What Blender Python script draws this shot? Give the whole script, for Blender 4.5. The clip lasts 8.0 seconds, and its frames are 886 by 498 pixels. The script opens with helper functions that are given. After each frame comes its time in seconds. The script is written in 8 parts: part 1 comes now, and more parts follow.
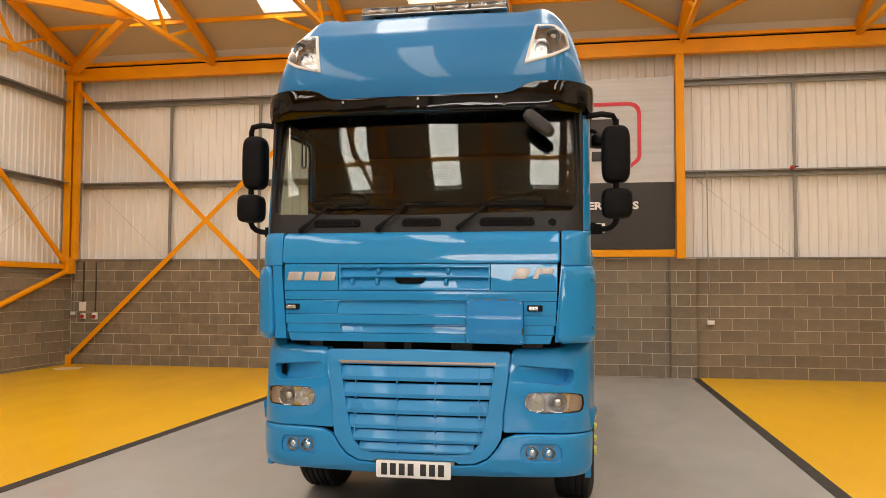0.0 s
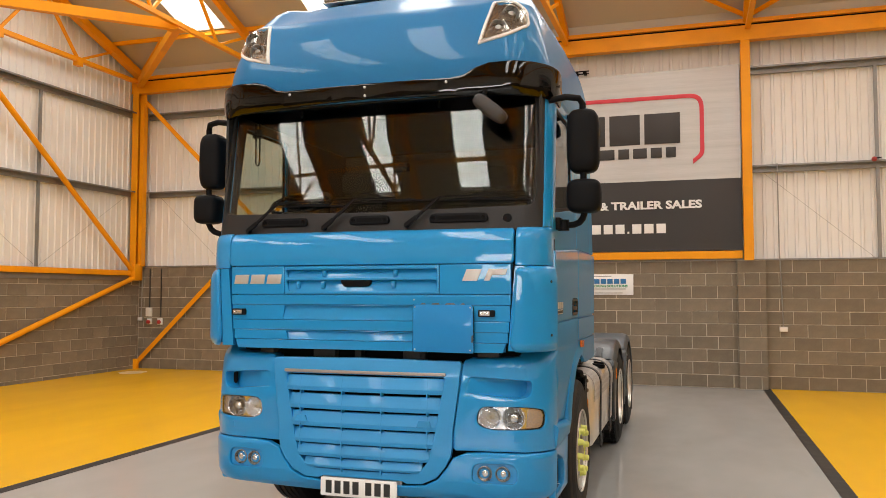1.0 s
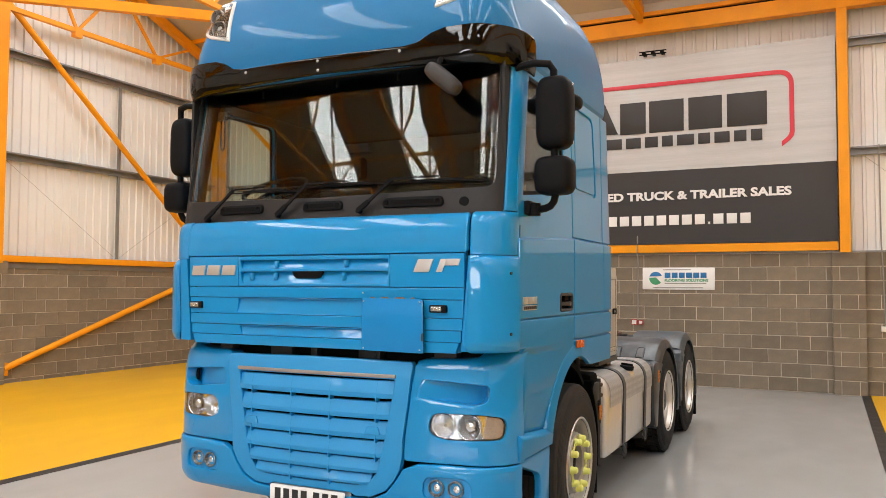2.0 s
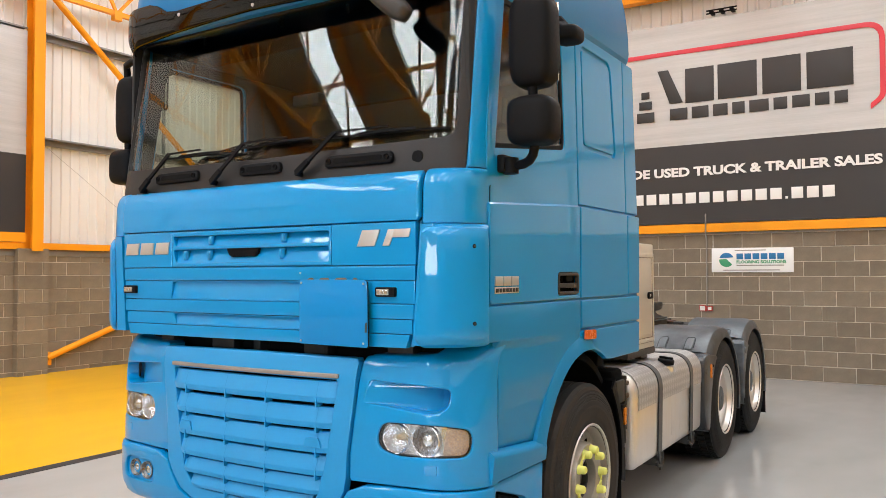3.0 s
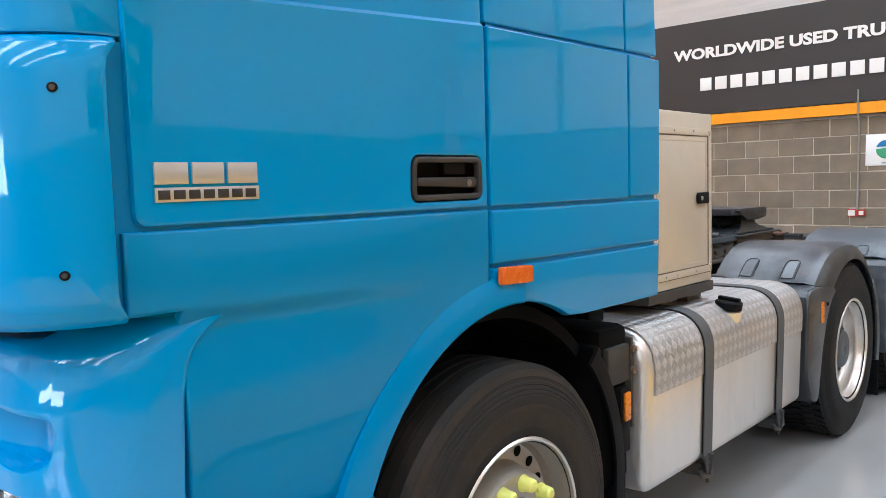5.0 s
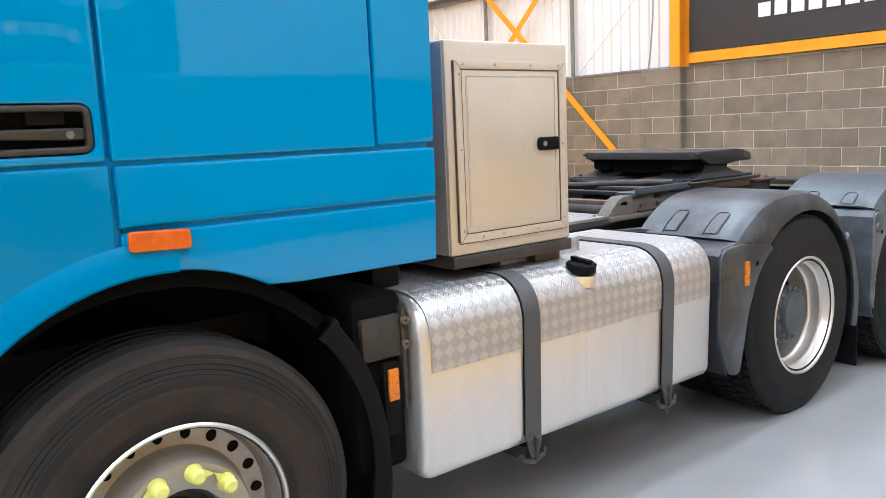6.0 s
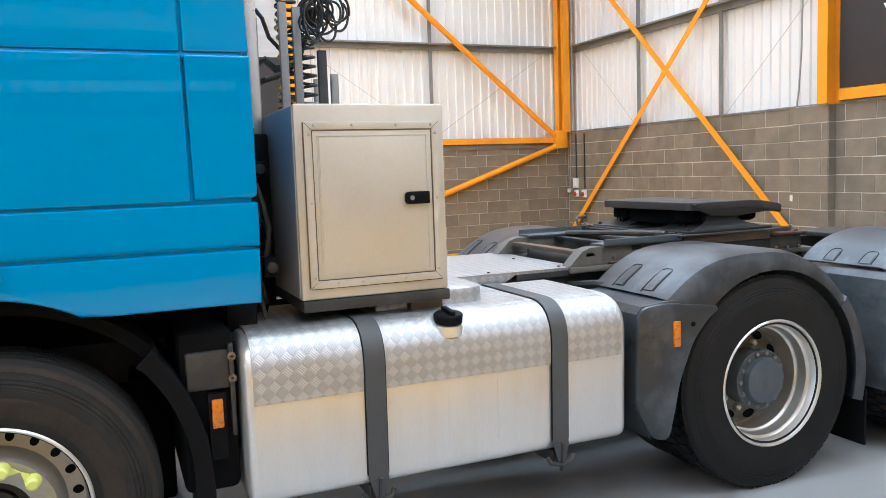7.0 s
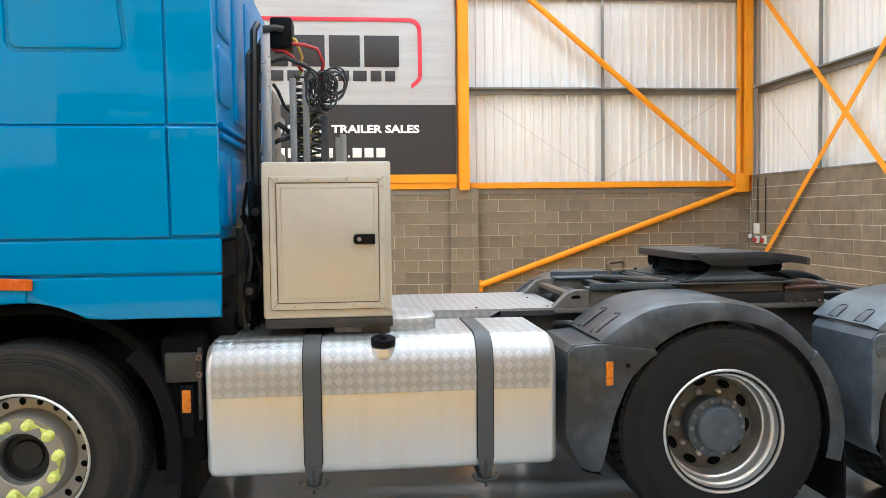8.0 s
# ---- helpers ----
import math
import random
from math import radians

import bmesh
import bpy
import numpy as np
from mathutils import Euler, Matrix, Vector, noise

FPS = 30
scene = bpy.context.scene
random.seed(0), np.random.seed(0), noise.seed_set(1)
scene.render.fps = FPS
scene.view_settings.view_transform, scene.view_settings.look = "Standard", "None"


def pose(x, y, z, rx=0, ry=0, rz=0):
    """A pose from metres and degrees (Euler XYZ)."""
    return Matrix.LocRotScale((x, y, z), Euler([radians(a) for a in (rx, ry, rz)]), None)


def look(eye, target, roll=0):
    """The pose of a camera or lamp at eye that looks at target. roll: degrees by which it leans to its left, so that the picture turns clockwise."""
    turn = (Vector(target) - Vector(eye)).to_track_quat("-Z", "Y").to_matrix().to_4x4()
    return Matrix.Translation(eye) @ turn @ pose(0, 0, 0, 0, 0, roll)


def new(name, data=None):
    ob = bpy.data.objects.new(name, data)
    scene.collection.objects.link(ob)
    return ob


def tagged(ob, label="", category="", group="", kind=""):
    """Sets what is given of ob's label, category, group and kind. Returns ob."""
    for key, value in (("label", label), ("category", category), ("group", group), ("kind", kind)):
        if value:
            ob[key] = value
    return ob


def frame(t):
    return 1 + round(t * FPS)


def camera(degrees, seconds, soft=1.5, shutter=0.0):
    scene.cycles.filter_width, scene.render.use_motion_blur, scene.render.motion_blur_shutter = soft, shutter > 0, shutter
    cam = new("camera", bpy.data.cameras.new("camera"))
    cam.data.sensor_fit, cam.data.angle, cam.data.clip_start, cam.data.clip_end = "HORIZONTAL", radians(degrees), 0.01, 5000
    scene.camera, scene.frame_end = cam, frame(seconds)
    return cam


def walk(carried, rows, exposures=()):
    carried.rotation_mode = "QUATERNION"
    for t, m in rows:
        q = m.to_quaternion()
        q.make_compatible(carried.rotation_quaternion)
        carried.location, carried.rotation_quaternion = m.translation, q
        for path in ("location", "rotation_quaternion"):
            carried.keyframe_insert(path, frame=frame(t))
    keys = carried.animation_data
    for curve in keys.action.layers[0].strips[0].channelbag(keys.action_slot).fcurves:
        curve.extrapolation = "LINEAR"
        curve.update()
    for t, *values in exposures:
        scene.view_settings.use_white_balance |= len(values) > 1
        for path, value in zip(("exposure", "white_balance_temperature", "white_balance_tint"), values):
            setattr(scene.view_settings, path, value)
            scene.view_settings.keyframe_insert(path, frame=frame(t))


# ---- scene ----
import itertools

cam = camera(58.2, 8.0, soft=0.6)
EXPOSURES = [(0.0, -0.50, 7300, 10), (1.5, -0.30, 6600, 9), (3.0, 0.0, 6100, 7), (4.5, 0.04, 5450, 5), (6.0, 0.47, 5230, 5), (7.0, 0.28, 5050, 2), (7.5, 0.24, 5030, 0), (8.0, 0.20, 5200, -1)]
PATH = [
    (0, (0.054, -0.085, 1.717), (-0.293, 1.882, 1.813), 0.2),
    (0.5, (0.533, 0.232, 1.713), (0.063, 2.173, 1.817), 0.1),
    (1, (0.934, 0.6, 1.702), (0.337, 2.505, 1.812), 0.0),
    (1.5, (1.355, 0.995, 1.689), (0.604, 2.845, 1.799), 0.1),
    (1.7, (1.492, 1.151, 1.699), (0.688, 2.979, 1.802), 0.3),
    (2.8, (1.775, 2.324, 1.663), (0.759, 4.045, 1.737), -0.3),
    (3, (1.76, 2.527, 1.653), (0.706, 4.226, 1.716), -0.2),
    (3.5, (1.596, 3.08, 1.664), (0.469, 4.731, 1.701), -0.4),
    (4, (1.495, 3.656, 1.666), (0.297, 5.257, 1.662), -0.7),
    (4.5, (1.438, 4.262, 1.65), (0.174, 5.81, 1.578), -0.9),
    (4.7, (1.458, 4.503, 1.618), (0.154, 6.016, 1.513), -1.2),
    (5.8, (1.966, 5.806, 1.563), (0.478, 7.108, 1.268), -2.5),
    (6, (2.129, 6.02, 1.563), (0.579, 7.249, 1.266), -2.5),
    (6.5, (2.549, 6.555, 1.564), (0.838, 7.561, 1.314), -2.8),
    (7, (2.977, 7.11, 1.594), (1.141, 7.878, 1.4), -2.0),
    (7.5, (3.444, 7.656, 1.593), (1.516, 8.168, 1.448), -1.0),
    (8, (3.841, 8.246, 1.606), (1.854, 8.449, 1.52), -0.7),
]
walk(cam, [(t, look(eye, target, roll)) for t, eye, target, roll in PATH], EXPOSURES)

# ---- world and light ----
world = bpy.data.worlds.new("sky")
scene.world = world
world.use_nodes = True
wn = world.node_tree.nodes
sky = wn.new("ShaderNodeTexSky")
sky.sky_type = "NISHITA"
sky.sun_disc = False
sky.sun_elevation = radians(48)
sky.sun_rotation = radians(200)
wn["Background"].inputs[1].default_value = 0.12
world.node_tree.links.new(sky.outputs[0], wn["Background"].inputs[0])

sun = new("sun", bpy.data.lights.new("sun", "SUN"))
sun.data.energy, sun.data.angle, sun.data.color = 1.0, radians(12), (1.0, 0.95, 0.88)
sun.matrix_world = look((0, 0, 30), (-8, 20, 0))

# hall plan
NY, WX, SY, EX = 15.85, -11.10, -8.2, 8.60      # inner wall faces
EAVE, RIDGE_Y, SLOPE = 6.70, 3.8, 0.36
TRUSSES = (-10.98, -7.70, -4.60, -1.30, 1.95, 5.10, 8.45)
SKYLIGHTS = [(a, a + 0.92) for a in (-9.05, -6.15, -3.22, -0.10, 3.15, 6.35)]
SKY_Y0, SKY_Y1, SKY_YS = 14.59, 5.2, 14.0   # lower and upper ends; lower end on the south slope, mirrored
WIN_X0, WIN_X1, WIN_Z0, WIN_Z1 = -3.4, 2.4, 1.62, 2.66     # window strip in the south wall


def roof_z(y):
    """Underside of the roof."""
    return EAVE + SLOPE * (NY - 0.05 - y) if y > RIDGE_Y else EAVE + SLOPE * (NY - 0.05 - 2 * RIDGE_Y + y)


# daylight in the roof lights, both slopes
SKY_WATTS = 215.0
for a, b in SKYLIGHTS:
    for sgn in (1, -1):
        far = SKY_Y0 if sgn > 0 else SKY_YS
        ym = (far + SKY_Y1) / 2
        ym = ym if sgn > 0 else 2 * RIDGE_Y - ym
        lamp = new("roof_light_daylight", bpy.data.lights.new("roof_light_daylight", "AREA"))
        lamp.data.shape, lamp.data.size, lamp.data.size_y = "RECTANGLE", b - a - 0.02, (far - SKY_Y1) * math.hypot(1, SLOPE)
        lamp.data.energy, lamp.data.color = SKY_WATTS * (1.0 if sgn > 0 else 1.18) * (1 - 0.010 * (a + 1.3)), (0.985, 0.99, 1.0)
        lamp.matrix_world = pose((a + b) / 2, ym, roof_z(ym) + 0.10, -math.degrees(math.atan(SLOPE)) * sgn, 0, 0)


# daylight in the window strip behind the start of the walk
lamp = new("window_daylight", bpy.data.lights.new("window_daylight", "AREA"))
lamp.data.shape, lamp.data.size, lamp.data.size_y = "RECTANGLE", WIN_X1 - WIN_X0, WIN_Z1 - WIN_Z0
lamp.data.energy, lamp.data.color = 240.0, (0.985, 0.99, 1.0)
lamp.matrix_world = look(((WIN_X0 + WIN_X1) / 2, SY - 0.24, (WIN_Z0 + WIN_Z1) / 2), ((WIN_X0 + WIN_X1) / 2, 5, (WIN_Z0 + WIN_Z1) / 2))


# ---- materials ----
def mat(name, col, rough=0.5, metal=0.0, var=0.12, scale=3.0, fine=70.0, bump=0.05, coat=0.0, rvar=0.1, spec=0.5,
        stain=None, stain_amt=0.5, rand=0.0, stretch=(1, 1, 1), detail=6.0):
    """A surface with large and fine variation of colour, gloss and relief, and a stain colour if one is given."""
    m = bpy.data.materials.new(name)
    m.use_nodes = True
    nt = m.node_tree
    n, l = nt.nodes, nt.links
    b = n["Principled BSDF"]
    b.inputs["Metallic"].default_value = metal
    b.inputs["Specular IOR Level"].default_value = spec
    b.inputs["Coat Weight"].default_value = coat
    b.inputs["Coat Roughness"].default_value = 0.025
    tc = n.new("ShaderNodeTexCoord")
    mp = n.new("ShaderNodeMapping")
    mp.inputs["Scale"].default_value = stretch
    l.new(tc.outputs["Object"], mp.inputs[0])
    big, small = n.new("ShaderNodeTexNoise"), n.new("ShaderNodeTexNoise")
    for t, sc in ((big, scale), (small, fine)):
        t.inputs["Scale"].default_value = sc
        t.inputs["Detail"].default_value = detail
        l.new(mp.outputs[0], t.inputs[0])
    add = n.new("ShaderNodeMath")
    add.operation = "MULTIPLY_ADD"
    add.inputs[1].default_value = 0.4
    l.new(small.outputs[0], add.inputs[0])
    half = n.new("ShaderNodeMath")
    half.operation = "MULTIPLY"
    half.inputs[1].default_value = 0.6
    l.new(big.outputs[0], half.inputs[0])
    l.new(half.outputs[0], add.inputs[2])
    ramp = n.new("ShaderNodeMapRange")
    ramp.inputs[1].default_value, ramp.inputs[2].default_value = 0.3, 0.7
    ramp.inputs[3].default_value, ramp.inputs[4].default_value = 1 - var, 1 + var
    l.new(add.outputs[0], ramp.inputs[0])
    val = ramp.outputs[0]
    if rand:
        oi, ge = n.new("ShaderNodeObjectInfo"), n.new("ShaderNodeNewGeometry")
        s1 = n.new("ShaderNodeMath")
        s1.operation = "ADD"
        l.new(oi.outputs["Random"], s1.inputs[0])
        l.new(ge.outputs["Random Per Island"], s1.inputs[1])
        fr = n.new("ShaderNodeMath")
        fr.operation = "FRACT"
        l.new(s1.outputs[0], fr.inputs[0])
        rr2 = n.new("ShaderNodeMapRange")
        rr2.inputs[3].default_value, rr2.inputs[4].default_value = 1 - rand, 1 + rand
        l.new(fr.outputs[0], rr2.inputs[0])
        mu = n.new("ShaderNodeMath")
        mu.operation = "MULTIPLY"
        l.new(val, mu.inputs[0])
        l.new(rr2.outputs[0], mu.inputs[1])
        val = mu.outputs[0]
    sc = n.new("ShaderNodeVectorMath")
    sc.operation = "SCALE"
    sc.inputs[0].default_value = col
    l.new(val, sc.inputs["Scale"])
    out = sc.outputs[0]
    if stain:
        st = n.new("ShaderNodeTexNoise")
        st.inputs["Scale"].default_value = scale * 0.7
        st.inputs["Detail"].default_value = 9
        st.inputs["Roughness"].default_value = 0.65
        l.new(mp.outputs[0], st.inputs[0])
        sr = n.new("ShaderNodeMapRange")
        sr.inputs[1].default_value, sr.inputs[2].default_value, sr.inputs[4].default_value = 0.5, 0.72, stain_amt
        l.new(st.outputs[0], sr.inputs[0])
        mix = n.new("ShaderNodeMix")
        mix.data_type = "RGBA"
        l.new(sr.outputs[0], mix.inputs[0])
        l.new(out, mix.inputs[6])
        mix.inputs[7].default_value = (*stain, 1)
        out = mix.outputs[2]
    l.new(out, b.inputs["Base Color"])
    ro = n.new("ShaderNodeMapRange")
    ro.inputs[1].default_value, ro.inputs[2].default_value = 0.3, 0.7
    ro.inputs[3].default_value, ro.inputs[4].default_value = max(0.02, rough - rvar), min(1, rough + rvar)
    l.new(add.outputs[0], ro.inputs[0])
    l.new(ro.outputs[0], b.inputs["Roughness"])
    if bump:
        bp = n.new("ShaderNodeBump")
        bp.inputs["Strength"].default_value, bp.inputs["Distance"].default_value = bump, 0.01
        l.new(add.outputs[0], bp.inputs["Height"])
        l.new(bp.outputs[0], b.inputs["Normal"])
    return m


def clear_glass(name, tint=(0.9, 0.93, 0.92), keep=0.85, rough=0.0, gloss=0.04):
    """A thin pane: mostly clear, with the gloss that the angle gives."""
    m = bpy.data.materials.new(name)
    m.use_nodes = True
    n, l = m.node_tree.nodes, m.node_tree.links
    n.remove(n["Principled BSDF"])
    tr, gl, mx, lw = n.new("ShaderNodeBsdfTransparent"), n.new("ShaderNodeBsdfGlossy"), n.new("ShaderNodeMixShader"), n.new("ShaderNodeLayerWeight")
    tr.inputs[0].default_value = (tint[0] * keep, tint[1] * keep, tint[2] * keep, 1)
    gl.inputs["Roughness"].default_value = rough
    lw.inputs[0].default_value = 0.5
    pw, ma = n.new("ShaderNodeMath"), n.new("ShaderNodeMath")
    pw.operation, ma.operation = "POWER", "MULTIPLY_ADD"
    pw.inputs[1].default_value = 5.0
    ma.inputs[1].default_value, ma.inputs[2].default_value = 1 - gloss, gloss
    l.new(lw.outputs["Facing"], pw.inputs[0])
    l.new(pw.outputs[0], ma.inputs[0])
    l.new(ma.outputs[0], mx.inputs[0])
    l.new(tr.outputs[0], mx.inputs[1])
    l.new(gl.outputs[0], mx.inputs[2])
    l.new(mx.outputs[0], n["Material Output"].inputs[0])
    return m


def chequer_plate(name):
    """Aluminium tread plate: alternating groups of raised bars."""
    m = mat(name, (0.55, 0.547, 0.54), 0.38, 0.75, var=0.08, scale=4, bump=0)
    n, l = m.node_tree.nodes, m.node_tree.links
    uv = n.new("ShaderNodeUVMap")
    w = []
    for ang in (radians(45), radians(-45)):
        mp = n.new("ShaderNodeMapping")
        mp.inputs["Rotation"].default_value = (0, 0, ang)
        l.new(uv.outputs[0], mp.inputs[0])
        wv = n.new("ShaderNodeTexWave")
        wv.inputs["Scale"].default_value = 40
        l.new(mp.outputs[0], wv.inputs[0])
        w.append(wv.outputs[1])
    mp = n.new("ShaderNodeMapping")
    mp.inputs["Rotation"].default_value = (0, 0, radians(45))
    l.new(uv.outputs[0], mp.inputs[0])
    ck = n.new("ShaderNodeTexChecker")
    ck.inputs["Scale"].default_value = 28
    l.new(mp.outputs[0], ck.inputs[0])
    mix = n.new("ShaderNodeMix")
    l.new(ck.outputs["Fac"], mix.inputs[0])
    l.new(w[0], mix.inputs[2])
    l.new(w[1], mix.inputs[3])
    # each group of bars keeps clear of its neighbours
    cell, mid, far, sep, top, keep, high = (n.new("ShaderNodeVectorMath"), n.new("ShaderNodeVectorMath"), n.new("ShaderNodeVectorMath"), n.new("ShaderNodeSeparateXYZ"),
                                            n.new("ShaderNodeMath"), n.new("ShaderNodeMapRange"), n.new("ShaderNodeMath"))
    cell.operation, mid.operation, far.operation, top.operation, high.operation = "MULTIPLY_ADD", "FRACTION", "SUBTRACT", "MAXIMUM", "MULTIPLY"
    cell.inputs[1].default_value, cell.inputs[2].default_value, far.inputs[1].default_value = (28, 28, 28), (0, 0, 0), (0.5, 0.5, 0.5)
    l.new(mp.outputs[0], cell.inputs[0])
    l.new(cell.outputs[0], mid.inputs[0])
    l.new(mid.outputs[0], far.inputs[0])
    ab = n.new("ShaderNodeVectorMath")
    ab.operation = "ABSOLUTE"
    l.new(far.outputs[0], ab.inputs[0])
    l.new(ab.outputs[0], sep.inputs[0])
    l.new(sep.outputs[0], top.inputs[0])
    l.new(sep.outputs[1], top.inputs[1])
    keep.inputs[1].default_value, keep.inputs[2].default_value, keep.inputs[3].default_value, keep.inputs[4].default_value = 0.34, 0.42, 1.0, 0.0
    l.new(top.outputs[0], keep.inputs[0])
    l.new(mix.outputs[0], high.inputs[0])
    l.new(keep.outputs[0], high.inputs[1])
    bp = n.new("ShaderNodeBump")
    bp.inputs["Strength"].default_value, bp.inputs["Distance"].default_value = 0.30, 0.004
    l.new(high.outputs[0], bp.inputs["Height"])
    old = n["Principled BSDF"].inputs["Base Color"].links[0].from_socket
    # how bars and groups catch the light is put into the base colour
    bar_glint = n.new("ShaderNodeMapRange")
    bar_glint.inputs[1].default_value, bar_glint.inputs[2].default_value, bar_glint.inputs[3].default_value, bar_glint.inputs[4].default_value = 0.25, 0.75, 0.93, 1.05
    l.new(high.outputs[0], bar_glint.inputs[0])
    group_glint = n.new("ShaderNodeMapRange")
    group_glint.inputs[3].default_value, group_glint.inputs[4].default_value = 0.87, 1.06
    l.new(ck.outputs["Fac"], group_glint.inputs[0])
    both = n.new("ShaderNodeMath")
    both.operation = "MULTIPLY"
    l.new(bar_glint.outputs[0], both.inputs[0])
    l.new(group_glint.outputs[0], both.inputs[1])
    tint = n.new("ShaderNodeVectorMath")
    tint.operation = "SCALE"
    l.new(old, tint.inputs[0])
    l.new(both.outputs[0], tint.inputs["Scale"])
    l.new(tint.outputs[0], n["Principled BSDF"].inputs["Base Color"])
    l.new(bp.outputs[0], n["Principled BSDF"].inputs["Normal"])
    # the two lots of bars are brushed across one another
    tan = n.new("ShaderNodeTangent")
    tan.direction_type = "UV_MAP"
    turn = n.new("ShaderNodeMapRange")
    turn.inputs[3].default_value, turn.inputs[4].default_value = 0.125, 0.375
    l.new(ck.outputs["Fac"], turn.inputs[0])
    n["Principled BSDF"].inputs["Anisotropic"].default_value = 0.75
    l.new(turn.outputs[0], n["Principled BSDF"].inputs["Anisotropic Rotation"])
    l.new(tan.outputs[0], n["Principled BSDF"].inputs["Tangent"])
    return m


BLUE = mat("blue_paint", (0.009, 0.250, 0.575), 0.35, 0.0, var=0.04, scale=1.2, bump=0.0, coat=0.8, rvar=0.04, spec=0.1)
# wing, lip and ledge: BLUE darkened by a fifth, with a duller coat
BLUE_WING = mat("darker_satin_wing_blue", (0.008, 0.205, 0.455), 0.42, 0.0, var=0.05, scale=1.5, bump=0.01, coat=0.3, rvar=0.05, spec=0.15)
# copy of BLUE a third darker: dims the cab top by colour, less coat
BLUE_ROOF = mat("dimmed_fairing_blue", (0.009, 0.160, 0.38), 0.42, 0.0, var=0.05, scale=1.2, bump=0.0, coat=0.32, rvar=0.05, spec=0.2)
# darker copy of BLUE: shade put into cab rear, seams and slat joints
BLUE_SHADED = mat("shaded_blue_copy", (0.008, 0.19, 0.47), 0.45, 0.0, var=0.06, scale=2, bump=0.02, coat=0.15, rvar=0.05, spec=0.2)
BLUE_SHEET = mat("plain_blue_sheet_paint", (0.006, 0.215, 0.55), 0.4, 0.0, var=0.05, scale=2, bump=0.01, coat=0.35, rvar=0.05, spec=0.2)
BLUE_MATT = mat("blue_textured_paint", (0.010, 0.262, 0.60), 0.5, 0.0, var=0.06, scale=2, bump=0.03, coat=0.3, rvar=0.05)
BLACK = mat("black_plastic", (0.006, 0.006, 0.007), 0.55, spec=0.10, var=0.2, scale=6, bump=0.08)
# grey of the handles; on the front mirror it holds reflected light
MIRROR_GREY = mat("dark_grey_plastic", (0.027, 0.025, 0.024), 0.5, var=0.15, scale=6, bump=0.05)
DUSTY = mat("dusty_dark_metal", (0.038, 0.035, 0.031), 0.6, metal=0.2, var=0.35, scale=9, bump=0.15, stain=(0.10, 0.085, 0.065), stain_amt=0.45)
SCUTTLE = mat("satin_black_scuttle", (0.014, 0.014, 0.015), 0.38, spec=0.35, var=0.2, scale=6, bump=0.03)
# near black: the shade of recesses, holes and gaps is put into this colour
DARK = mat("near_black_shade", (0.005, 0.005, 0.0055), 0.85, spec=0.1, var=0.3, scale=5, bump=0.1)
GREY_PLASTIC = mat("grey_mudguard_plastic", (0.028, 0.033, 0.039), 0.34, var=0.14, scale=3.2, fine=300, bump=0.03, stain=(0.19, 0.21, 0.235), stain_amt=0.5)
DUSTY_PLASTIC = mat("dusty_mudguard_plastic", (0.062, 0.074, 0.086), 0.36, var=0.2, scale=3.2, fine=200, bump=0.03, stain=(0.26, 0.29, 0.32), stain_amt=0.55)
WORN_RUBBER = mat("worn_tyre_rubber", (0.0175, 0.0163, 0.0152), 0.68, var=0.25, scale=3, bump=0.08, stain=(0.066, 0.054, 0.044), stain_amt=0.6, spec=0.26)
RUBBER = mat("tyre_rubber", (0.0105, 0.0105, 0.0108), 0.68, var=0.25, scale=3, bump=0.08, stain=(0.036, 0.032, 0.029), stain_amt=0.45, spec=0.26)
DUSTY_RUBBER = mat("brown_dusty_rubber", (0.038, 0.031, 0.025), 0.75, var=0.35, scale=7, bump=0.1, stain=(0.016, 0.015, 0.014), stain_amt=0.7, spec=0.2)
STEEL = mat("painted_chassis_steel", (0.036, 0.035, 0.035), 0.6, var=0.3, scale=6, bump=0.15, stain=(0.16, 0.115, 0.075), stain_amt=0.5)
GREASY = mat("greasy_rusty_steel", (0.13, 0.095, 0.065), 0.55, metal=0.3, var=0.4, scale=8, bump=0.25, stain=(0.20, 0.13, 0.08), stain_amt=0.6)
DUSTY_RAIL = mat("dusty_rail_steel", (0.150, 0.138, 0.118), 0.7, var=0.3, scale=6, bump=0.15, stain=(0.07, 0.055, 0.042), stain_amt=0.6)
STREAKED = mat("streaked_brown_steel", (0.125, 0.088, 0.055), 0.7, var=0.4, scale=7, fine=40, bump=0.25, stain=(0.045, 0.034, 0.026), stain_amt=0.8, stretch=(1, 0.25, 3))
RUST = mat("red_rusted_steel", (0.085, 0.040, 0.028), 0.75, var=0.4, scale=9, bump=0.3, stain=(0.05, 0.03, 0.025), stain_amt=0.7)
PLATE_BLACK = mat("worn_fifth_wheel_steel", (0.026, 0.027, 0.029), 0.45, metal=0.2, var=0.3, scale=6, bump=0.12)
ALLOY = mat("polished_aluminium", (0.75, 0.74, 0.72), 0.25, metal=1.0, var=0.1, scale=4, bump=0.03)
WHEEL = mat("silver_wheel_paint", (0.66, 0.64, 0.60), 0.33, metal=0.8, var=0.06, scale=4, bump=0.0, rvar=0.04, stain=(0.40, 0.36, 0.30), stain_amt=0.12)
WHEEL_DISC = mat("worn_grey_wheel_disc", (0.40, 0.375, 0.335), 0.42, metal=0.6, var=0.12, scale=5, bump=0.03, stain=(0.20, 0.165, 0.125), stain_amt=0.35)
HUB = mat("grey_hub_paint", (0.085, 0.10, 0.115), 0.5, metal=0.2, var=0.2, scale=9, bump=0.1)
HUB_BOLT = mat("worn_hub_bolt", (0.17, 0.17, 0.17), 0.5, metal=0.4, var=0.3, scale=20, bump=0.1)
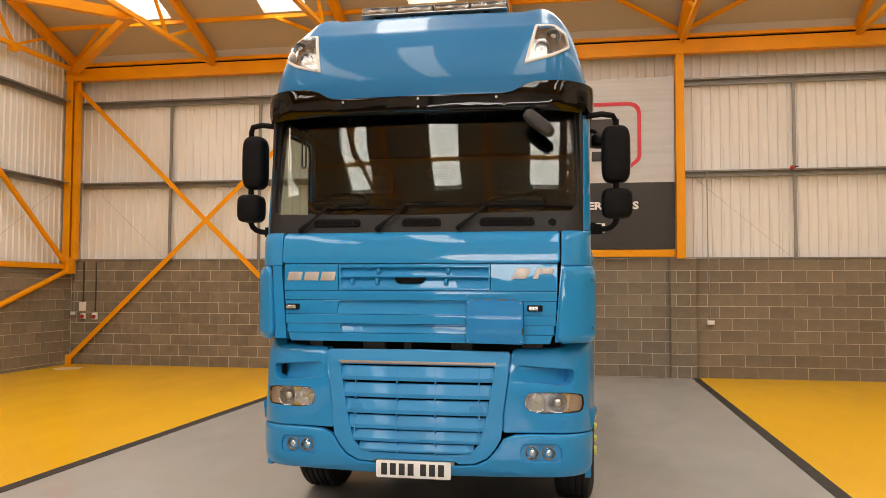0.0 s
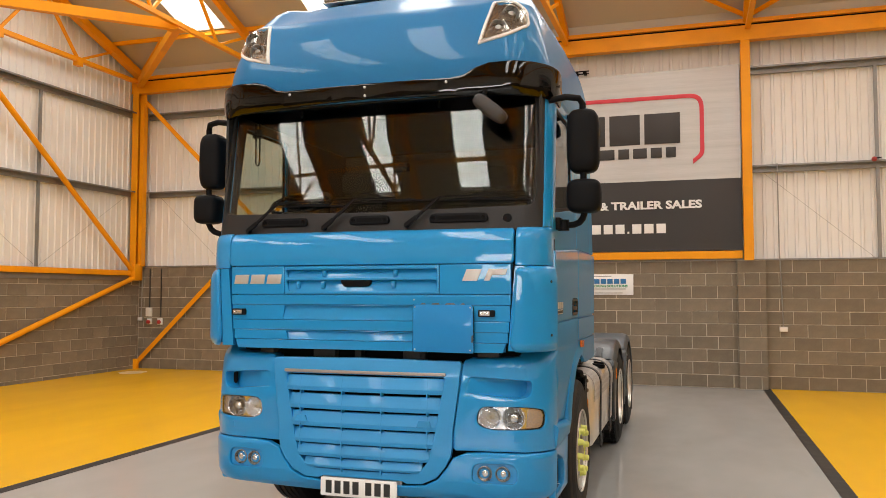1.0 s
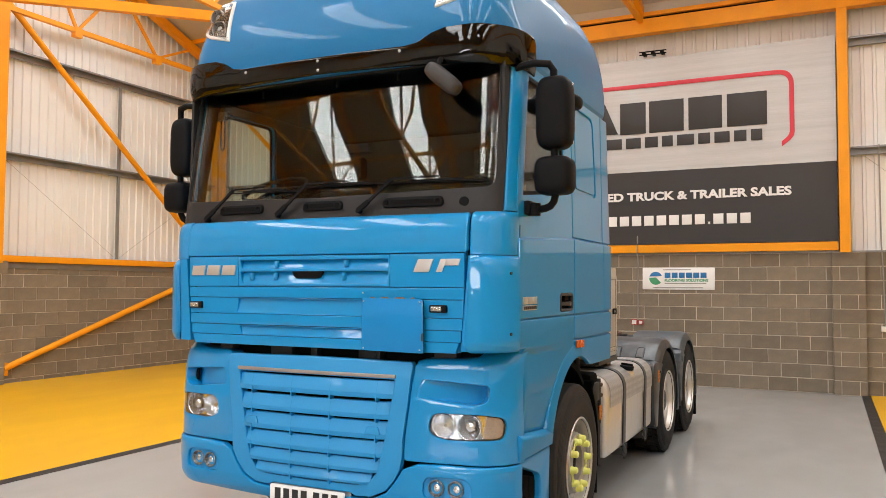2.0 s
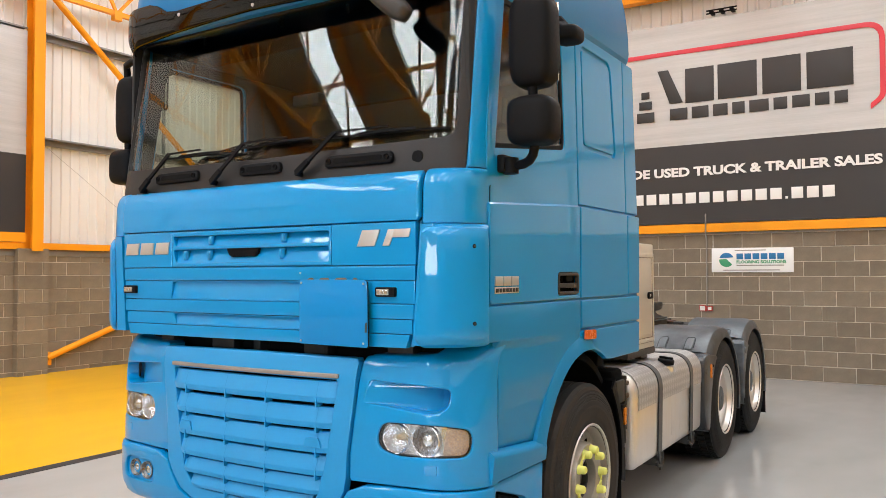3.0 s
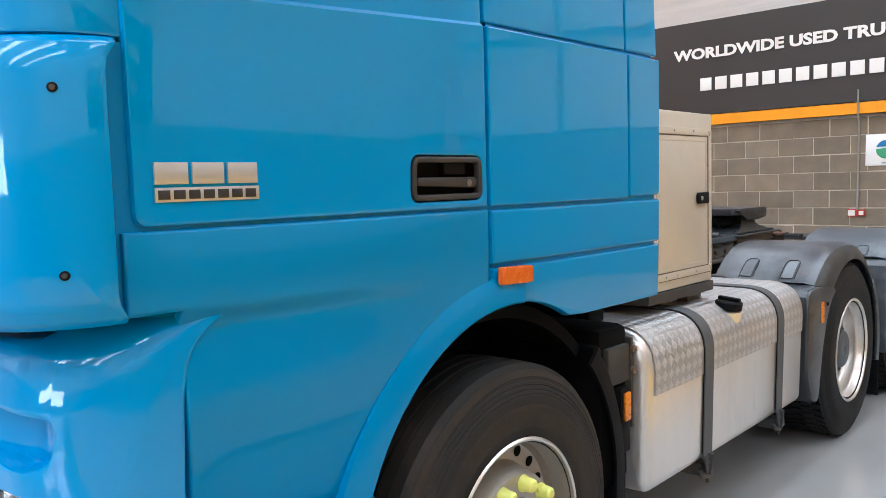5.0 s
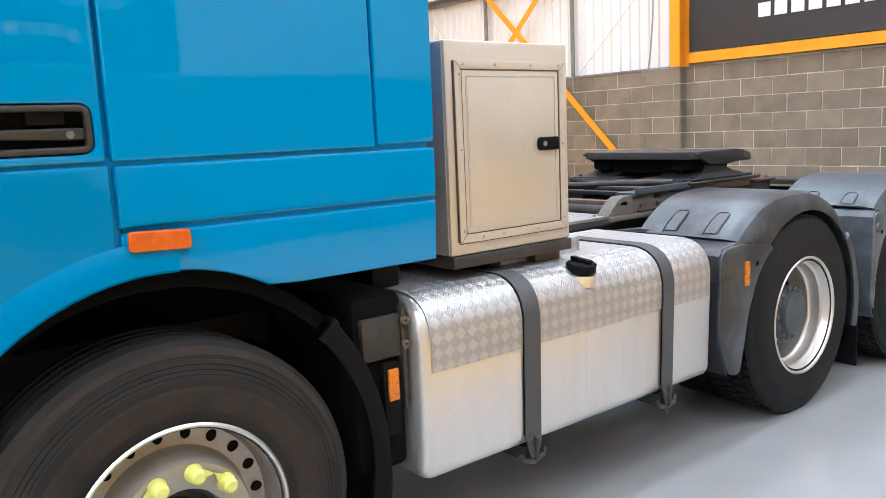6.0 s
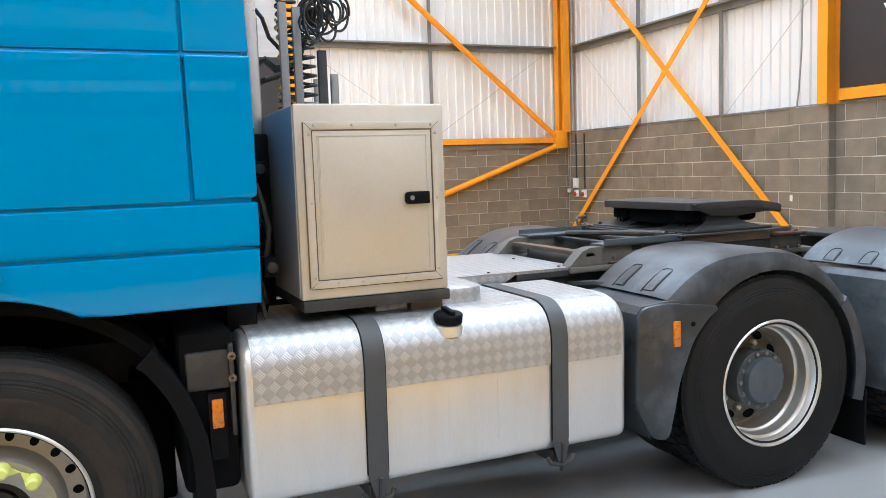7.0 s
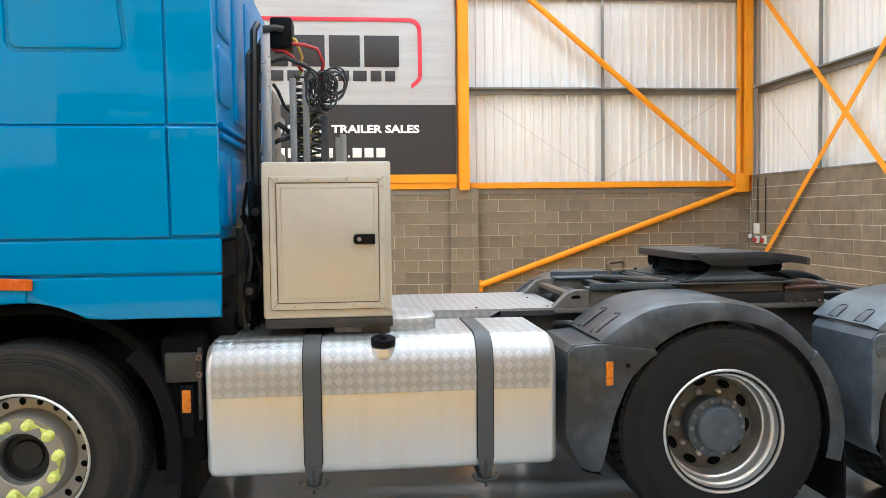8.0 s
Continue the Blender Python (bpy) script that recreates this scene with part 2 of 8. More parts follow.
TANK = mat("brushed_tank_aluminium", (0.71, 0.70, 0.68), 0.31, metal=0.68, var=0.07, scale=2, bump=0.0, rvar=0.03, stain=(0.62, 0.52, 0.37), stain_amt=0.4, stretch=(1, 3.0, 0.55))
CHEQUER = chequer_plate("aluminium_chequer_plate")
LOCKER = mat("stainless_locker_sheet", (0.60, 0.565, 0.49), 0.40, metal=0.35, var=0.06, scale=3, bump=0.03, stain=(0.33, 0.29, 0.23), stain_amt=0.2)
# darker, cooler copy of LOCKER: shade put into the side facing the cab
LOCKER_SHADED = mat("shaded_locker_sheet", (0.52, 0.51, 0.49), 0.42, metal=0.35, var=0.08, scale=3, bump=0.03)
CHROME = mat("bright_chrome", (0.82, 0.82, 0.82), 0.08, metal=1.0, var=0.04, bump=0.0, rvar=0.04)
SILVER = mat("silver_badge", (0.54, 0.54, 0.53), 0.38, metal=0.6, var=0.05, bump=0.0)
STRIP = mat("brushed_brown_grey_strip", (0.33, 0.30, 0.275), 0.38, metal=0.55, var=0.08, bump=0.02)
SATIN = mat("satin_trim", (0.5, 0.5, 0.49), 0.35, metal=0.8, var=0.08, bump=0.02)
# dirt, and the shade inside the deep dish, put into one colour
DISC = mat("dirty_shaded_disc", (0.16, 0.142, 0.110), 0.55, metal=0.3, var=0.3, scale=8, bump=0.15, stain=(0.09, 0.08, 0.065), stain_amt=0.8)
BRIGHT = mat("bright_reflector", (0.88, 0.88, 0.87), 0.22, metal=0.9, var=0.05, bump=0.0)
GLINT = mat("faceted_reflector", (0.84, 0.88, 0.96), 0.05, metal=0.85, var=0.3, scale=60, fine=140, bump=0.45, rvar=0.03)
LAMP_HOUSING = mat("grey_lamp_housing", (0.22, 0.22, 0.22), 0.3, metal=0.8, var=0.25, scale=25, bump=0.04)
LAMP_SILVER = mat("satin_lamp_silver", (0.80, 0.83, 0.89), 0.12, metal=0.85, var=0.12, scale=30, bump=0.05)
AMBER_BULB = mat("amber_bulb_coat", (0.70, 0.58, 0.42), 0.2, metal=0.6, var=0.1, bump=0.0)
PALE_AMBER = mat("pale_fluted_reflector", (0.56, 0.46, 0.41), 0.12, metal=0.45, var=0.35, scale=90, fine=160, bump=0.8, rvar=0.05)
BOWL = mat("smoked_lamp_bowl", (0.26, 0.23, 0.20), 0.2, metal=0.85, var=0.3, scale=14, bump=0.15)
AMBER = mat("amber_plastic", (0.62, 0.115, 0.008), 0.25, var=0.1, scale=20, bump=0.05)
REFLECT = mat("amber_reflector", (0.62, 0.185, 0.008), 0.3, var=0.15, scale=60, bump=0.05)
NUT_CAP = mat("yellow_nut_cap", (0.72, 0.75, 0.18), 0.5, var=0.08, bump=0.03)
WHITE_PLATE = mat("white_plate", (0.82, 0.83, 0.83), 0.35, var=0.03, bump=0.0)
INK = mat("black_print", (0.02, 0.02, 0.02), 0.5, var=0.05, bump=0.0)
# near black: the dimness behind the glass is put into both colours
CAB_TRIM = mat("dimmed_cab_trim", (0.016, 0.016, 0.017), 0.8, var=0.2, scale=4, bump=0.1)
CURTAIN = mat("dimmed_brown_curtain", (0.05, 0.045, 0.038), 0.9, var=0.2, scale=4, bump=0.2)
SMOKED = clear_glass("smoked_acrylic", (0.95, 0.80, 0.74), 0.07, rough=0.03, gloss=0.045)
SCREEN = clear_glass("windscreen_glass", (0.90, 0.95, 0.92), 0.90, gloss=0.038)
LENS = clear_glass("lamp_lens", (0.96, 0.97, 0.97), 0.97)
HOSE = mat("black_hose", (0.02, 0.02, 0.02), 0.4, var=0.1, bump=0.02)
RED_HOSE = mat("red_hose", (0.45, 0.03, 0.04), 0.4, var=0.1, bump=0.02)
YELLOW_HOSE = mat("yellow_hose", (0.55, 0.42, 0.08), 0.45, var=0.1, bump=0.02)
STRAP = mat("grey_rubber_strap", (0.07, 0.073, 0.076), 0.55, var=0.15, bump=0.05)

ORANGE = mat("orange_steel_paint", (0.84, 0.335, 0.008), 0.45, spec=0.25, var=0.08, scale=2, bump=0.03, stain=(0.45, 0.16, 0.02), stain_amt=0.25)
GALV = mat("galvanised_steel", (0.26, 0.26, 0.255), 0.45, metal=0.5, var=0.2, scale=5, bump=0.03)
CLAD = mat("cream_wall_sheet", (0.78, 0.77, 0.745), 0.55, var=0.05, scale=0.9, bump=0.01, stain=(0.62, 0.59, 0.53), stain_amt=0.25)
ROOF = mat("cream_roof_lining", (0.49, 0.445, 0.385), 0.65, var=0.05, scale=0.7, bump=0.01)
BLOCK = mat("grey_concrete_block", (0.208, 0.174, 0.130), 0.9, var=0.26, scale=5, fine=120, bump=0.6, rand=0.13, spec=0.2)
MORTAR = mat("mortar", (0.52, 0.47, 0.39), 0.95, var=0.38, scale=5, bump=0.3, spec=0.2)
FLOOR_GREY = mat("grey_floor_paint", (0.36, 0.36, 0.355), 0.17, var=0.07, scale=0.5, fine=2.5, bump=0.0, rvar=0.03, detail=2.0, stain=(0.22, 0.215, 0.21), stain_amt=0.45, stretch=(1, 0.5, 1))
FLOOR_YELLOW = mat("yellow_floor_paint", (0.82, 0.450, 0.006), 0.24, spec=0.32, var=0.05, scale=0.5, fine=2.2, bump=0.0, rvar=0.02, detail=3.0, stain=(0.66, 0.30, 0.012), stain_amt=0.35, stretch=(1.0, 0.35, 1))
FLOOR_PATCH = mat("worn_floor_patch", (0.66, 0.52, 0.27), 0.6, var=0.3, scale=6, fine=30, bump=0.05, stain=(0.78, 0.44, 0.02), stain_amt=0.9)
FLOOR_LINE = mat("dark_joint_strip", (0.036, 0.033, 0.031), 0.6, spec=0.2, var=0.2, scale=6, bump=0.08)
BANNER_GREY = mat("brushed_silver_print", (0.47, 0.47, 0.465), 0.42, metal=0.3, var=0.14, scale=1.2, fine=14, bump=0.08, stretch=(0.25, 0.25, 9))
BANNER_BLACK = mat("charcoal_print", (0.027, 0.025, 0.025), 0.5, var=0.1, scale=1, bump=0.06)
BANNER_RED = mat("red_print", (0.62, 0.035, 0.06), 0.45, var=0.05, bump=0.02)
PRINT_WHITE = mat("white_print", (0.80, 0.80, 0.79), 0.5, var=0.03, bump=0.0)
PRINT_BLUE = mat("blue_print", (0.02, 0.17, 0.42), 0.5, var=0.05, bump=0.0)
PRINT_GREEN = mat("green_print", (0.06, 0.33, 0.16), 0.5, var=0.05, bump=0.0)
SOCKET_WHITE = mat("white_socket_plastic", (0.74, 0.73, 0.70), 0.5, var=0.05, bump=0.0)
SOCKET_RED = mat("red_plastic", (0.36, 0.025, 0.02), 0.45, var=0.1, bump=0.0)
CONDUIT = mat("grey_conduit", (0.32, 0.31, 0.29), 0.5, metal=0.3, var=0.1, bump=0.02)


# ---- building helpers ----
BASE = {}


def thing(name, label, category, loc=(0, 0, 0), group="", kind=""):
    """A top-level thing: an Empty at its base."""
    ob = new(name)
    ob.location = loc
    ob.empty_display_size = 0.1
    BASE[ob] = Vector(loc)
    return tagged(ob, label, category, group, kind)


def finish(ob, me, material, angle=35):
    me.materials.append(material)
    me.shade_smooth()
    me.set_sharp_from_angle(angle=radians(angle))
    return ob


def part(name, bm, material, parent, label="", angle=35):
    """Links a bmesh given in the place's own metres as one mesh under parent."""
    me = bpy.data.meshes.new(name)
    bm.transform(Matrix.Translation(-BASE[parent]))
    bmesh.ops.recalc_face_normals(bm, faces=bm.faces)
    bm.to_mesh(me)
    bm.free()
    ob = new(name, me)
    ob.parent = parent
    BASE[ob] = BASE[parent]
    if label:
        ob["label"] = label
    return finish(ob, me, material, angle)


def even(ob):
    """Keeps large faces flat next to their rounded edges."""
    md = ob.modifiers.new("weighted_normal", "WEIGHTED_NORMAL")
    md.keep_sharp = True
    return ob


def solid(name, bm, material, label, category, group="", kind="", angle=35):
    """Links a bmesh as one top-level mesh."""
    me = bpy.data.meshes.new(name)
    bmesh.ops.recalc_face_normals(bm, faces=bm.faces)
    bm.to_mesh(me)
    bm.free()
    ob = new(name, me)
    BASE[ob] = Vector((0, 0, 0))
    finish(ob, me, material, angle)
    return tagged(ob, label, category, group, kind)


def box(bm, x0, x1, y0, y1, z0, z1, bev=0.0, seg=2):
    """Adds a box, with rounded edges if bev is given."""
    t = bmesh.new()
    bmesh.ops.create_cube(t, size=1)
    for v in t.verts:
        v.co = Vector(((x0 + x1) / 2 + v.co.x * (x1 - x0), (y0 + y1) / 2 + v.co.y * (y1 - y0), (z0 + z1) / 2 + v.co.z * (z1 - z0)))
    if bev:
        bmesh.ops.bevel(t, geom=t.edges[:], offset=bev, segments=seg, profile=0.5, affect="EDGES")
    return merge(bm, t)


def merge(bm, t):
    """Moves the geometry of t into bm."""
    seen = {v: bm.verts.new(v.co) for v in t.verts}
    for f in t.faces:
        try:
            bm.faces.new([seen[v] for v in f.verts])
        except ValueError:
            pass
    t.free()
    return bm


def new_box(*a, **k):
    return box(bmesh.new(), *a, **k)


def bar(bm, p, q, w, h, up=(0, 0, 1)):
    """A square bar from p to q."""
    p, q = Vector(p), Vector(q)
    d = (q - p).normalized()
    s = d.cross(Vector(up))
    s = s.normalized() if s.length > 1e-4 else Vector((1, 0, 0))
    u = s.cross(d)
    c = [[bm.verts.new(o + s * a * w / 2 + u * b * h / 2) for a, b in ((-1, -1), (1, -1), (1, 1), (-1, 1))] for o in (p, q)]
    for i in range(4):
        bm.faces.new((c[0][i], c[0][(i + 1) % 4], c[1][(i + 1) % 4], c[1][i]))
    bm.faces.new(c[0][::-1])
    bm.faces.new(c[1])
    return bm


def tube(bm, pts, r, n=10, caps=True):
    """A round tube along points."""
    pts = [Vector(p) for p in pts]
    rings, ref = [], None
    for i, p in enumerate(pts):
        d = (pts[min(i + 1, len(pts) - 1)] - pts[max(i - 1, 0)]).normalized()
        if ref is None:
            ref = d.orthogonal().normalized()
        ref = (ref - d * ref.dot(d)).normalized()
        s = d.cross(ref)
        rings.append([bm.verts.new(p + (ref * math.cos(2 * math.pi * k / n) + s * math.sin(2 * math.pi * k / n)) * r) for k in range(n)])
    for a, b in zip(rings, rings[1:]):
        for k in range(n):
            bm.faces.new((a[k], a[(k + 1) % n], b[(k + 1) % n], b[k]))
    if caps:
        bm.faces.new(rings[0][::-1])
        bm.faces.new(rings[-1])
    return bm


def loft(bm, rings, closed=True, caps=True):
    """Joins rings of equally many points."""
    vs = [[bm.verts.new(p) for p in r] for r in rings]
    n = len(vs[0])
    for a, b in zip(vs, vs[1:]):
        for k in range(n if closed else n - 1):
            bm.faces.new((a[k], a[(k + 1) % n], b[(k + 1) % n], b[k]))
    if caps:
        bm.faces.new(vs[0][::-1])
        bm.faces.new(vs[-1])
    return bm


def spin(bm, prof, origin, axis="x", n=48, sgn=1):
    """Turns a profile of (along the axis, radius) round an axis through origin."""
    o = Vector(origin)
    rings = []
    for a, r in prof:
        ring = []
        for k in range(n):
            c, s = math.cos(2 * math.pi * k / n) * r, math.sin(2 * math.pi * k / n) * r
            ring.append(o + (Vector((a * sgn, c, s)) if axis == "x" else Vector((c, a * sgn, s)) if axis == "y" else Vector((c, s, a * sgn))))
        rings.append(ring)
    return loft(bm, rings, True, False)


def rpoly(corners, n=5):
    """A polygon of (x, y, radius) corners with rounded corners."""
    out = []
    m = len(corners)
    for i, (x, y, r) in enumerate(corners):
        p = Vector((x, y))
        if r <= 0:
            out.append((x, y))
            continue
        a, b = Vector(corners[i - 1][:2]) - p, Vector(corners[(i + 1) % m][:2]) - p
        r = min(r, a.length * 0.49, b.length * 0.49)
        a, b = p + a.normalized() * r, p + b.normalized() * r
        for k in range(n + 1):
            t = k / n
            q = a * (1 - t) ** 2 + p * 2 * t * (1 - t) + b * t * t
            out.append((q.x, q.y))
    return out


def area2(poly):
    return sum(a[0] * b[1] - b[0] * a[1] for a, b in zip(poly, poly[1:] + poly[:1]))


def offset2(poly, d):
    """Moves a counter-clockwise polygon's edges inwards by d."""
    out = []
    m = len(poly)
    for i in range(m):
        p = Vector(poly[i])
        a, b = p - Vector(poly[i - 1]), Vector(poly[(i + 1) % m]) - p
        if a.length < 1e-6 or b.length < 1e-6:
            out.append(tuple(p))
            continue
        a, b = a.normalized(), b.normalized()
        na, nb = Vector((-a.y, a.x)), Vector((-b.y, b.x))
        k = (na + nb)
        k = k / max(k.length_squared / 2, 0.35)
        out.append(tuple(p + k * d))
    return out


def panel(outline, holes=(), thick=0.02, bev=0.005, cuts_u=(), cuts_v=(), fn=None, bm=None, w0=0.0, slants=()):
    """A plate in (u, v, w) with rounded front edges, cut up so that it can follow a curved form, then bent by fn."""
    t = bmesh.new()
    loops = [list(outline) if area2(list(outline)) > 0 else list(outline)[::-1]]
    loops += [list(h)[::-1] if area2(list(h)) > 0 else list(h) for h in holes]
    steps = ((bev, 0.0), (bev * 0.3, -bev * 0.3), (0.0, -bev), (0.0, -thick))
    fronts, backs = [], []
    for lp in loops:
        rows = []
        for off, w in steps:
            rows.append([t.verts.new((p[0], p[1], w + w0)) for p in offset2(lp, off)])
        m = len(lp)
        for a, b in zip(rows, rows[1:]):
            for k in range(m):
                t.faces.new((a[k], a[(k + 1) % m], b[(k + 1) % m], b[k]))
        for row, acc in ((rows[0], fronts), (rows[-1], backs)):
            for k in range(m):
                e = t.edges.get((row[k], row[(k + 1) % m])) or t.edges.new((row[k], row[(k + 1) % m]))
                acc.append(e)
    bmesh.ops.triangle_fill(t, use_beauty=True, edges=fronts)
    bmesh.ops.triangle_fill(t, use_beauty=True, edges=backs)
    bmesh.ops.recalc_face_normals(t, faces=t.faces)
    for c in cuts_u:
        bmesh.ops.bisect_plane(t, geom=t.verts[:] + t.edges[:] + t.faces[:], plane_co=(c, 0, 0), plane_no=(1, 0, 0))
    for c in cuts_v:
        bmesh.ops.bisect_plane(t, geom=t.verts[:] + t.edges[:] + t.faces[:], plane_co=(0, c, 0), plane_no=(0, 1, 0))
    for u, v, rise in slants:
        bmesh.ops.bisect_plane(t, geom=t.verts[:] + t.edges[:] + t.faces[:], plane_co=(u, v, 0), plane_no=(-rise, 1, 0))
    if fn:
        for v in t.verts:
            v.co = Vector(fn(*v.co))
    return merge(bm, t) if bm else t


def letters(text, width, height, fn, bm, depth=0.003):
    """Flat letters of the built-in font, fitted to a width and height, laid out by fn(u, v, w)."""
    cu = bpy.data.curves.new("lettering", "FONT")
    cu.body, cu.offset, cu.extrude, cu.resolution_u = text, 0.040, 0.5, 3
    ob = new("lettering", cu)
    bpy.context.view_layer.update()
    me = bpy.data.meshes.new_from_object(ob)
    xs, ys = [v.co.x for v in me.vertices], [v.co.y for v in me.vertices]
    x0, x1, y0, y1 = min(xs), max(xs), min(ys), max(ys)
    vs = [bm.verts.new(fn((v.co.x - x0) / (x1 - x0) * width, (v.co.y - y0) / (y1 - y0) * height, (v.co.z + 0.5) * depth)) for v in me.vertices]
    for p in me.polygons:
        try:
            bm.faces.new([vs[i] for i in p.vertices])
        except ValueError:
            pass
    bpy.data.objects.remove(ob)
    bpy.data.curves.remove(cu)
    bpy.data.meshes.remove(me)
    return bm


# ---- the hall ----
BLOCK_TOP = 2.285
LANE_W, LANE_E = -4.72, 2.10

# floor: one slab, painted fields and joint strips on it
floor = solid("floor", new_box(WX - 0.5, EX + 0.5, SY - 0.5, NY + 0.5, -0.2, 0.0), FLOOR_GREY, "smooth glossy grey painted concrete floor", "floor", kind="structure")
for x0, x1 in ((WX - 0.2, LANE_W - 0.12), (LANE_E + 0.12, EX + 0.2)):
    solid("floor_paint", new_box(x0, x1, SY, NY + 0.1, 0.0005, 0.004), FLOOR_YELLOW, "glossy yellow painted bay of the hall floor", "floor", kind="structure")
rnd_dust = random.Random(3)
ring = [(-10.52 + 0.40 * (0.7 + 0.45 * rnd_dust.random()) * math.cos(q * 0.3307) * 0.75, 15.03 + 0.34 * (0.7 + 0.45 * rnd_dust.random()) * math.sin(q * 0.3307) - 0.05) for q in range(19)]
dust = loft(bmesh.new(), [[(x, y, z) for x, y in ring] for z in (0.0042, 0.0055)])
solid("floor_patch", dust, FLOOR_PATCH, "pale worn patch on the yellow floor", "floor", kind="structure")
for x in (LANE_W, LANE_E):
    solid("floor_strip", new_box(x - 0.119, x + 0.012, SY, NY + 0.05, 0.0005, 0.005) if x < 0 else new_box(x - 0.012, x + 0.119, SY, NY + 0.05, 0.0005, 0.005),
          FLOOR_LINE, "dark joint strip between grey and yellow floor", "floor", kind="structure")


def corrugated(along, a0, a1, depth_at, out, z0, top, pitch=0.176, deep=0.028):
    """Profiled sheet: a trapezoid wave along x or y; top(a) gives its upper edge."""
    prof = ((0.0, 0), (0.62, 0), (0.69, 1), (0.93, 1), (1.0, 0))
    pts = []
    k = 0
    while a0 + k * pitch < a1:
        for u, w in prof[:-1]:
            pts.append((a0 + (k + u) * pitch, w))
        k += 1
    bm = bmesh.new()
    rows = []
    for a, w in pts:
        d = depth_at + out * deep * (1 - w)
        for_row = []
        for z in (z0, top(a)):
            for th in (0, 0.012):
                co = (a, d + out * th, z) if along == "x" else (d + out * th, a, z)
                for_row.append(bm.verts.new(co))
        rows.append(for_row)
    for a, b in zip(rows, rows[1:]):
        bm.faces.new((a[0], b[0], b[2], a[2]))
        bm.faces.new((a[1], a[3], b[3], b[1]))
    return bm


wall_north = solid("wall_north", new_box(WX - 0.5, EX + 0.4, NY + 0.007, NY + 0.22, 0, BLOCK_TOP), MORTAR, "grey concrete block lower wall", "wall", kind="structure")
wall_west = solid("wall_west", new_box(WX - 0.22, WX - 0.007, SY - 0.4, NY + 0.3, 0, 2.04), MORTAR, "grey concrete block lower wall", "wall", kind="structure")
def south_wall():
    bm = new_box(WX - 0.5, WIN_X0, SY - 0.22, SY, 0, BLOCK_TOP)
    box(bm, WIN_X1, EX + 0.4, SY - 0.22, SY, 0, BLOCK_TOP)
    return box(bm, WIN_X0, WIN_X1, SY - 0.22, SY, 0, WIN_Z0)


wall_south = solid("wall_south", south_wall(), BLOCK, "grey concrete block lower wall", "wall", kind="structure")
wall_east = solid("wall_east", new_box(EX, EX + 0.22, SY - 0.4, NY + 0.3, 0, BLOCK_TOP), BLOCK, "grey concrete block lower wall", "wall", kind="structure")
solid("wall_cladding_north", corrugated("x", WX - 0.4, EX + 0.4, NY + 0.14, 1, BLOCK_TOP - 0.05, lambda a: EAVE + 0.25), CLAD, "cream profiled steel wall sheets", "wall", kind="structure", angle=20)
for a0, a1, z0 in ((WX - 0.4, WIN_X0, BLOCK_TOP - 0.05), (WIN_X1, EX + 0.4, BLOCK_TOP - 0.05), (WIN_X0, WIN_X1, WIN_Z1)):
    solid("wall_cladding_south", corrugated("x", a0, a1, SY - 0.14, -1, z0, lambda a: EAVE + 0.25), CLAD, "cream profiled steel wall sheets", "wall", kind="structure", angle=20)
solid("wall_cladding_west", corrugated("y", SY - 0.3, NY + 0.3, WX - 0.12, -1, 2.0, lambda a: roof_z(min(max(a, SY), NY)) + 0.1), CLAD, "cream profiled steel gable sheets", "wall", kind="structure", angle=20)
solid("wall_cladding_east", corrugated("y", SY - 0.3, NY + 0.3, EX + 0.12, 1, 2.2, lambda a: roof_z(min(max(a, SY), NY)) + 0.1), CLAD, "cream profiled steel gable sheets", "wall", kind="structure", angle=20)
solid("wall_ledge_north", new_box(WX - 0.4, EX + 0.4, NY - 0.015, NY + 0.2, BLOCK_TOP + 0.001, BLOCK_TOP + 0.025), GALV, "grey flashing on the block wall", "trim", kind="structure")
solid("wall_ledge_west", new_box(WX - 0.2, WX + 0.014, SY, NY - 0.02, 1.978, 2.078, 0.004), GALV, "grey flashing on the block wall", "trim", kind="structure")

# roof with openings for the roof lights
bm = bmesh.new()
xs = [WX - 0.5] + [c for ab in SKYLIGHTS for c in ab] + [EX + 0.5]
for sgn in (1, -1):
    ys = [NY + 0.4, SKY_Y0 if sgn > 0 else SKY_YS, SKY_Y1, RIDGE_Y]
    for i in range(len(xs) - 1):
        for j in range(3):
            if i % 2 == 1 and j == 1:
                continue
            q = []
            for a, y in ((xs[i], ys[j]), (xs[i + 1], ys[j]), (xs[i + 1], ys[j + 1]), (xs[i], ys[j + 1])):
                q.append((a, y if sgn > 0 else 2 * RIDGE_Y - y, EAVE + SLOPE * (NY - 0.05 - y)))
            lo = [bm.verts.new(p) for p in q]
            hi = [bm.verts.new((p[0], p[1], p[2] + 0.09)) for p in q]
            bm.faces.new(lo)
            bm.faces.new(hi[::-1])
            for k in range(4):
                bm.faces.new((lo[k], lo[(k + 1) % 4], hi[(k + 1) % 4], hi[k]))
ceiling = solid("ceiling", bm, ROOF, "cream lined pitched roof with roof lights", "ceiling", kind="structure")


# bright sky over the roof lights and outside the window strip
GLOW = bpy.data.materials.new("bright_sky")
GLOW.use_nodes = True
GLOW.node_tree.nodes.remove(GLOW.node_tree.nodes["Principled BSDF"])
em = GLOW.node_tree.nodes.new("ShaderNodeEmission")
em.inputs[0].default_value, em.inputs[1].default_value = (1.0, 0.975, 0.94, 1), 3.0
GLOW.cycles.emission_sampling = "NONE"
GLOW.node_tree.links.new(em.outputs[0], GLOW.node_tree.nodes["Material Output"].inputs[0])
bm = bmesh.new()
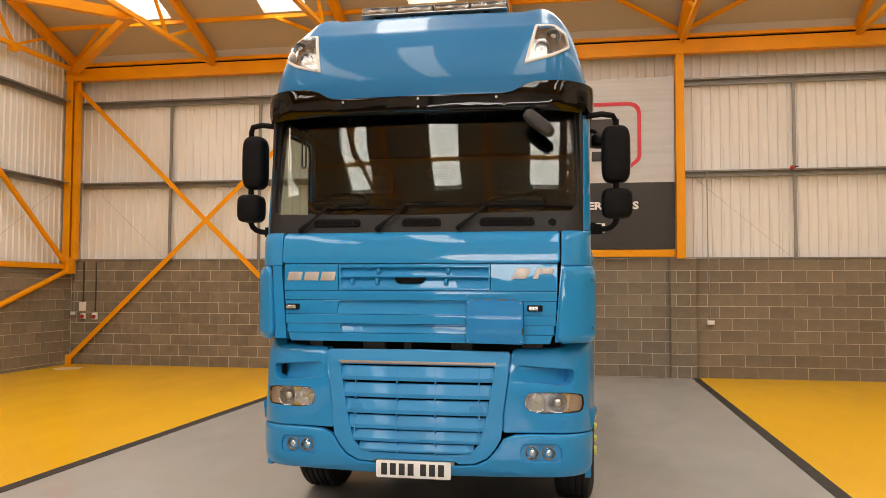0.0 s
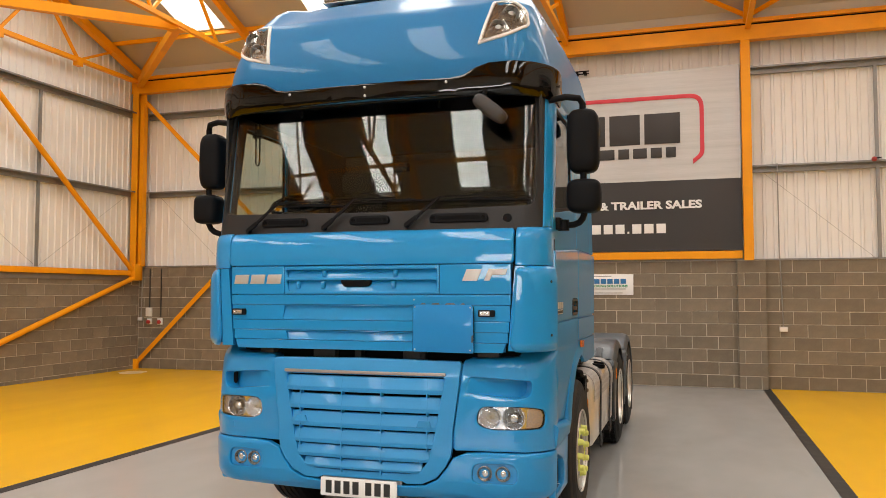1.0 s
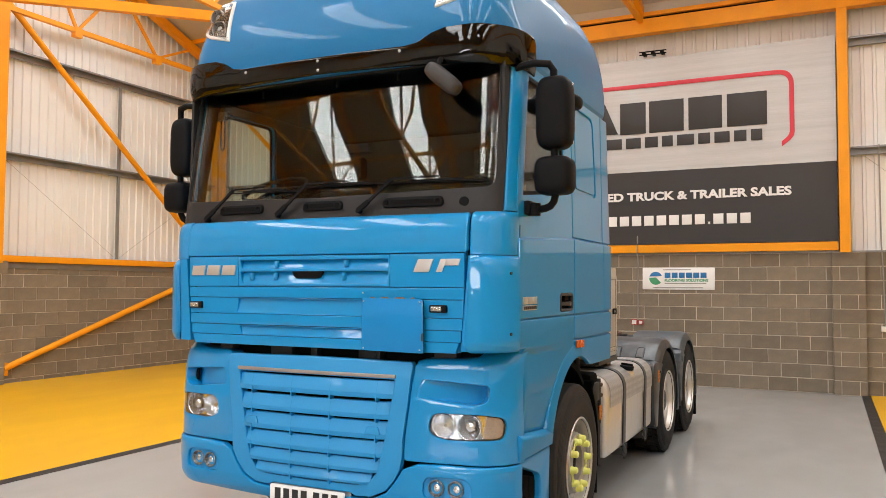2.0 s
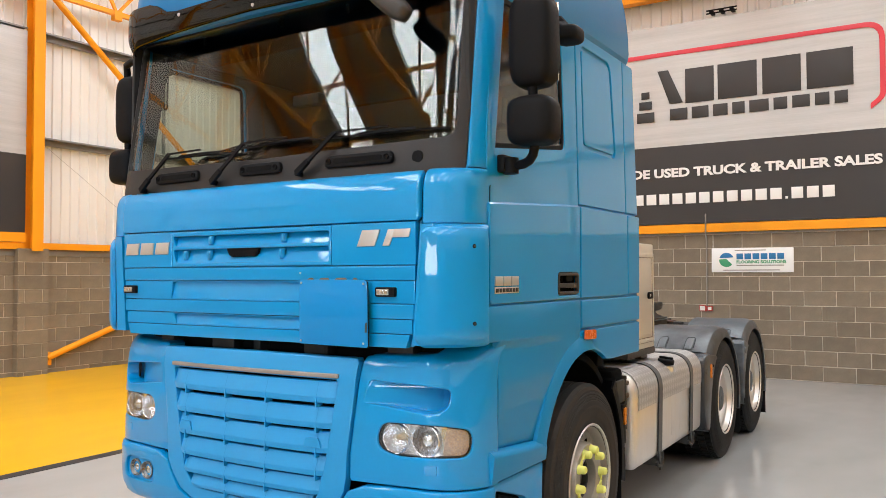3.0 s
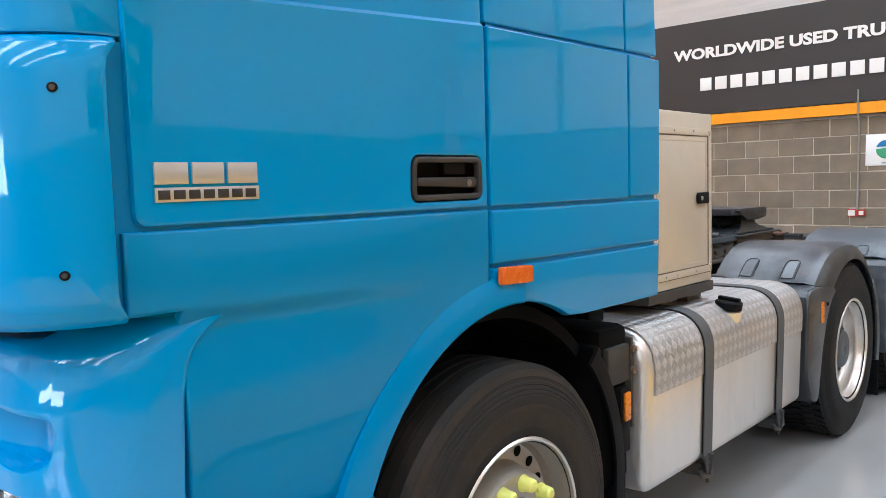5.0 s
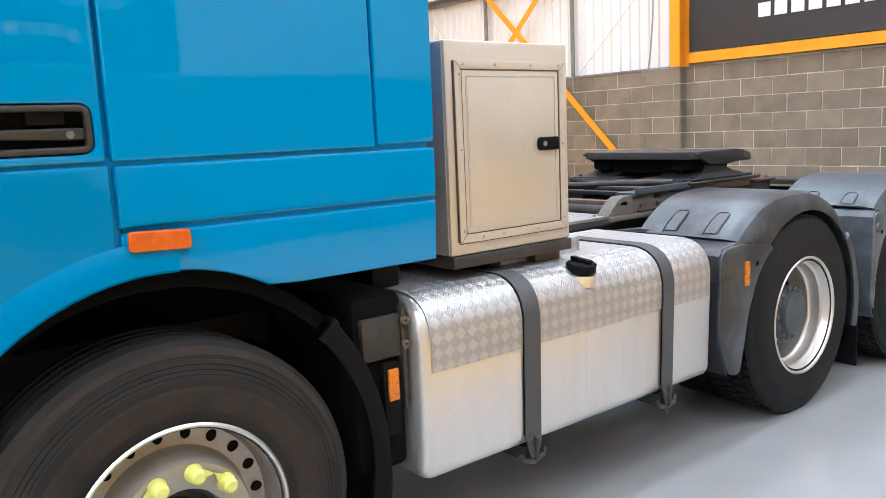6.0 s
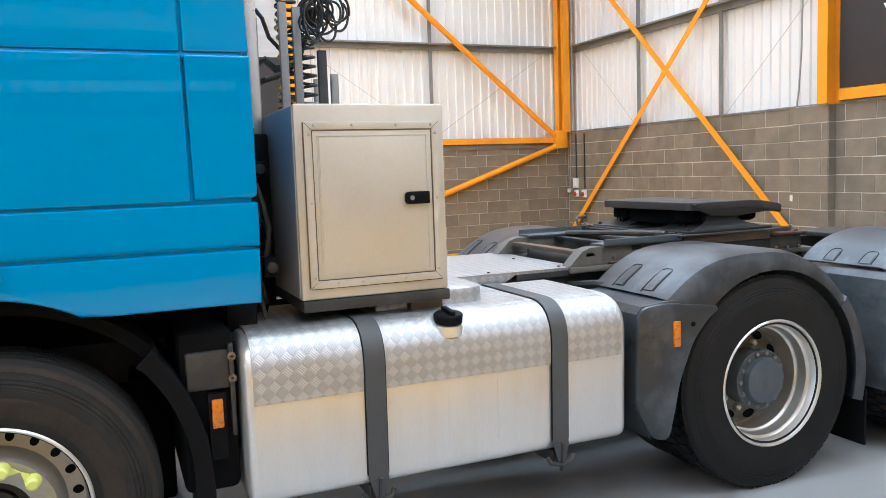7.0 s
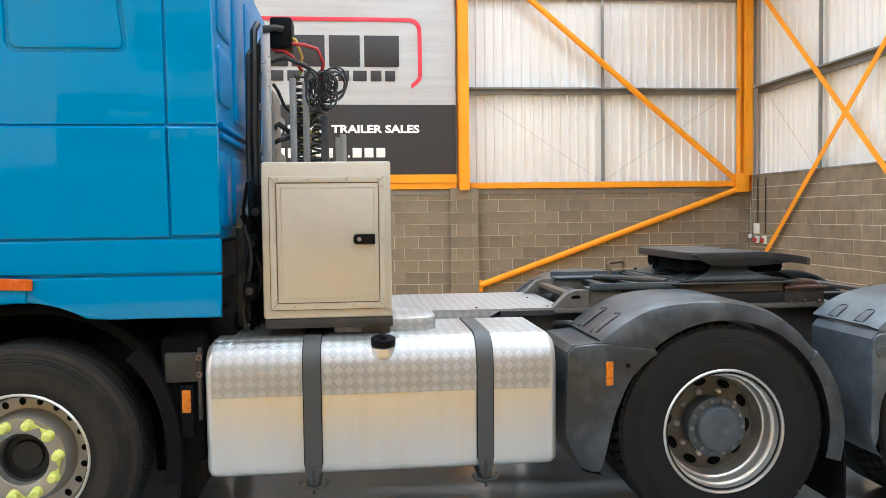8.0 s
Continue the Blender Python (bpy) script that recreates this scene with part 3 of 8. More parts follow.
for sgn in (1, -1):
    q = [bm.verts.new((x, y if sgn > 0 else 2 * RIDGE_Y - y, EAVE + SLOPE * (NY - 0.05 - y) + 0.35)) for x, y in ((WX, NY), (EX, NY), (EX, RIDGE_Y), (WX, RIDGE_Y))]
    bm.faces.new(q)
q = [bm.verts.new(c) for c in ((WIN_X0 - 1, SY - 0.6, 0), (WIN_X1 + 1, SY - 0.6, 0), (WIN_X1 + 1, SY - 0.6, 3.4), (WIN_X0 - 1, SY - 0.6, 3.4))]
bm.faces.new(q)
solid("backdrop", bm, GLOW, "bright overcast sky over the roof lights", "sky", kind="structure")


# steelwork
def steel(name, bm, label, material=ORANGE):
    return solid(name, bm, material, label, "steelwork", kind="structure", angle=30)


def i_column(bm, x, y, z0, z1, w=0.20, d=0.20, face="y"):
    """An I section with its flanges facing y or x."""
    if face == "y":
        box(bm, x - w / 2, x + w / 2, y - d / 2, y - d / 2 + 0.016, z0, z1)
        box(bm, x - w / 2, x + w / 2, y + d / 2 - 0.016, y + d / 2, z0, z1)
        box(bm, x - 0.006, x + 0.006, y - d / 2 + 0.017, y + d / 2 - 0.017, z0, z1)
    else:
        box(bm, x - d / 2, x - d / 2 + 0.016, y - w / 2, y + w / 2, z0, z1)
        box(bm, x + d / 2 - 0.016, x + d / 2, y - w / 2, y + w / 2, z0, z1)
        box(bm, x - d / 2 + 0.017, x + d / 2 - 0.017, y - 0.006, y + 0.006, z0, z1)
    return bm


BEAM_B, BEAM_T = 6.23, 6.49
for x in (-4.63, 1.90, 8.44):
    steel("column", i_column(bmesh.new(), x, NY - 0.12, BLOCK_TOP if x < 5 else 0, BEAM_B, 0.155, 0.24), "orange painted steel column on a block pier")
for y in (10.17, 4.5, -1.8):
    steel("column", i_column(bmesh.new(), WX + 0.12, y, 2.06, roof_z(y) - 0.2, 0.19, 0.24, "x"), "orange painted steel column on a block pier")
bm = i_column(bmesh.new(), WX + 0.02, NY - 0.14, 2.0, BEAM_B, 0.16, 0.26)
box(bm, WX + 0.102, WX + 0.195, NY - 0.20, NY - 0.06, 2.3, 6.0)
box(bm, WX - 0.02, WX + 0.16, NY - 0.36, NY - 0.12, 1.98, 2.34, 0.006)
steel("corner_column", bm, "orange painted steel corner column with brace plate")
bm = bmesh.new()
box(bm, WX - 0.1, EX, NY - 0.26, NY - 0.245, BEAM_B, BEAM_T)
box(bm, WX - 0.1, EX, NY - 0.243, NY - 0.08, BEAM_B, BEAM_B + 0.015)
box(bm, WX - 0.1, EX, NY - 0.243, NY - 0.08, BEAM_T - 0.015, BEAM_T)
steel("eaves_beam", bm, "deep orange painted eaves beam")
bm = bmesh.new()
box(bm, WX - 0.1, EX, SY + 0.245, SY + 0.26, BEAM_B, BEAM_T)
steel("eaves_beam", bm, "deep orange painted eaves beam")
# solid strip whose dark colour is the shade of the gap
solid("gap_shade_strip", new_box(WX - 0.1, EX, NY - 0.20, NY + 0.1, BEAM_T + 0.005, BEAM_T + 0.05), DARK, "near-black strip for the shade over the eaves beam", "trim", kind="structure")
steel("eaves_purlin", new_box(WX - 0.1, EX, NY - 0.27, NY - 0.20, BEAM_T + 0.045, BEAM_T + 0.115), "slim eaves purlin in orange brown paint")
solid("eaves_closure", new_box(WX - 0.1, EX, NY - 0.23, NY - 0.21, BEAM_T + 0.117, roof_z(NY - 0.22) + 0.02), ROOF, "cream lining over the eaves", "trim", kind="structure")

# trusses: flat bottom chord, sloping top chord, web members
for i, x in enumerate(TRUSSES):
    bm = bmesh.new()
    y0, y1 = NY - 0.2, 2 * RIDGE_Y - NY + 0.2
    zb = 6.46
    heavy = 0.16 if i % 2 == 0 else 0.10
    bar(bm, (x, y0, zb), (x, y1, zb), 0.085, 0.085)
    for a, b in ((y0, RIDGE_Y), (y1, RIDGE_Y)):
        bar(bm, (x, a, roof_z(a) - 0.15), (x, b, roof_z(b) - 0.15), heavy, 0.16)
        n = 6
        for k in range(n):
            ya, yb = a + (b - a) * (k + 0.5) / n, a + (b - a) * (k + 1) / n
            yc = a + (b - a) * (k + 1.5) / n
            bar(bm, (x, yb, zb), (x, ya, roof_z(ya) - 0.2), 0.05, 0.05)
            if k < n - 1:
                bar(bm, (x, yb, zb), (x, yc, roof_z(yc) - 0.2), 0.05, 0.05)
            if i == 0:
                box(bm, x - 0.055, x + 0.055, yb - 0.08, yb + 0.08, zb - 0.13, zb + 0.05)
    steel("roof_truss", bm, "orange painted lattice roof truss")

# purlins under the roof
for sgn in (1, -1):
    for k in range(7):
        y = 14.66 - 1.65 * k
        yy = y if sgn > 0 else 2 * RIDGE_Y - y
        steel("purlin", new_box(WX, EX, yy - 0.03, yy + 0.03, roof_z(yy) - 0.075, roof_z(yy) + 0.005), "slim roof purlin in orange brown paint")

# wind girder at bottom chord level, and struts in the roof plane
bm = bmesh.new()
for p, q in (((-10.95, 15.55), (-7.72, 12.45)), ((-7.72, 12.45), (-11.0, 9.35)), ((-10.9, 9.2), (-7.72, 6.2))):
    bar(bm, (*p, 6.44), (*q, 6.44), 0.13, 0.17)
box(bm, -7.86, -7.60, 12.32, 12.58, 6.34, 6.36)
steel("wind_girder", bm, "orange painted zigzag wind girder")
bm = bmesh.new()
for x in (-10.98, -4.60, 1.95, 8.4):
    for d in (-1, 1):
        if WX < x + d * 1.2 < EX:
            bar(bm, (x, NY - 0.25, roof_z(NY - 0.25) - 0.12), (x + d * 1.3, 14.6, roof_z(14.6) - 0.1), 0.06, 0.06)
steel("roof_strut", bm, "slim orange struts under the roof")

# sheeting rails and posts
for z in (3.93, 5.73):
    bm = bmesh.new()
    for x0, x1 in ((WX + 0.14, -4.74), (-4.52, 1.80), (2.00, 8.33)):
        box(bm, x0, x1, NY - 0.06, NY - 0.054, z + 0.030, z + 0.060)
        box(bm, x0, x1, NY - 0.053, NY + 0.13, z + 0.054, z + 0.060)
        box(bm, x0, x1, NY + 0.060, NY + 0.066, z - 0.060, z + 0.053)
        box(bm, x0, x1, NY + 0.067, NY + 0.13, z - 0.060, z - 0.054)
    steel("sheeting_rail", bm, "galvanised steel sheeting rail", GALV)
    bm = bmesh.new()
    for y0, y1 in ((10.28, NY - 0.27), (4.6, 10.06), (-1.7, 4.4), (SY, -1.9)):
        box(bm, WX + 0.054, WX + 0.06, y0, y1, z + 0.030, z + 0.060)
        box(bm, WX - 0.10, WX + 0.053, y0, y1, z + 0.054, z + 0.060)
        box(bm, WX - 0.066, WX - 0.060, y0, y1, z - 0.060, z + 0.053)
        box(bm, WX - 0.10, WX - 0.067, y0, y1, z - 0.060, z - 0.054)
    steel("sheeting_rail", bm, "galvanised steel sheeting rail", GALV)
for x in (-8.80, -6.75, 4.02, 6.2):
    for z0, z1 in ((BLOCK_TOP + 0.026, 3.88), (3.98, 5.68)):
        steel("sag_rod", new_box(x - 0.028, x + 0.028, NY + 0.02, NY + 0.06, z0, z1), "thin galvanised post between rails", GALV)
for y in (12.89, 14.0, 7.4):
    if y == 14.0:
        continue
    for z0, z1 in ((2.21, 3.88), (3.98, 5.68)):
        steel("sag_rod", new_box(WX - 0.06, WX - 0.02, y - 0.028, y + 0.028, z0, z1), "thin galvanised post between rails", GALV)
bm = bmesh.new()
for p, q in (((-10.6, 3.88), (-8.9, 2.3)), ((2.15, 3.88), (3.95, 2.3)), ((-4.9, 3.88), (-6.65, 2.3))):
    tube(bm, [(p[0], NY + 0.03, p[1]), (q[0], NY + 0.03, q[1])], 0.003, 6)
for p, q in (((15.4, 3.88), (12.95, 2.25)), ((10.4, 3.88), (12.8, 2.25))):
    tube(bm, [(WX - 0.02, p[0], p[1]), (WX - 0.02, q[0], q[1])], 0.003, 6)
steel("tie_wire", bm, "thin diagonal tie rods", CONDUIT)

# wall bracing
bm = bmesh.new()
for p, q in (((-11.0, 6.12), (-4.75, 0.10)), ((-11.12, 0.08), (-4.75, 6.12))):
    off = 0.0 if p[1] > 3 else 0.011
    bar(bm, (p[0], NY - 0.10 + off, p[1]), (q[0], NY - 0.10 + off, q[1]), 0.10, 0.010, (0, 1, 0))
box(bm, WX - 0.02, WX + 0.10, NY - 0.16, NY - 0.085, 0.0, 0.22, 0.004)
box(bm, WX + 0.03, WX + 0.20, NY - 0.13, NY - 0.10, 5.98, 6.24, 0.004)
steel("cross_brace", bm, "orange flat steel cross brace")
bm = bmesh.new()
tube(bm, [(WX + 0.07, 15.5, 2.22), (WX + 0.07, 10.3, 6.60)], 0.055, 14)
tube(bm, [(WX + 0.07, 15.55, 2.03), (WX + 0.07, 10.45, 0.26)], 0.055, 14)
box(bm, WX + 0.005, WX + 0.10, 10.30, 10.52, 0.14, 0.36, 0.004)
steel("gable_brace", bm, "orange tubular gable brace")
bm = bmesh.new()
box(bm, WX - 0.03, WX + 0.075, 10.30, NY - 0.37, 2.09, 2.20)
box(bm, WX - 0.03, WX + 0.075, SY, 10.04, 2.09, 2.20)
steel("gable_rail", bm, "orange horizontal gable rail")
steel("banner_beam", new_box(-4.52, 1.80, NY - 0.075, NY + 0.02, 2.32, 2.46), "orange beam below the banner")


# banners, drawn by fn(u, v, w): u along, v up, w off the cloth
def block_letter(root, name, m, u, v, w, h, fn, slant=0.0):
    part(name, panel([(u, v), (u + w, v), (u + w + slant, v + h), (u + slant, v + h)], thick=0.003, bev=0.0006, fn=fn), m, root)


def banner(name, label, fn, length):
    root = thing(name, label, "banner", fn(0, 2.46, 0), group="printed banners on the walls")
    n = 40
    bm = bmesh.new()
    zs = (3.77, 4.1, 4.5, 4.9, 5.15, 5.3, 5.45, 5.6, 5.72, 5.84)
    for half, z_list, m in (("silver_field", zs, BANNER_GREY), ("black_field", (2.47, 2.8, 3.1, 3.4, 3.77), BANNER_BLACK)):
        bm = bmesh.new()
        rows = []
        for z in z_list:
            rows.append([bm.verts.new(fn(length * k / n, z - (0.03 * math.sin(math.pi * k / n) if z > 5.8 else 0), 0.012 * noise.noise((k * 0.45, z * 2.6, 0)) * (1.6 if z > 5.2 else 1.0))) for k in range(n + 1)])
        for a, b in zip(rows, rows[1:]):
            for k in range(n):
                bm.faces.new((a[k], a[k + 1], b[k + 1], b[k]))
        ex = bmesh.ops.extrude_face_region(bm, geom=bm.faces[:])
        d = Vector(fn(0, 0, -0.008)) - Vector(fn(0, 0, 0))
        bmesh.ops.translate(bm, verts=[g for g in ex["geom"] if isinstance(g, bmesh.types.BMVert)], vec=d)
        part(half, bm, m, root)
    g = lambda u, v, w: fn(u, v, w + 0.014)
    # red bracket: a line that turns down at its end, with a return at the other
    bm = bmesh.new()
    c = length * 0.5
    L, R, T, B = 0.62, length - 0.62, 5.36, 4.22
    outer = rpoly([(L, B - 0.04, 0), (L, T, 0.26), (R, T, 0.26), (R, B, 0.1), (R - 0.20, B - 0.16, 0.0), (R - 0.20, B - 0.07, 0), (R - 0.075, B + 0.03, 0.1), (R - 0.075, T - 0.075, 0.2), (L + 0.075, T - 0.075, 0.2), (L + 0.075, B - 0.04, 0)], 6)
    panel(outer, thick=0.003, bev=0.0006, bm=bm, fn=g)
    part("red_line", bm, BANNER_RED, root, "red line with rounded corners")
    # logo as plain blocks: tall shapes and a row of small ones
    u0 = 1.02
    for u, w, sl in ((0.12, 0.24, 0.13), (0.48, 0.19, -0.08)):
        block_letter(root, "logo_block", BANNER_BLACK, u0 + u, 4.47, w, 0.56, g, sl)
    for u, v, w, h in ((0.94, 4.20, 0.30, 0.17), (0.98, 4.42, 0.22, 0.14), (1.02, 4.60, 0.14, 0.12)):
        block_letter(root, "logo_block", BANNER_BLACK, u0 + u, v, w, h, g)
    part("logo_block", panel([(u0 + 1.30, 5.05), (u0 + 1.48, 5.05), (u0 + 1.72, 4.48), (u0 + 1.50, 4.48)], thick=0.003, bev=0.0006, fn=g), BANNER_BLACK, root)
    for u, w in ((1.76, 0.46), (2.28, 0.60), (2.96, 0.56), (3.60, 0.64)):
        block_letter(root, "logo_block", BANNER_BLACK, u0 + u, 4.46, w, 0.57, g)
    u = u0 + 1.50
    for w in (0.36, 0.34, 0.30, 0.26, 0.36, 0.27, 0.32, 0.27, 0.25):
        block_letter(root, "logo_bar", BANNER_BLACK, u, 4.20, w - 0.07, 0.19, g)
        u += w
    bm = bmesh.new()
    letters("WORLDWIDE USED TRUCK & TRAILER SALES", 5.0, 0.155, lambda u, v, w: g(u + 0.62, v + 3.245, w), bm)
    part("slogan", bm, PRINT_WHITE, root, "white capital letters")
    u = 1.02
    for k in range(19):
        w = 0.20 if k != 15 else 0.07
        block_letter(root, "address_bar", PRINT_WHITE, u, 2.80, w - 0.035, 0.175 if k != 15 else 0.04, g)
        u += w + 0.018
    return root


banner("wall_banner", "silver and black printed banner with red line on the cladding", lambda u, v, w: (-4.50 + u, NY - 0.085 - w, v), 6.30)
banner("wall_banner", "silver and black printed banner with red line on the gable", lambda u, v, w: (WX + 0.10 + w, 3.73 + u, v - 0.12), 6.30)
banner("wall_banner", "silver and black printed banner with red line on the east wall", lambda u, v, w: (EX + 0.105 - w, 10.10 - u, v - 0.12), 6.30)
steel("banner_beam", new_box(WX + 0.04, WX + 0.10, 4.62, 10.05, 2.205, 2.36), "orange beam below the banner")

# ---- the tractor unit: x from its middle, y and z as in the hall ----
XC, Y0 = -1.085, 5.30
truck = new("tractor_unit")
truck.location = (XC, Y0, 0)
BASE[truck] = Vector((0, Y0, 0))
tagged(truck, "sky blue three-axle tractor unit with high sleeper cab", "lorry")


def wrap(prof):
    """Bends (s, z, w) round the cab's plan: front, rounded corner, side."""
    def fn(s, z, w):
        hw, r, yf, bow = prof(z)
        a, sg = abs(s), (1 if s >= 0 else -1)
        flat = hw - r
        y = yf + bow * (min(a, flat) / hw) ** 2
        if a <= flat:
            tilt = 2 * bow * a / hw ** 2
            return (sg * (a + w * tilt), y - w, z)
        if a <= flat + math.pi / 2 * r:
            th = (a - flat) / r
            return (sg * (flat + (r + w) * math.sin(th)), y + r - (r + w) * math.cos(th), z)
        return (sg * (hw + w), y + r + a - flat - math.pi / 2 * r, z)
    return fn


def lerp(z, *pts):
    """Piecewise linear through (z, value) points."""
    if z <= pts[0][0]:
        return pts[0][1]
    for (a, p), (b, q) in zip(pts, pts[1:]):
        if z <= b:
            return p + (q - p) * (z - a) / (b - a)
    return pts[-1][1]


CUTS = [i * 0.12 for i in range(-7, 8)] + [sg * (0.90 + 0.035 * i) for i in range(0, 15) for sg in (1, -1)]
BUMPER = wrap(lambda z: (lerp(z, (0.42, 1.17), (0.50, 1.195), (0.73, 1.20)), 0.27, lerp(z, (0.42, 5.36), (0.47, 5.315), (0.55, 5.30), (0.70, 5.30), (0.74, 5.315)), 0.11))
LAMPS = wrap(lambda z: (lerp(z, (0.73, 1.20), (1.0, 1.195), (1.30, 1.185)), 0.26, lerp(z, (0.73, 5.318), (1.0, 5.318), (1.18, 5.326), (1.24, 5.336), (1.27, 5.348), (1.29, 5.362), (1.31, 5.386), (1.325, 5.41), (1.34, 5.44)), 0.12))
GRILLE = wrap(lambda z: (1.20, 0.26, lerp(z, (0.5, 5.31), (0.7, 5.298), (1.2, 5.306), (1.28, 5.322)), 0.12))
BONNET = wrap(lambda z: (1.20, 0.20, lerp(z, (1.33, 5.325), (1.87, 5.318), (2.0, 5.3195), (2.04, 5.326), (2.07, 5.337), (2.09, 5.351), (2.102, 5.366), (2.11, 5.382)), 0.02))
CORNER = wrap(lambda z: (lerp(z, (1.33, 1.20), (1.40, 1.222), (1.80, 1.222), (1.87, 1.20)), 0.23, lerp(z, (1.33, 5.325), (1.38, 5.306), (1.83, 5.306), (1.87, 5.325)), 0.02))
UPPER_CORNER = wrap(lambda z: (1.19, 0.19, lerp(z, (1.86, 5.325), (2.03, 5.331), (2.06, 5.338), (2.08, 5.347), (2.097, 5.361), (2.112, 5.384)), 0.03))
UPPER = wrap(lambda z: (1.19, 0.19, lerp(z, (1.86, 5.345), (2.11, 5.375), (2.95, 5.49)), 0.04))


def front(name, outline, material, parent=truck, label="", fn=LAMPS, holes=(), thick=0.02, bev=0.006, w0=0.0, cv=(), cu=None):
    return even(part(name, panel(outline, holes, thick, bev, CUTS if cu is None else cu, cv, fn, w0=w0), material, parent, label))


def mirror_poly(pts):
    return [(-u, v) for u, v in pts][::-1]


ZC = [0.46, 0.5, 0.6, 0.7, 0.8, 0.9, 1.0, 1.1, 1.18, 1.24, 1.27, 1.29, 1.31, 1.325, 1.34]

# bumper
half = [(0.0, 0.425), (0.9, 0.432), (1.20, 0.44), (1.31, 0.452), (1.33, 0.50), (1.33, 0.715), (1.31, 0.728), (0.80, 0.728), (0.68, 0.722), (0.60, 0.69), (0.555, 0.62), (0.50, 0.555), (0.42, 0.515), (0.30, 0.505), (0.0, 0.503)]
outline = half + mirror_poly(half)[1:-1]
fog = rpoly([(0.715, 0.545, 0.05), (0.995, 0.545, 0.05), (0.985, 0.662, 0.05), (0.725, 0.662, 0.05)])
bumper = front("bumper", outline, BLUE, fn=BUMPER, holes=(fog, mirror_poly(fog)), thick=0.04, bev=0.008, cv=ZC)
for sg in (1, -1):
    hole = fog if sg > 0 else mirror_poly(fog)
    front("fog_lamp_bezel", offset2(hole if area2(hole) > 0 else hole[::-1], -0.004), BLUE_MATT, bumper, "", BUMPER, thick=0.012, bev=0.002, w0=-0.018)
    for u in (0.795, 0.905):
        o = Vector(BUMPER(sg * u, 0.604, -0.018))
        lamp = part("fog_lamp", spin(bmesh.new(), [(0.0, 0.046), (0.012, 0.046), (0.014, 0.041), (0.004, 0.036), (-0.012, 0.02), (-0.014, 0.0005)], o, "y", 28, -1), LAMP_HOUSING, bumper, "round dark fog lamp with bright bulb shield")
        part("bulb_shield", spin(bmesh.new(), [(-0.012, 0.022), (0.0, 0.020), (0.004, 0.012), (0.005, 0.0005)], o, "y", 20, -1), BRIGHT, lamp)
        part("fog_lens", spin(bmesh.new(), [(0.006, 0.037), (0.013, 0.024), (0.016, 0.0005)], o, "y", 24, -1), LENS, lamp)
front("towing_cover", rpoly([(-0.27, 0.50, 0.01), (0.27, 0.50, 0.01), (0.27, 0.540, 0.01), (-0.27, 0.540, 0.01)]), SATIN, bumper, "", BUMPER, thick=0.01, bev=0.003, w0=-0.012)
plate = part("number_plate", panel(rpoly([(-0.272, 0.414, 0.012), (0.248, 0.414, 0.012), (0.248, 0.53, 0.012), (-0.272, 0.53, 0.012)]), thick=0.008, bev=0.002, fn=lambda u, v, w: (u, 5.292 - w, v)), WHITE_PLATE, bumper, "white number plate with plain dark bars")
for k in range(7):
    u = -0.236 + k * 0.062 + (0.025 if k > 3 else 0)
    part("plate_bar", panel([(u, 0.432), (u + 0.042, 0.432), (u + 0.042, 0.512), (u, 0.512)], thick=0.002, bev=0.0005, fn=lambda a, b, w: (a, 5.2905 - w, b)), INK, plate)

# headlamp panels
lamp_hole = rpoly([(0.735, 0.895, 0.05), (0.83, 0.862, 0.05), (1.175, 0.872, 0.05), (1.19, 0.985, 0.06), (1.05, 1.005, 0.06), (0.755, 1.005, 0.06)])
pocket = rpoly([(0.675, 1.085, 0.02), (1.00, 1.052, 0.05), (1.075, 1.075, 0.05), (1.085, 1.16, 0.03), (0.70, 1.185, 0.02)])
side_out = [(1.335, 0.734), (1.330, 1.338), (1.31, 1.349), (1.07, 1.349), (1.02, 1.335), (0.99, 1.308), (0.93, 1.302), (0.70, 1.296), (0.662, 1.285), (0.652, 1.26), (0.628, 1.05), (0.60, 0.85), (0.597, 0.746), (0.61, 0.733)]
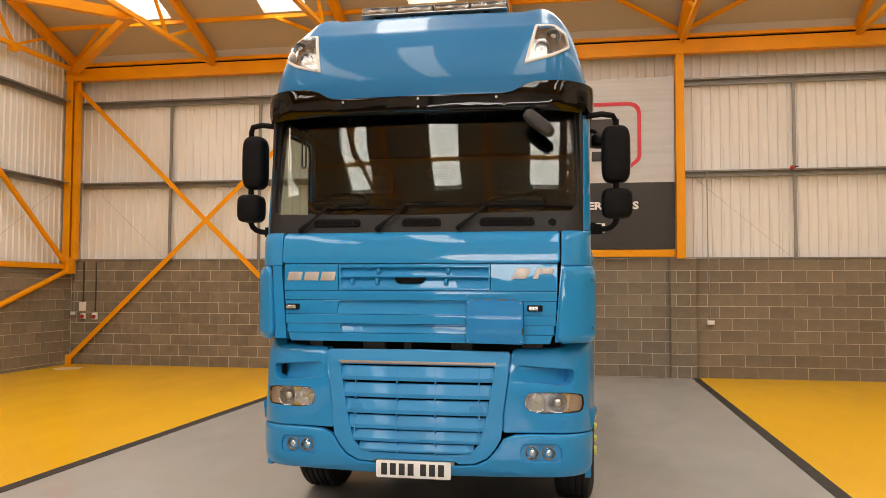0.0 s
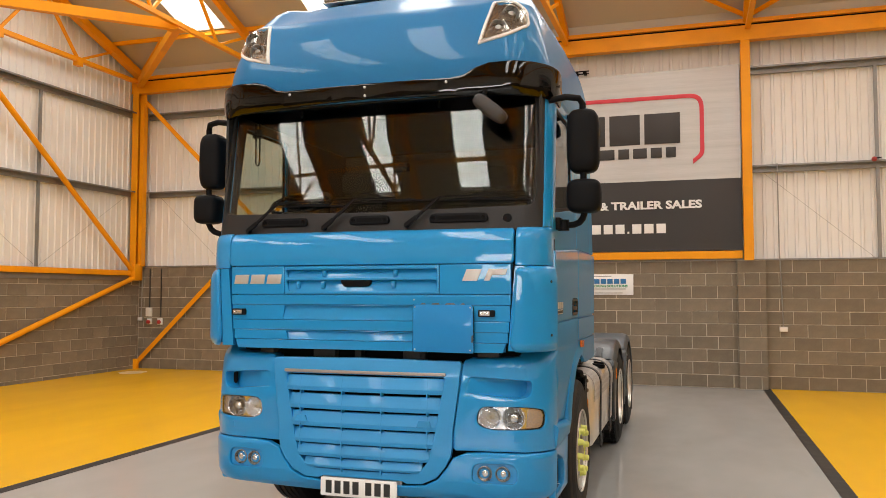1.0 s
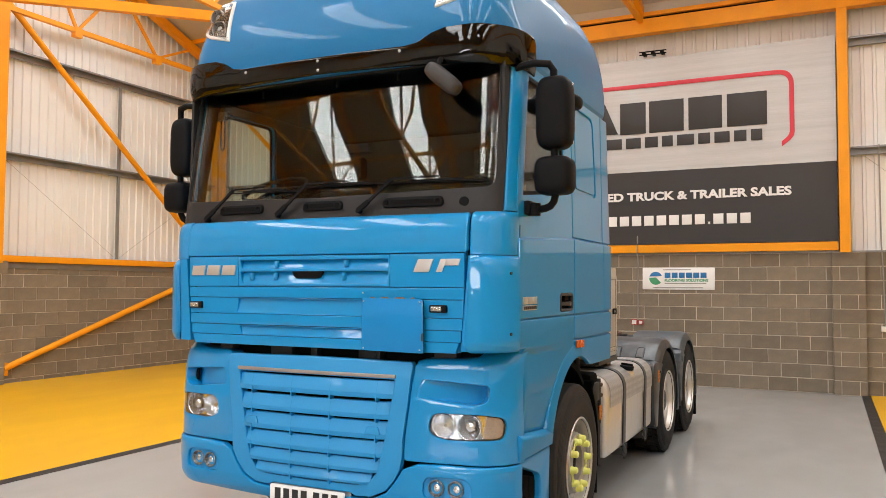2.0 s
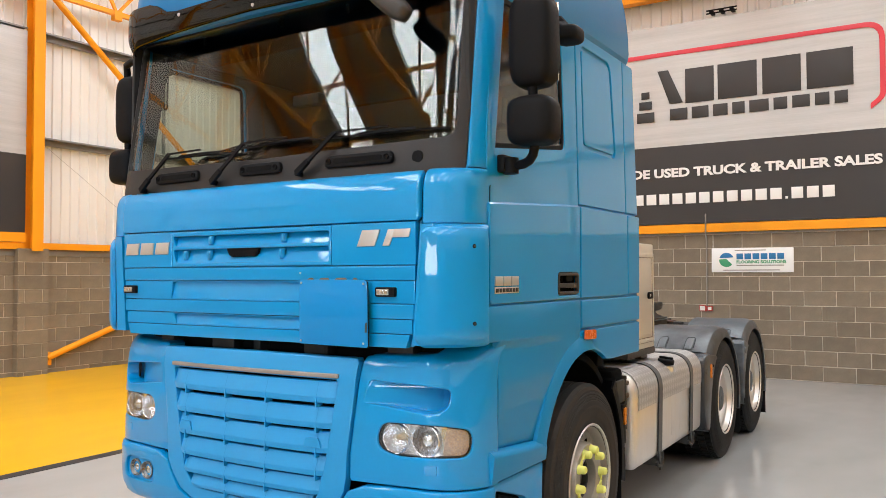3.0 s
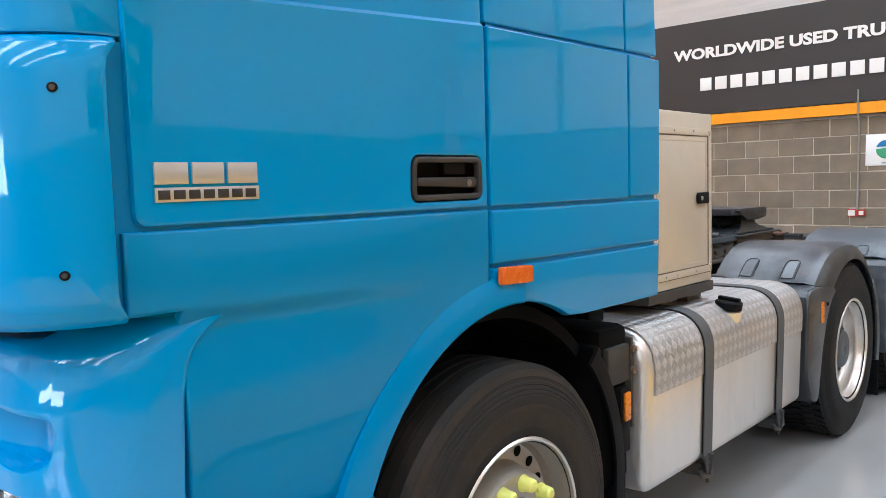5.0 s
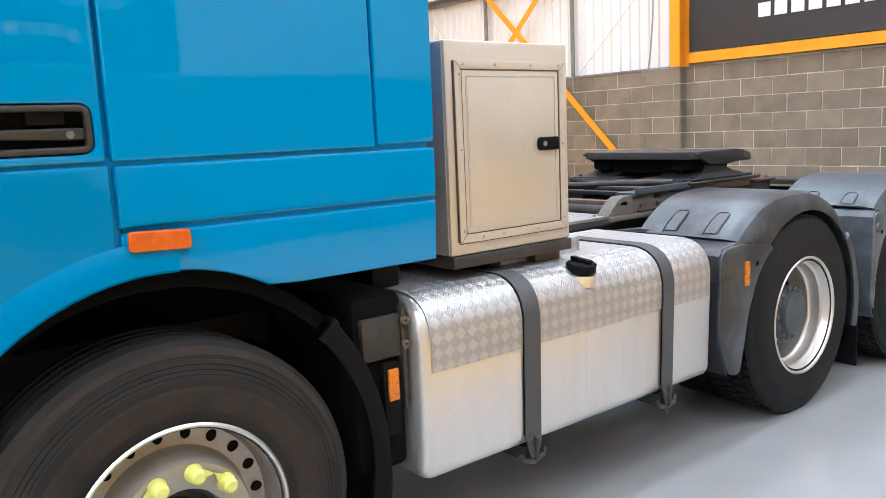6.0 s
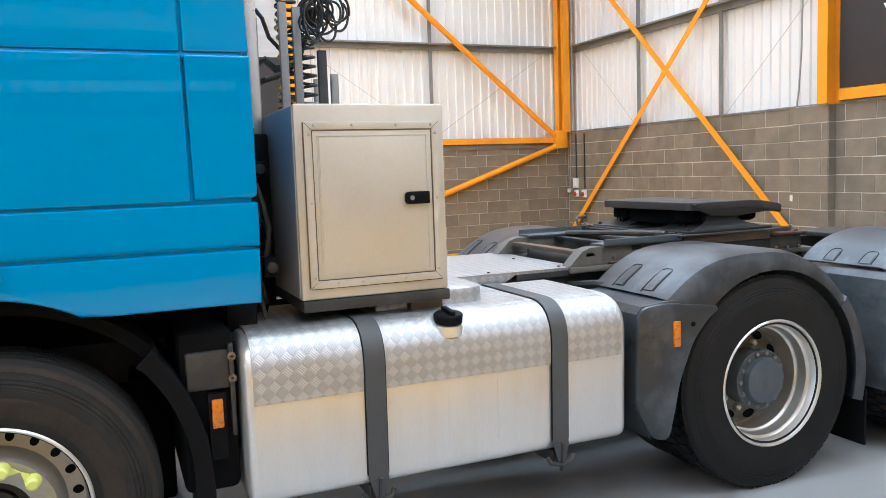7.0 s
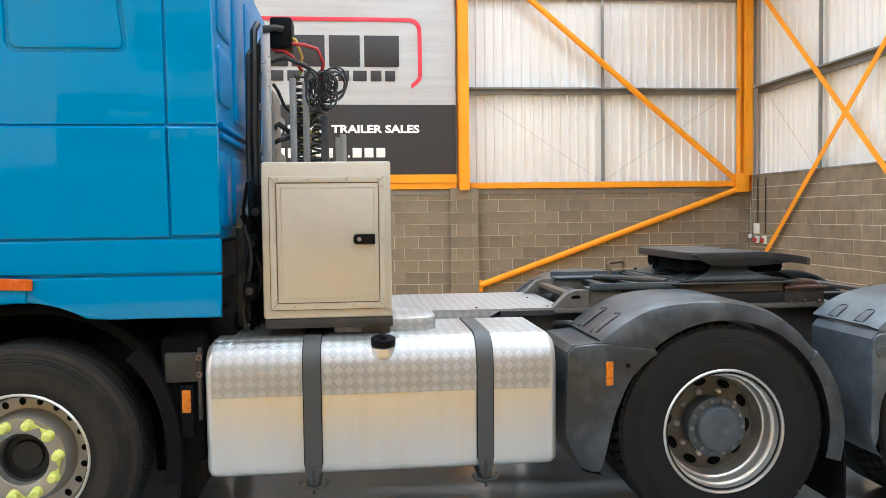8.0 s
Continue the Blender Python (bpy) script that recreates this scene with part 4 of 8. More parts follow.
for sg in (1, -1):
    mir = (lambda p: p) if sg > 0 else mirror_poly
    fnd = front("headlamp_panel", mir(side_out), BLUE, holes=(mir(lamp_hole), mir(pocket)), thick=0.095, bev=0.008, cv=ZC)
    seam = [(0.585, 0.748), (0.615, 0.748), (0.618, 0.85), (0.646, 1.05), (0.668, 1.255), (0.636, 1.255), (0.612, 1.05), (0.584, 0.85)]
    front("seam_backing", mir(seam), BLUE_MATT, fnd, thick=0.004, bev=0.0005, w0=-0.016, cv=ZC)
    grown = mir(offset2(pocket if area2(pocket) > 0 else pocket[::-1], -0.01))

    def tapered(s, z, w, sg=sg):
        d = min(max((abs(s) - 0.68) / 0.36, 0), 1)
        return LAMPS(s, z, w - 0.086 * d - 0.002)
    part("air_pocket", panel(grown, (), 0.01, 0.001, CUTS, [1.09, 1.11, 1.13, 1.15], tapered), BLUE, fnd)
    if sg < 0:
        inlet = mirror_poly(rpoly([(1.02, 1.075, 0.03), (1.078, 1.085, 0.03), (1.082, 1.152, 0.02), (1.02, 1.16, 0.02)]))
        part("air_inlet", panel(inlet, (), 0.006, 0.001, CUTS, (), lambda s, z, w: LAMPS(s, z, w - 0.060)), DARK, fnd, "dark air inlet in the pocket")
    front("washer_cover", mir(rpoly([(0.965, 0.795, 0.004), (1.025, 0.795, 0.004), (1.025, 0.835, 0.004), (0.965, 0.835, 0.004)])), BLUE, fnd, thick=0.004, bev=0.002, w0=0.002)
    # headlamp: housing, two reflectors, amber indicator, clear lens
    rim = mir(offset2(lamp_hole if area2(lamp_hole) > 0 else lamp_hole[::-1], -0.012))
    ring = lambda u, r: [(sg * u + r * math.cos(radians(q)), 0.935 + r * math.sin(radians(q))) for q in range(0, 360, 15)]
    hl = front("headlamp", rim, LAMP_SILVER, fnd, "clear headlamp with amber indicator", thick=0.012, bev=0.002, w0=-0.030, holes=(ring(0.822, 0.064), ring(0.966, 0.067)))
    for u, r in ((0.822, 0.067), (0.966, 0.070)):
        o = Vector(LAMPS(sg * u, 0.935, -0.030))
        bowl_ = part("reflector", spin(bmesh.new(), [(-0.010, r + 0.001), (0.010, r + 0.001), (0.013, r - 0.002), (0.011, r - 0.005), (-0.006, r - 0.008), (-0.026, r * 0.74), (-0.042, r * 0.50), (-0.050, r * 0.26), (-0.052, 0.0005)], o, "y", 36, -1), GLINT, hl)
        if u < 0.9:
            part("bulb", spin(bmesh.new(), [(-0.050, 0.016), (-0.022, 0.014), (-0.014, 0.010), (-0.012, 0.0005)], o, "y", 16, -1), AMBER_BULB, bowl_, "amber coated bulb cap")
        else:
            part("projector", spin(bmesh.new(), [(-0.030, 0.040), (-0.002, 0.038), (0.002, 0.034), (-0.004, 0.030), (-0.012, 0.029)], o, "y", 24, -1), BOWL, bowl_)
            part("projector_lens", spin(bmesh.new(), [(-0.010, 0.030), (-0.003, 0.026), (0.002, 0.016), (0.004, 0.0005)], o, "y", 24, -1), BRIGHT, bowl_)
    inner = offset2(lamp_hole if area2(lamp_hole) > 0 else lamp_hole[::-1], 0.003)
    front("lamp_surround", rim, BLACK, hl, "thin black lamp surround", thick=0.020, bev=0.002, w0=-0.012, holes=(mir(inner),))
    ind = mir(rpoly([(1.048, 0.876, 0.01), (1.170, 0.878, 0.04), (1.182, 0.982, 0.05), (1.068, 0.996, 0.01)]))
    front("indicator", ind, PALE_AMBER, hl, "pale amber indicator", thick=0.01, bev=0.002, w0=-0.022)
    lens = mir(offset2(lamp_hole if area2(lamp_hole) > 0 else lamp_hole[::-1], 0.004))
    front("lens", lens, LENS, hl, "clear lens", thick=0.004, bev=0.001, w0=-0.004, cv=ZC)

# radiator grille: frame, slats, fins, bright strip
half = [(0.0, 0.534), (0.27, 0.534), (0.305, 0.518), (0.40, 0.522), (0.490, 0.562), (0.546, 0.626), (0.582, 0.69), (0.592, 0.75), (0.595, 0.85), (0.623, 1.05), (0.646, 1.26), (0.636, 1.276), (0.0, 1.284)]
g_out = half + mirror_poly(half)[1:-1]
hole_h = [(0.0, 0.578), (0.32, 0.582), (0.395, 0.605), (0.44, 0.66), (0.478, 0.80), (0.515, 1.0), (0.545, 1.165), (0.535, 1.178), (0.0, 1.182)]
g_hole = hole_h + mirror_poly(hole_h)[1:-1]
grille = front("grille", offset2(g_out if area2(g_out) > 0 else g_out[::-1], -0.0025), BLUE_MATT, fn=GRILLE, holes=(g_hole,), thick=0.05, bev=0.007, cv=ZC, label="textured blue radiator grille")
front("bright_strip", rpoly([(-0.555, 1.186, 0.006), (0.553, 1.186, 0.006), (0.553, 1.206, 0.006), (-0.555, 1.206, 0.006)]), STRIP, grille, "brushed metal strip", GRILLE, thick=0.012, bev=0.004, w0=0.010)


def grille_edge(z):
    return lerp(z, (0.58, 0.30), (0.605, 0.395), (0.66, 0.44), (0.80, 0.478), (1.0, 0.515), (1.165, 0.545)) + 0.012


for z, hgt in ((1.119, 0.106), (1.003, 0.104), (0.892, 0.104), (0.786, 0.098), (0.693, 0.084), (0.616, 0.066)):
    e = grille_edge(z - 0.012)
    bm = bmesh.new()
    secs = []
    n = 24
    for s in [-e, -e + 0.025] + [-e + 0.05 + (2 * e - 0.1) * k / n for k in range(n + 1)] + [e - 0.025, e]:
        prof = ((-0.036, hgt * 0.47), (-0.014, hgt * 0.48), (-0.008, hgt * 0.45), (0.013, -hgt * 0.16), (0.014, -hgt * 0.22), (0.010, -hgt * 0.43), (0.004, -hgt * 0.46), (-0.036, -hgt * 0.30))
        fade = min(1.0, (e - abs(s)) / 0.05)
        secs.append([GRILLE(s, z + dz, w if w < -0.02 else w - 0.016 * (1 - fade)) for w, dz in prof])
    even(part("slat", loft(bm, secs), BLUE_MATT, grille, angle=25))
    for u in (-0.43, -0.13, 0.14, 0.44):
        if abs(u) < e - 0.03:
            a, b = GRILLE(u, z, -0.03), GRILLE(u, z, 0.016)
            bm = bmesh.new()
            box(bm, a[0] - 0.004, a[0] + 0.004, b[1], a[1], z - hgt * 0.5 - 0.016, z - hgt * 0.2)
            part("fin", bm, BLUE_MATT, grille)
            bm = bmesh.new()
            secs = [[GRILLE(u + du, z + dz, w + 0.0012) for w, dz in ((-0.008, hgt * 0.45), (0.013, -hgt * 0.16), (0.014, -hgt * 0.22), (0.010, -hgt * 0.43))] for du in (-0.0009, 0.0009)]
            part("slat_joint", loft(bm, secs, False, False), BLUE_SHADED, grille)
for u, z in ((-0.42, 0.892), (0.42, 0.892)):
    front("slat_cover", rpoly([(u - 0.05, z - 0.022, 0.006), (u + 0.05, z - 0.022, 0.006), (u + 0.035, z + 0.022, 0.006), (u - 0.035, z + 0.022, 0.006)]), BLUE_MATT, grille, "", GRILLE, thick=0.006, bev=0.003, w0=0.019)
half = [(0.0, 0.52), (0.5, 0.52), (0.60, 0.9), (0.645, 1.25), (0.0, 1.25)]
front("radiator_screen", half + mirror_poly(half)[1:-1], DARK, grille, "near-black sheet that holds the shade behind the grille", GRILLE, thick=0.02, bev=0.002, w0=-0.075)
part("engine_bay", new_box(-0.98, 0.98, 5.54, 5.62, 0.55, 1.42), DARK, truck, "near-black box for the shade behind the bonnet gap")
for u, w in ((-0.82, 0.1), (-0.42, 0.16), (-0.12, 0.05), (0.22, 0.12), (0.34, 0.03), (0.72, 0.14)):
    part("engine_bracket", new_box(u, u + w, 5.47, 5.541, 1.27, 1.35, 0.006), STEEL, truck)

# bonnet flap: smooth top, badge row with louvres, ribbed lower part
top_h = [(0.0, 1.882), (0.972, 1.882), (0.985, 1.90), (0.982, 2.085), (0.968, 2.102), (0.0, 2.106)]
bonnet = front("bonnet_flap", top_h + mirror_poly(top_h)[1:-1], BLUE, fn=BONNET, thick=0.03, bev=0.01, cv=[1.95, 2.0, 2.04, 2.07, 2.09], label="glossy blue bonnet flap")


def strip(name, u0, u1, v0, v1, w0=0.0, parent=None, m=BLUE, bev=0.006, r=0.004, thick=0.03, k=0.0):
    if name in ("rib", "rib_recess", "badge_panel"):
        v0, v1, bev = v0 - 0.0018, v1 + 0.0018, 0.004
    pts = rpoly([(u0 + k, v0, r), (u1 - k, v0, r), (u1, v1, r), (u0, v1, r)], 3)
    return front(name, pts, m, parent or bonnet, "", BONNET, thick=thick, bev=bev, w0=w0)


part("bonnet_backing", panel([(-0.92, 1.338), (0.92, 1.338), (0.97, 1.89), (-0.97, 1.89)], thick=0.01, bev=0.001, cuts_u=CUTS, fn=BONNET, w0=-0.052), BLUE_MATT, bonnet)
strip("badge_panel", -0.968, -0.565, 1.695, 1.876)
strip("badge_panel", 0.515, 0.968, 1.695, 1.876)
def sunk(hole, deep_top, deep_low, name, parent):
    """A pressed field behind a hole of the flap, its upper edge set back further than its lower one."""
    lo, hi = min(v for u, v in hole), max(v for u, v in hole)
    grown = offset2(hole if area2(hole) > 0 else hole[::-1], -0.006)
    fn = lambda u, v, w: BONNET(u, v, w - deep_low - (deep_top - deep_low) * (v - lo) / (hi - lo))
    return even(part(name, panel(grown, (), 0.006, 0.001, CUTS, (), fn), BLUE, parent))


upper_slot = rpoly([(-0.535, 1.801, 0.012), (0.500, 1.801, 0.012), (0.500, 1.853, 0.012), (-0.553, 1.853, 0.012)], 4)
lower_slot = rpoly([(-0.530, 1.714, 0.014), (0.498, 1.714, 0.014), (0.498, 1.784, 0.014), (-0.550, 1.784, 0.014)], 4)
louvre = front("louvre_panel", [(-0.562, 1.695), (0.512, 1.695), (0.512, 1.876), (-0.562, 1.876)], BLUE, bonnet, "", BONNET, holes=(upper_slot, lower_slot), thick=0.03, bev=0.004)
sunk(upper_slot, 0.036, 0.010, "upper_louvre", louvre)
sunk(lower_slot, 0.036, 0.006, "lower_louvre", louvre)
for u, z0, z1 in ((-0.275, 1.806, 1.850), (0.220, 1.806, 1.850), (-0.465, 1.730, 1.778), (-0.285, 1.730, 1.778), (0.205, 1.730, 1.778)):
    boss = [[BONNET(u + du, z, w - 0.020 + 0.018 * math.sin(math.pi * (z - z0 + 0.004) / (z1 - z0 + 0.008)) ** 0.5) for du, w in ((-0.016, -0.012), (-0.011, 0.002), (-0.005, 0.008), (0.005, 0.008), (0.011, 0.002), (0.016, -0.012))] for z in [z0 + (z1 - z0) * k / 8 for k in range(9)]]
    even(part("louvre_boss", loft(bmesh.new(), boss), BLUE, louvre, angle=60))
strip("grab_slot", -0.165, 0.065, 1.742, 1.789, -0.004, m=DARK, r=0.02, thick=0.02, k=0.025)
strip("rib", -0.965, 0.965, 1.628, 1.688)
for v0, v1, left, lean in ((1.528, 1.622, -0.575, 0.012), (1.398, 1.456, -0.535, -0.018)):
    field = rpoly([(left, v0 + 0.003, 0.006), (0.345, v0 + 0.003, 0.006), (0.345, v1 - 0.004, 0.006), (left + lean, v1 - 0.004, 0.006)], 3)
    edge = 0.960 if v0 > 1.5 else 0.945
    row = front("rib_recess", [(-edge, v0 - 0.0018), (edge, v0 - 0.0018), (edge, v1 + 0.0018), (-edge, v1 + 0.0018)], BLUE, bonnet, "", BONNET, holes=(field,), thick=0.028, bev=0.003, w0=-0.004)
    sunk(field, 0.024, 0.008, "rib_pressing", row)
strip("rib", -0.955, 0.955, 1.462, 1.522)
strip("rib", -0.935, 0.935, 1.338, 1.392, k=0.02)
# sheet bolted over the ribs
sheet = part("cover_sheet", panel(rpoly([(0.350, 1.338, 0.012), (0.742, 1.334, 0.012), (0.738, 1.628, 0.02), (0.352, 1.632, 0.012)]), thick=0.006, bev=0.002, fn=lambda u, v, w: (u, 5.292 - w + 0.006 * math.sin(u * 9), v)), BLUE_SHEET, truck, "plain blue sheet bolted over the ribs")
part("sheet_edge", panel(rpoly([(0.3475, 1.3355, 0.012), (0.745, 1.3315, 0.012), (0.741, 1.628, 0.02), (0.3495, 1.632, 0.012)]), thick=0.003, bev=0.001, fn=lambda u, v, w: (u, 5.2955 - w + 0.006 * math.sin(u * 9), v)), DARK, sheet, "dark sheet edge")
for u, v in ((0.365, 1.615), (0.722, 1.612), (0.365, 1.352), (0.722, 1.352), (0.36, 1.66)):
    part("screw", spin(bmesh.new(), [(0.0, 0.0055), (0.003, 0.0045), (0.004, 0.0005)], (u, 5.290, v), "y", 10, -1), SATIN, sheet)
part("chip", panel(rpoly([(0.728, 1.40, 0), (0.739, 1.40, 0), (0.739, 1.445, 0), (0.730, 1.44, 0)]), thick=0.002, bev=0.0005, fn=lambda u, v, w: (u, 5.2915 - w, v)), STEEL, sheet)
for u0, u1 in ((0.40, 0.44), (0.47, 0.53), (0.56, 0.63), (0.66, 0.69)):
    part("rust_edge", panel([(u0, 1.630), (u1, 1.630), (u1 - 0.01, 1.638), (u0 + 0.01, 1.637)], thick=0.003, bev=0.0005, fn=lambda u, v, w: (u, 5.2905 - w, v)), GREASY, sheet)
# marker lamps
for u in (-0.905, 0.815):
    ml = strip("marker_lamp", u - 0.052, u + 0.052, 1.555, 1.597, 0.014, m=BLACK, r=0.008, thick=0.02)
    strip("marker_lens", u - 0.040, u + 0.022 if u > 0 else u + 0.028, 1.563, 1.589, 0.019, parent=ml, m=SATIN, r=0.003, thick=0.008, bev=0.002)
    for k in range(3):
        strip("marker_diode", u - 0.036 + 0.020 * k, u - 0.022 + 0.020 * k, 1.569, 1.583, 0.0205, parent=ml, m=BRIGHT, r=0.002, thick=0.004, bev=0.001)


# badges as plain metal shapes
def badge(name, boxes, fn, parent, m=SILVER, label="plain silver badge shapes"):
    bm = bmesh.new()
    for pts in boxes:
        panel(pts, (), 0.008, 0.002, bm=bm, fn=fn)
    return part(name, bm, m, parent, label)


def quad(u, v, w, h, sl=0.0):
    return [(u, v), (u + w, v), (u + w + sl, v + h), (u + sl, v + h)]


badge("badge", [quad(-0.945 + k * 0.124, 1.762, 0.105, 0.062, 0.012) for k in range(3)], lambda u, v, w: BONNET(u, v, w + 0.006), bonnet)
badge("badge", [quad(0.662, 1.776, 0.095, 0.072, 0.03), quad(0.800, 1.776, 0.036, 0.072, 0.03), quad(0.850, 1.812, 0.085, 0.036, 0.012)],
      lambda u, v, w: BONNET(u, v, w + 0.006), bonnet)

# corner deflectors and the pieces above them
cz = [1.36, 1.38, 1.40, 1.45, 1.6, 1.75, 1.80, 1.83, 1.85]
corner = rpoly([(1.045, 1.395, 0.05), (1.085, 1.342, 0.05), (1.325, 1.345, 0.02), (1.325, 1.868, 0.02), (1.110, 1.868, 0.06), (1.074, 1.82, 0.05)])
closed_corner = rpoly([(0.962, 1.385, 0.03), (0.985, 1.342, 0.04), (1.325, 1.345, 0.02), (1.325, 1.868, 0.02), (1.035, 1.868, 0.03), (0.998, 1.848, 0.03)])
for sg in (1, -1):
    pts = closed_corner if sg > 0 else mirror_poly(corner)
    cd = front("corner_deflector", pts, BLUE, fn=CORNER, thick=0.022, bev=0.016, cv=cz, w0=0.006, label="rounded blue corner deflector")
    for v in (1.77, 1.445):
        disc = lambda r: [(sg * 1.235 + r * math.cos(radians(q)), v + r * math.sin(radians(q))) for q in range(0, 360, 30)]
        part("screw_hole", panel(disc(0.009), (), 0.004, 0.002, fn=lambda s, z, w: CORNER(s, z, w + 0.0085)), BLACK, cd)
        part("screw_head", panel(disc(0.005), (), 0.003, 0.001, fn=lambda s, z, w: CORNER(s, z, w + 0.0105)), STEEL, cd)
    inner = [(1.0, 1.40), (1.38, 1.40), (1.38, 1.86), (1.0, 1.86)]
    front("corner_inner", inner if sg > 0 else mirror_poly(inner), DARK, cd, fn=CORNER, thick=0.01, bev=0.002, w0=-0.085)
    back = [[(sg * (x - (0.085 if x < 1.0 else 0.045) * (1.866 - z)), y, z) for x, y in ((0.992, 5.333), (1.046, 5.337), (1.062, 5.344), (1.072, 5.360), (1.074, 5.40), (0.992, 5.40))] for z in (1.350, 1.40, 1.6, 1.80, 1.866)]
    even(part("inner_corner", loft(bmesh.new(), back), BLUE, cd, "blue inner face beside the bonnet seam"))
    for z in (1.44, 1.54, 1.64, 1.74, 1.82) if sg < 0 else ():
        part("inlet_rib", new_box(min(sg * 1.060, sg * 1.110), max(sg * 1.060, sg * 1.125), 5.350, 5.40, z - 0.003, z + 0.003), PLATE_BLACK, cd)
    up = rpoly([(0.99, 1.868, 0.01), (1.335, 1.868, 0.01), (1.335, 2.112, 0.01), (0.993, 2.108, 0.01)])
    uc = front("upper_corner", up if sg > 0 else mirror_poly(up), BLUE, fn=UPPER_CORNER, thick=0.03, bev=0.008, cv=[1.95, 2.03, 2.06, 2.08, 2.097])
    seam = [(1.3350, 1.875), (1.3385, 1.875), (1.3385, 2.040), (1.3350, 2.040)]
    front("corner_seam", seam if sg > 0 else mirror_poly(seam), DARK, uc, fn=UPPER_CORNER, thick=0.008, bev=0.0005, w0=0.0045, cv=[1.95, 2.03, 2.06, 2.08])

# windscreen surround, scuttle, glass
ws = rpoly([(-1.105, 2.245, 0.07), (0.0, 2.225, 0), (1.105, 2.245, 0.07), (1.095, 2.975, 0.06), (-1.095, 2.975, 0.06)], 6)
UZ = [2.15, 2.3, 2.5, 2.7, 2.9]
sur = [(-1.335, 2.112), (1.335, 2.112), (1.335, 3.06), (-1.335, 3.06)]
gap = rpoly([(-1.160, 2.1155, 0.002), (1.160, 2.1155, 0.002), (1.160, 3.03, 0.05), (-1.160, 3.03, 0.05)], 4)
front("cab_front", sur, BLUE, fn=UPPER, holes=(gap,), thick=0.05, bev=0.008, cv=UZ, label="blue windscreen pillars")
frit = rpoly([(-1.158, 2.095, 0.01), (1.158, 2.095, 0.01), (1.158, 3.028, 0.05), (-1.158, 3.028, 0.05)], 4)
scuttle = front("scuttle", frit, SCUTTLE, fn=UPPER, holes=(ws,), thick=0.03, bev=0.003, cv=UZ, w0=0.001, label="black scuttle panel and windscreen border")
glass = front("windscreen", offset2(ws if area2(ws) > 0 else ws[::-1], -0.015), SCREEN, fn=UPPER, thick=0.005, bev=0.001, cv=UZ, w0=-0.012, label="reflective windscreen glass")
glass.visible_shadow = False
for u, w in ((-0.60, 0.36), (0.02, 0.29), (0.62, 0.39)):
    ap = rpoly([(u - w / 2, 2.145, 0.03), (u + w / 2, 2.145, 0.03), (u + w / 2 - 0.01, 2.205, 0.03), (u - w / 2 + 0.01, 2.205, 0.03)], 4)
    gh = front("grab_handle", ap, BLACK, scuttle, "", UPPER, thick=0.02, bev=0.012, w0=0.02)
    slot = rpoly([(u - w / 2 + 0.06, 2.162, 0.015), (u + w / 2 - 0.06, 2.162, 0.015), (u + w / 2 - 0.06, 2.188, 0.015), (u - w / 2 + 0.06, 2.188, 0.015)], 3)
    front("slot", slot, DARK, gh, "", UPPER, thick=0.01, bev=0.001, w0=0.0215)
    for du in (-w / 2 + 0.035, w / 2 - 0.035):
        o = UPPER(u + du, 2.175, 0.021)
        part("bolt", spin(bmesh.new(), [(0, 0.014), (0.006, 0.012), (0.002, 0.007), (0.002, 0.0005)], o, "y", 12, -1), DARK, gh)
o = UPPER(0.93, 2.165, -0.002)
part("scuttle_cap", spin(bmesh.new(), [(0, 0.03), (0.006, 0.028), (0.008, 0.0005)], o, "y", 18, -1), BLACK, scuttle)
for u0, z0, u1, z1, u2, z2 in ((-0.871, 2.118, -0.652, 2.296, -0.165, 2.288), (-0.297, 2.126, -0.084, 2.304, 0.487, 2.307), (0.281, 2.132, 0.496, 2.303, 1.079, 2.295)):
    bm = bmesh.new()
    um, zm = u0 + (u1 - u0) * 0.35, z0 + (z1 - z0) * 0.30
    bar(bm, UPPER(u0, z0, 0.034), UPPER(um, zm, 0.046), 0.026, 0.018, (0, -1, 0))
    bar(bm, UPPER(um, zm, 0.046), UPPER(u1, z1 + 0.006, 0.040), 0.017, 0.012, (0, -1, 0))
    bar(bm, UPPER(u1, z1 + 0.006, 0.040), UPPER(u1 + (u2 - u1) * 0.5, z1 + 0.010, 0.034), 0.009, 0.008, (0, -1, 0))
    spin(bm, [(-0.02, 0.016), (0.022, 0.014), (0.026, 0.0005)], UPPER(u0, z0, 0.01), "y", 14, -1)
    wiper = part("wiper", bm, BLACK, scuttle, "slim black wiper arm")
    lead = u1 - 0.05
    secs = [[UPPER(lead + (u2 - lead) * k / 12, z1 + (z2 - z1) * k / 12 - 0.012 + dz, w) for dz, w in ((-0.004, 0.0), (0.004, 0.0), (0.003, 0.018), (-0.003, 0.018))] for k in range(13)]
    part("blade", loft(bmesh.new(), secs), BLACK, wiper)
    um = (lead + u2) / 2
    part("blade_bridge", loft(bmesh.new(), [[UPPER(um + du, (z1 + z2) / 2 - 0.008 + dz, w) for dz, w in ((-0.004, 0.016), (0.008, 0.016), (0.008, 0.034 - abs(du) * 0.08), (-0.004, 0.034 - abs(du) * 0.08))] for du in (-0.16, -0.08, 0.0, 0.08, 0.16)]), BLACK, wiper)


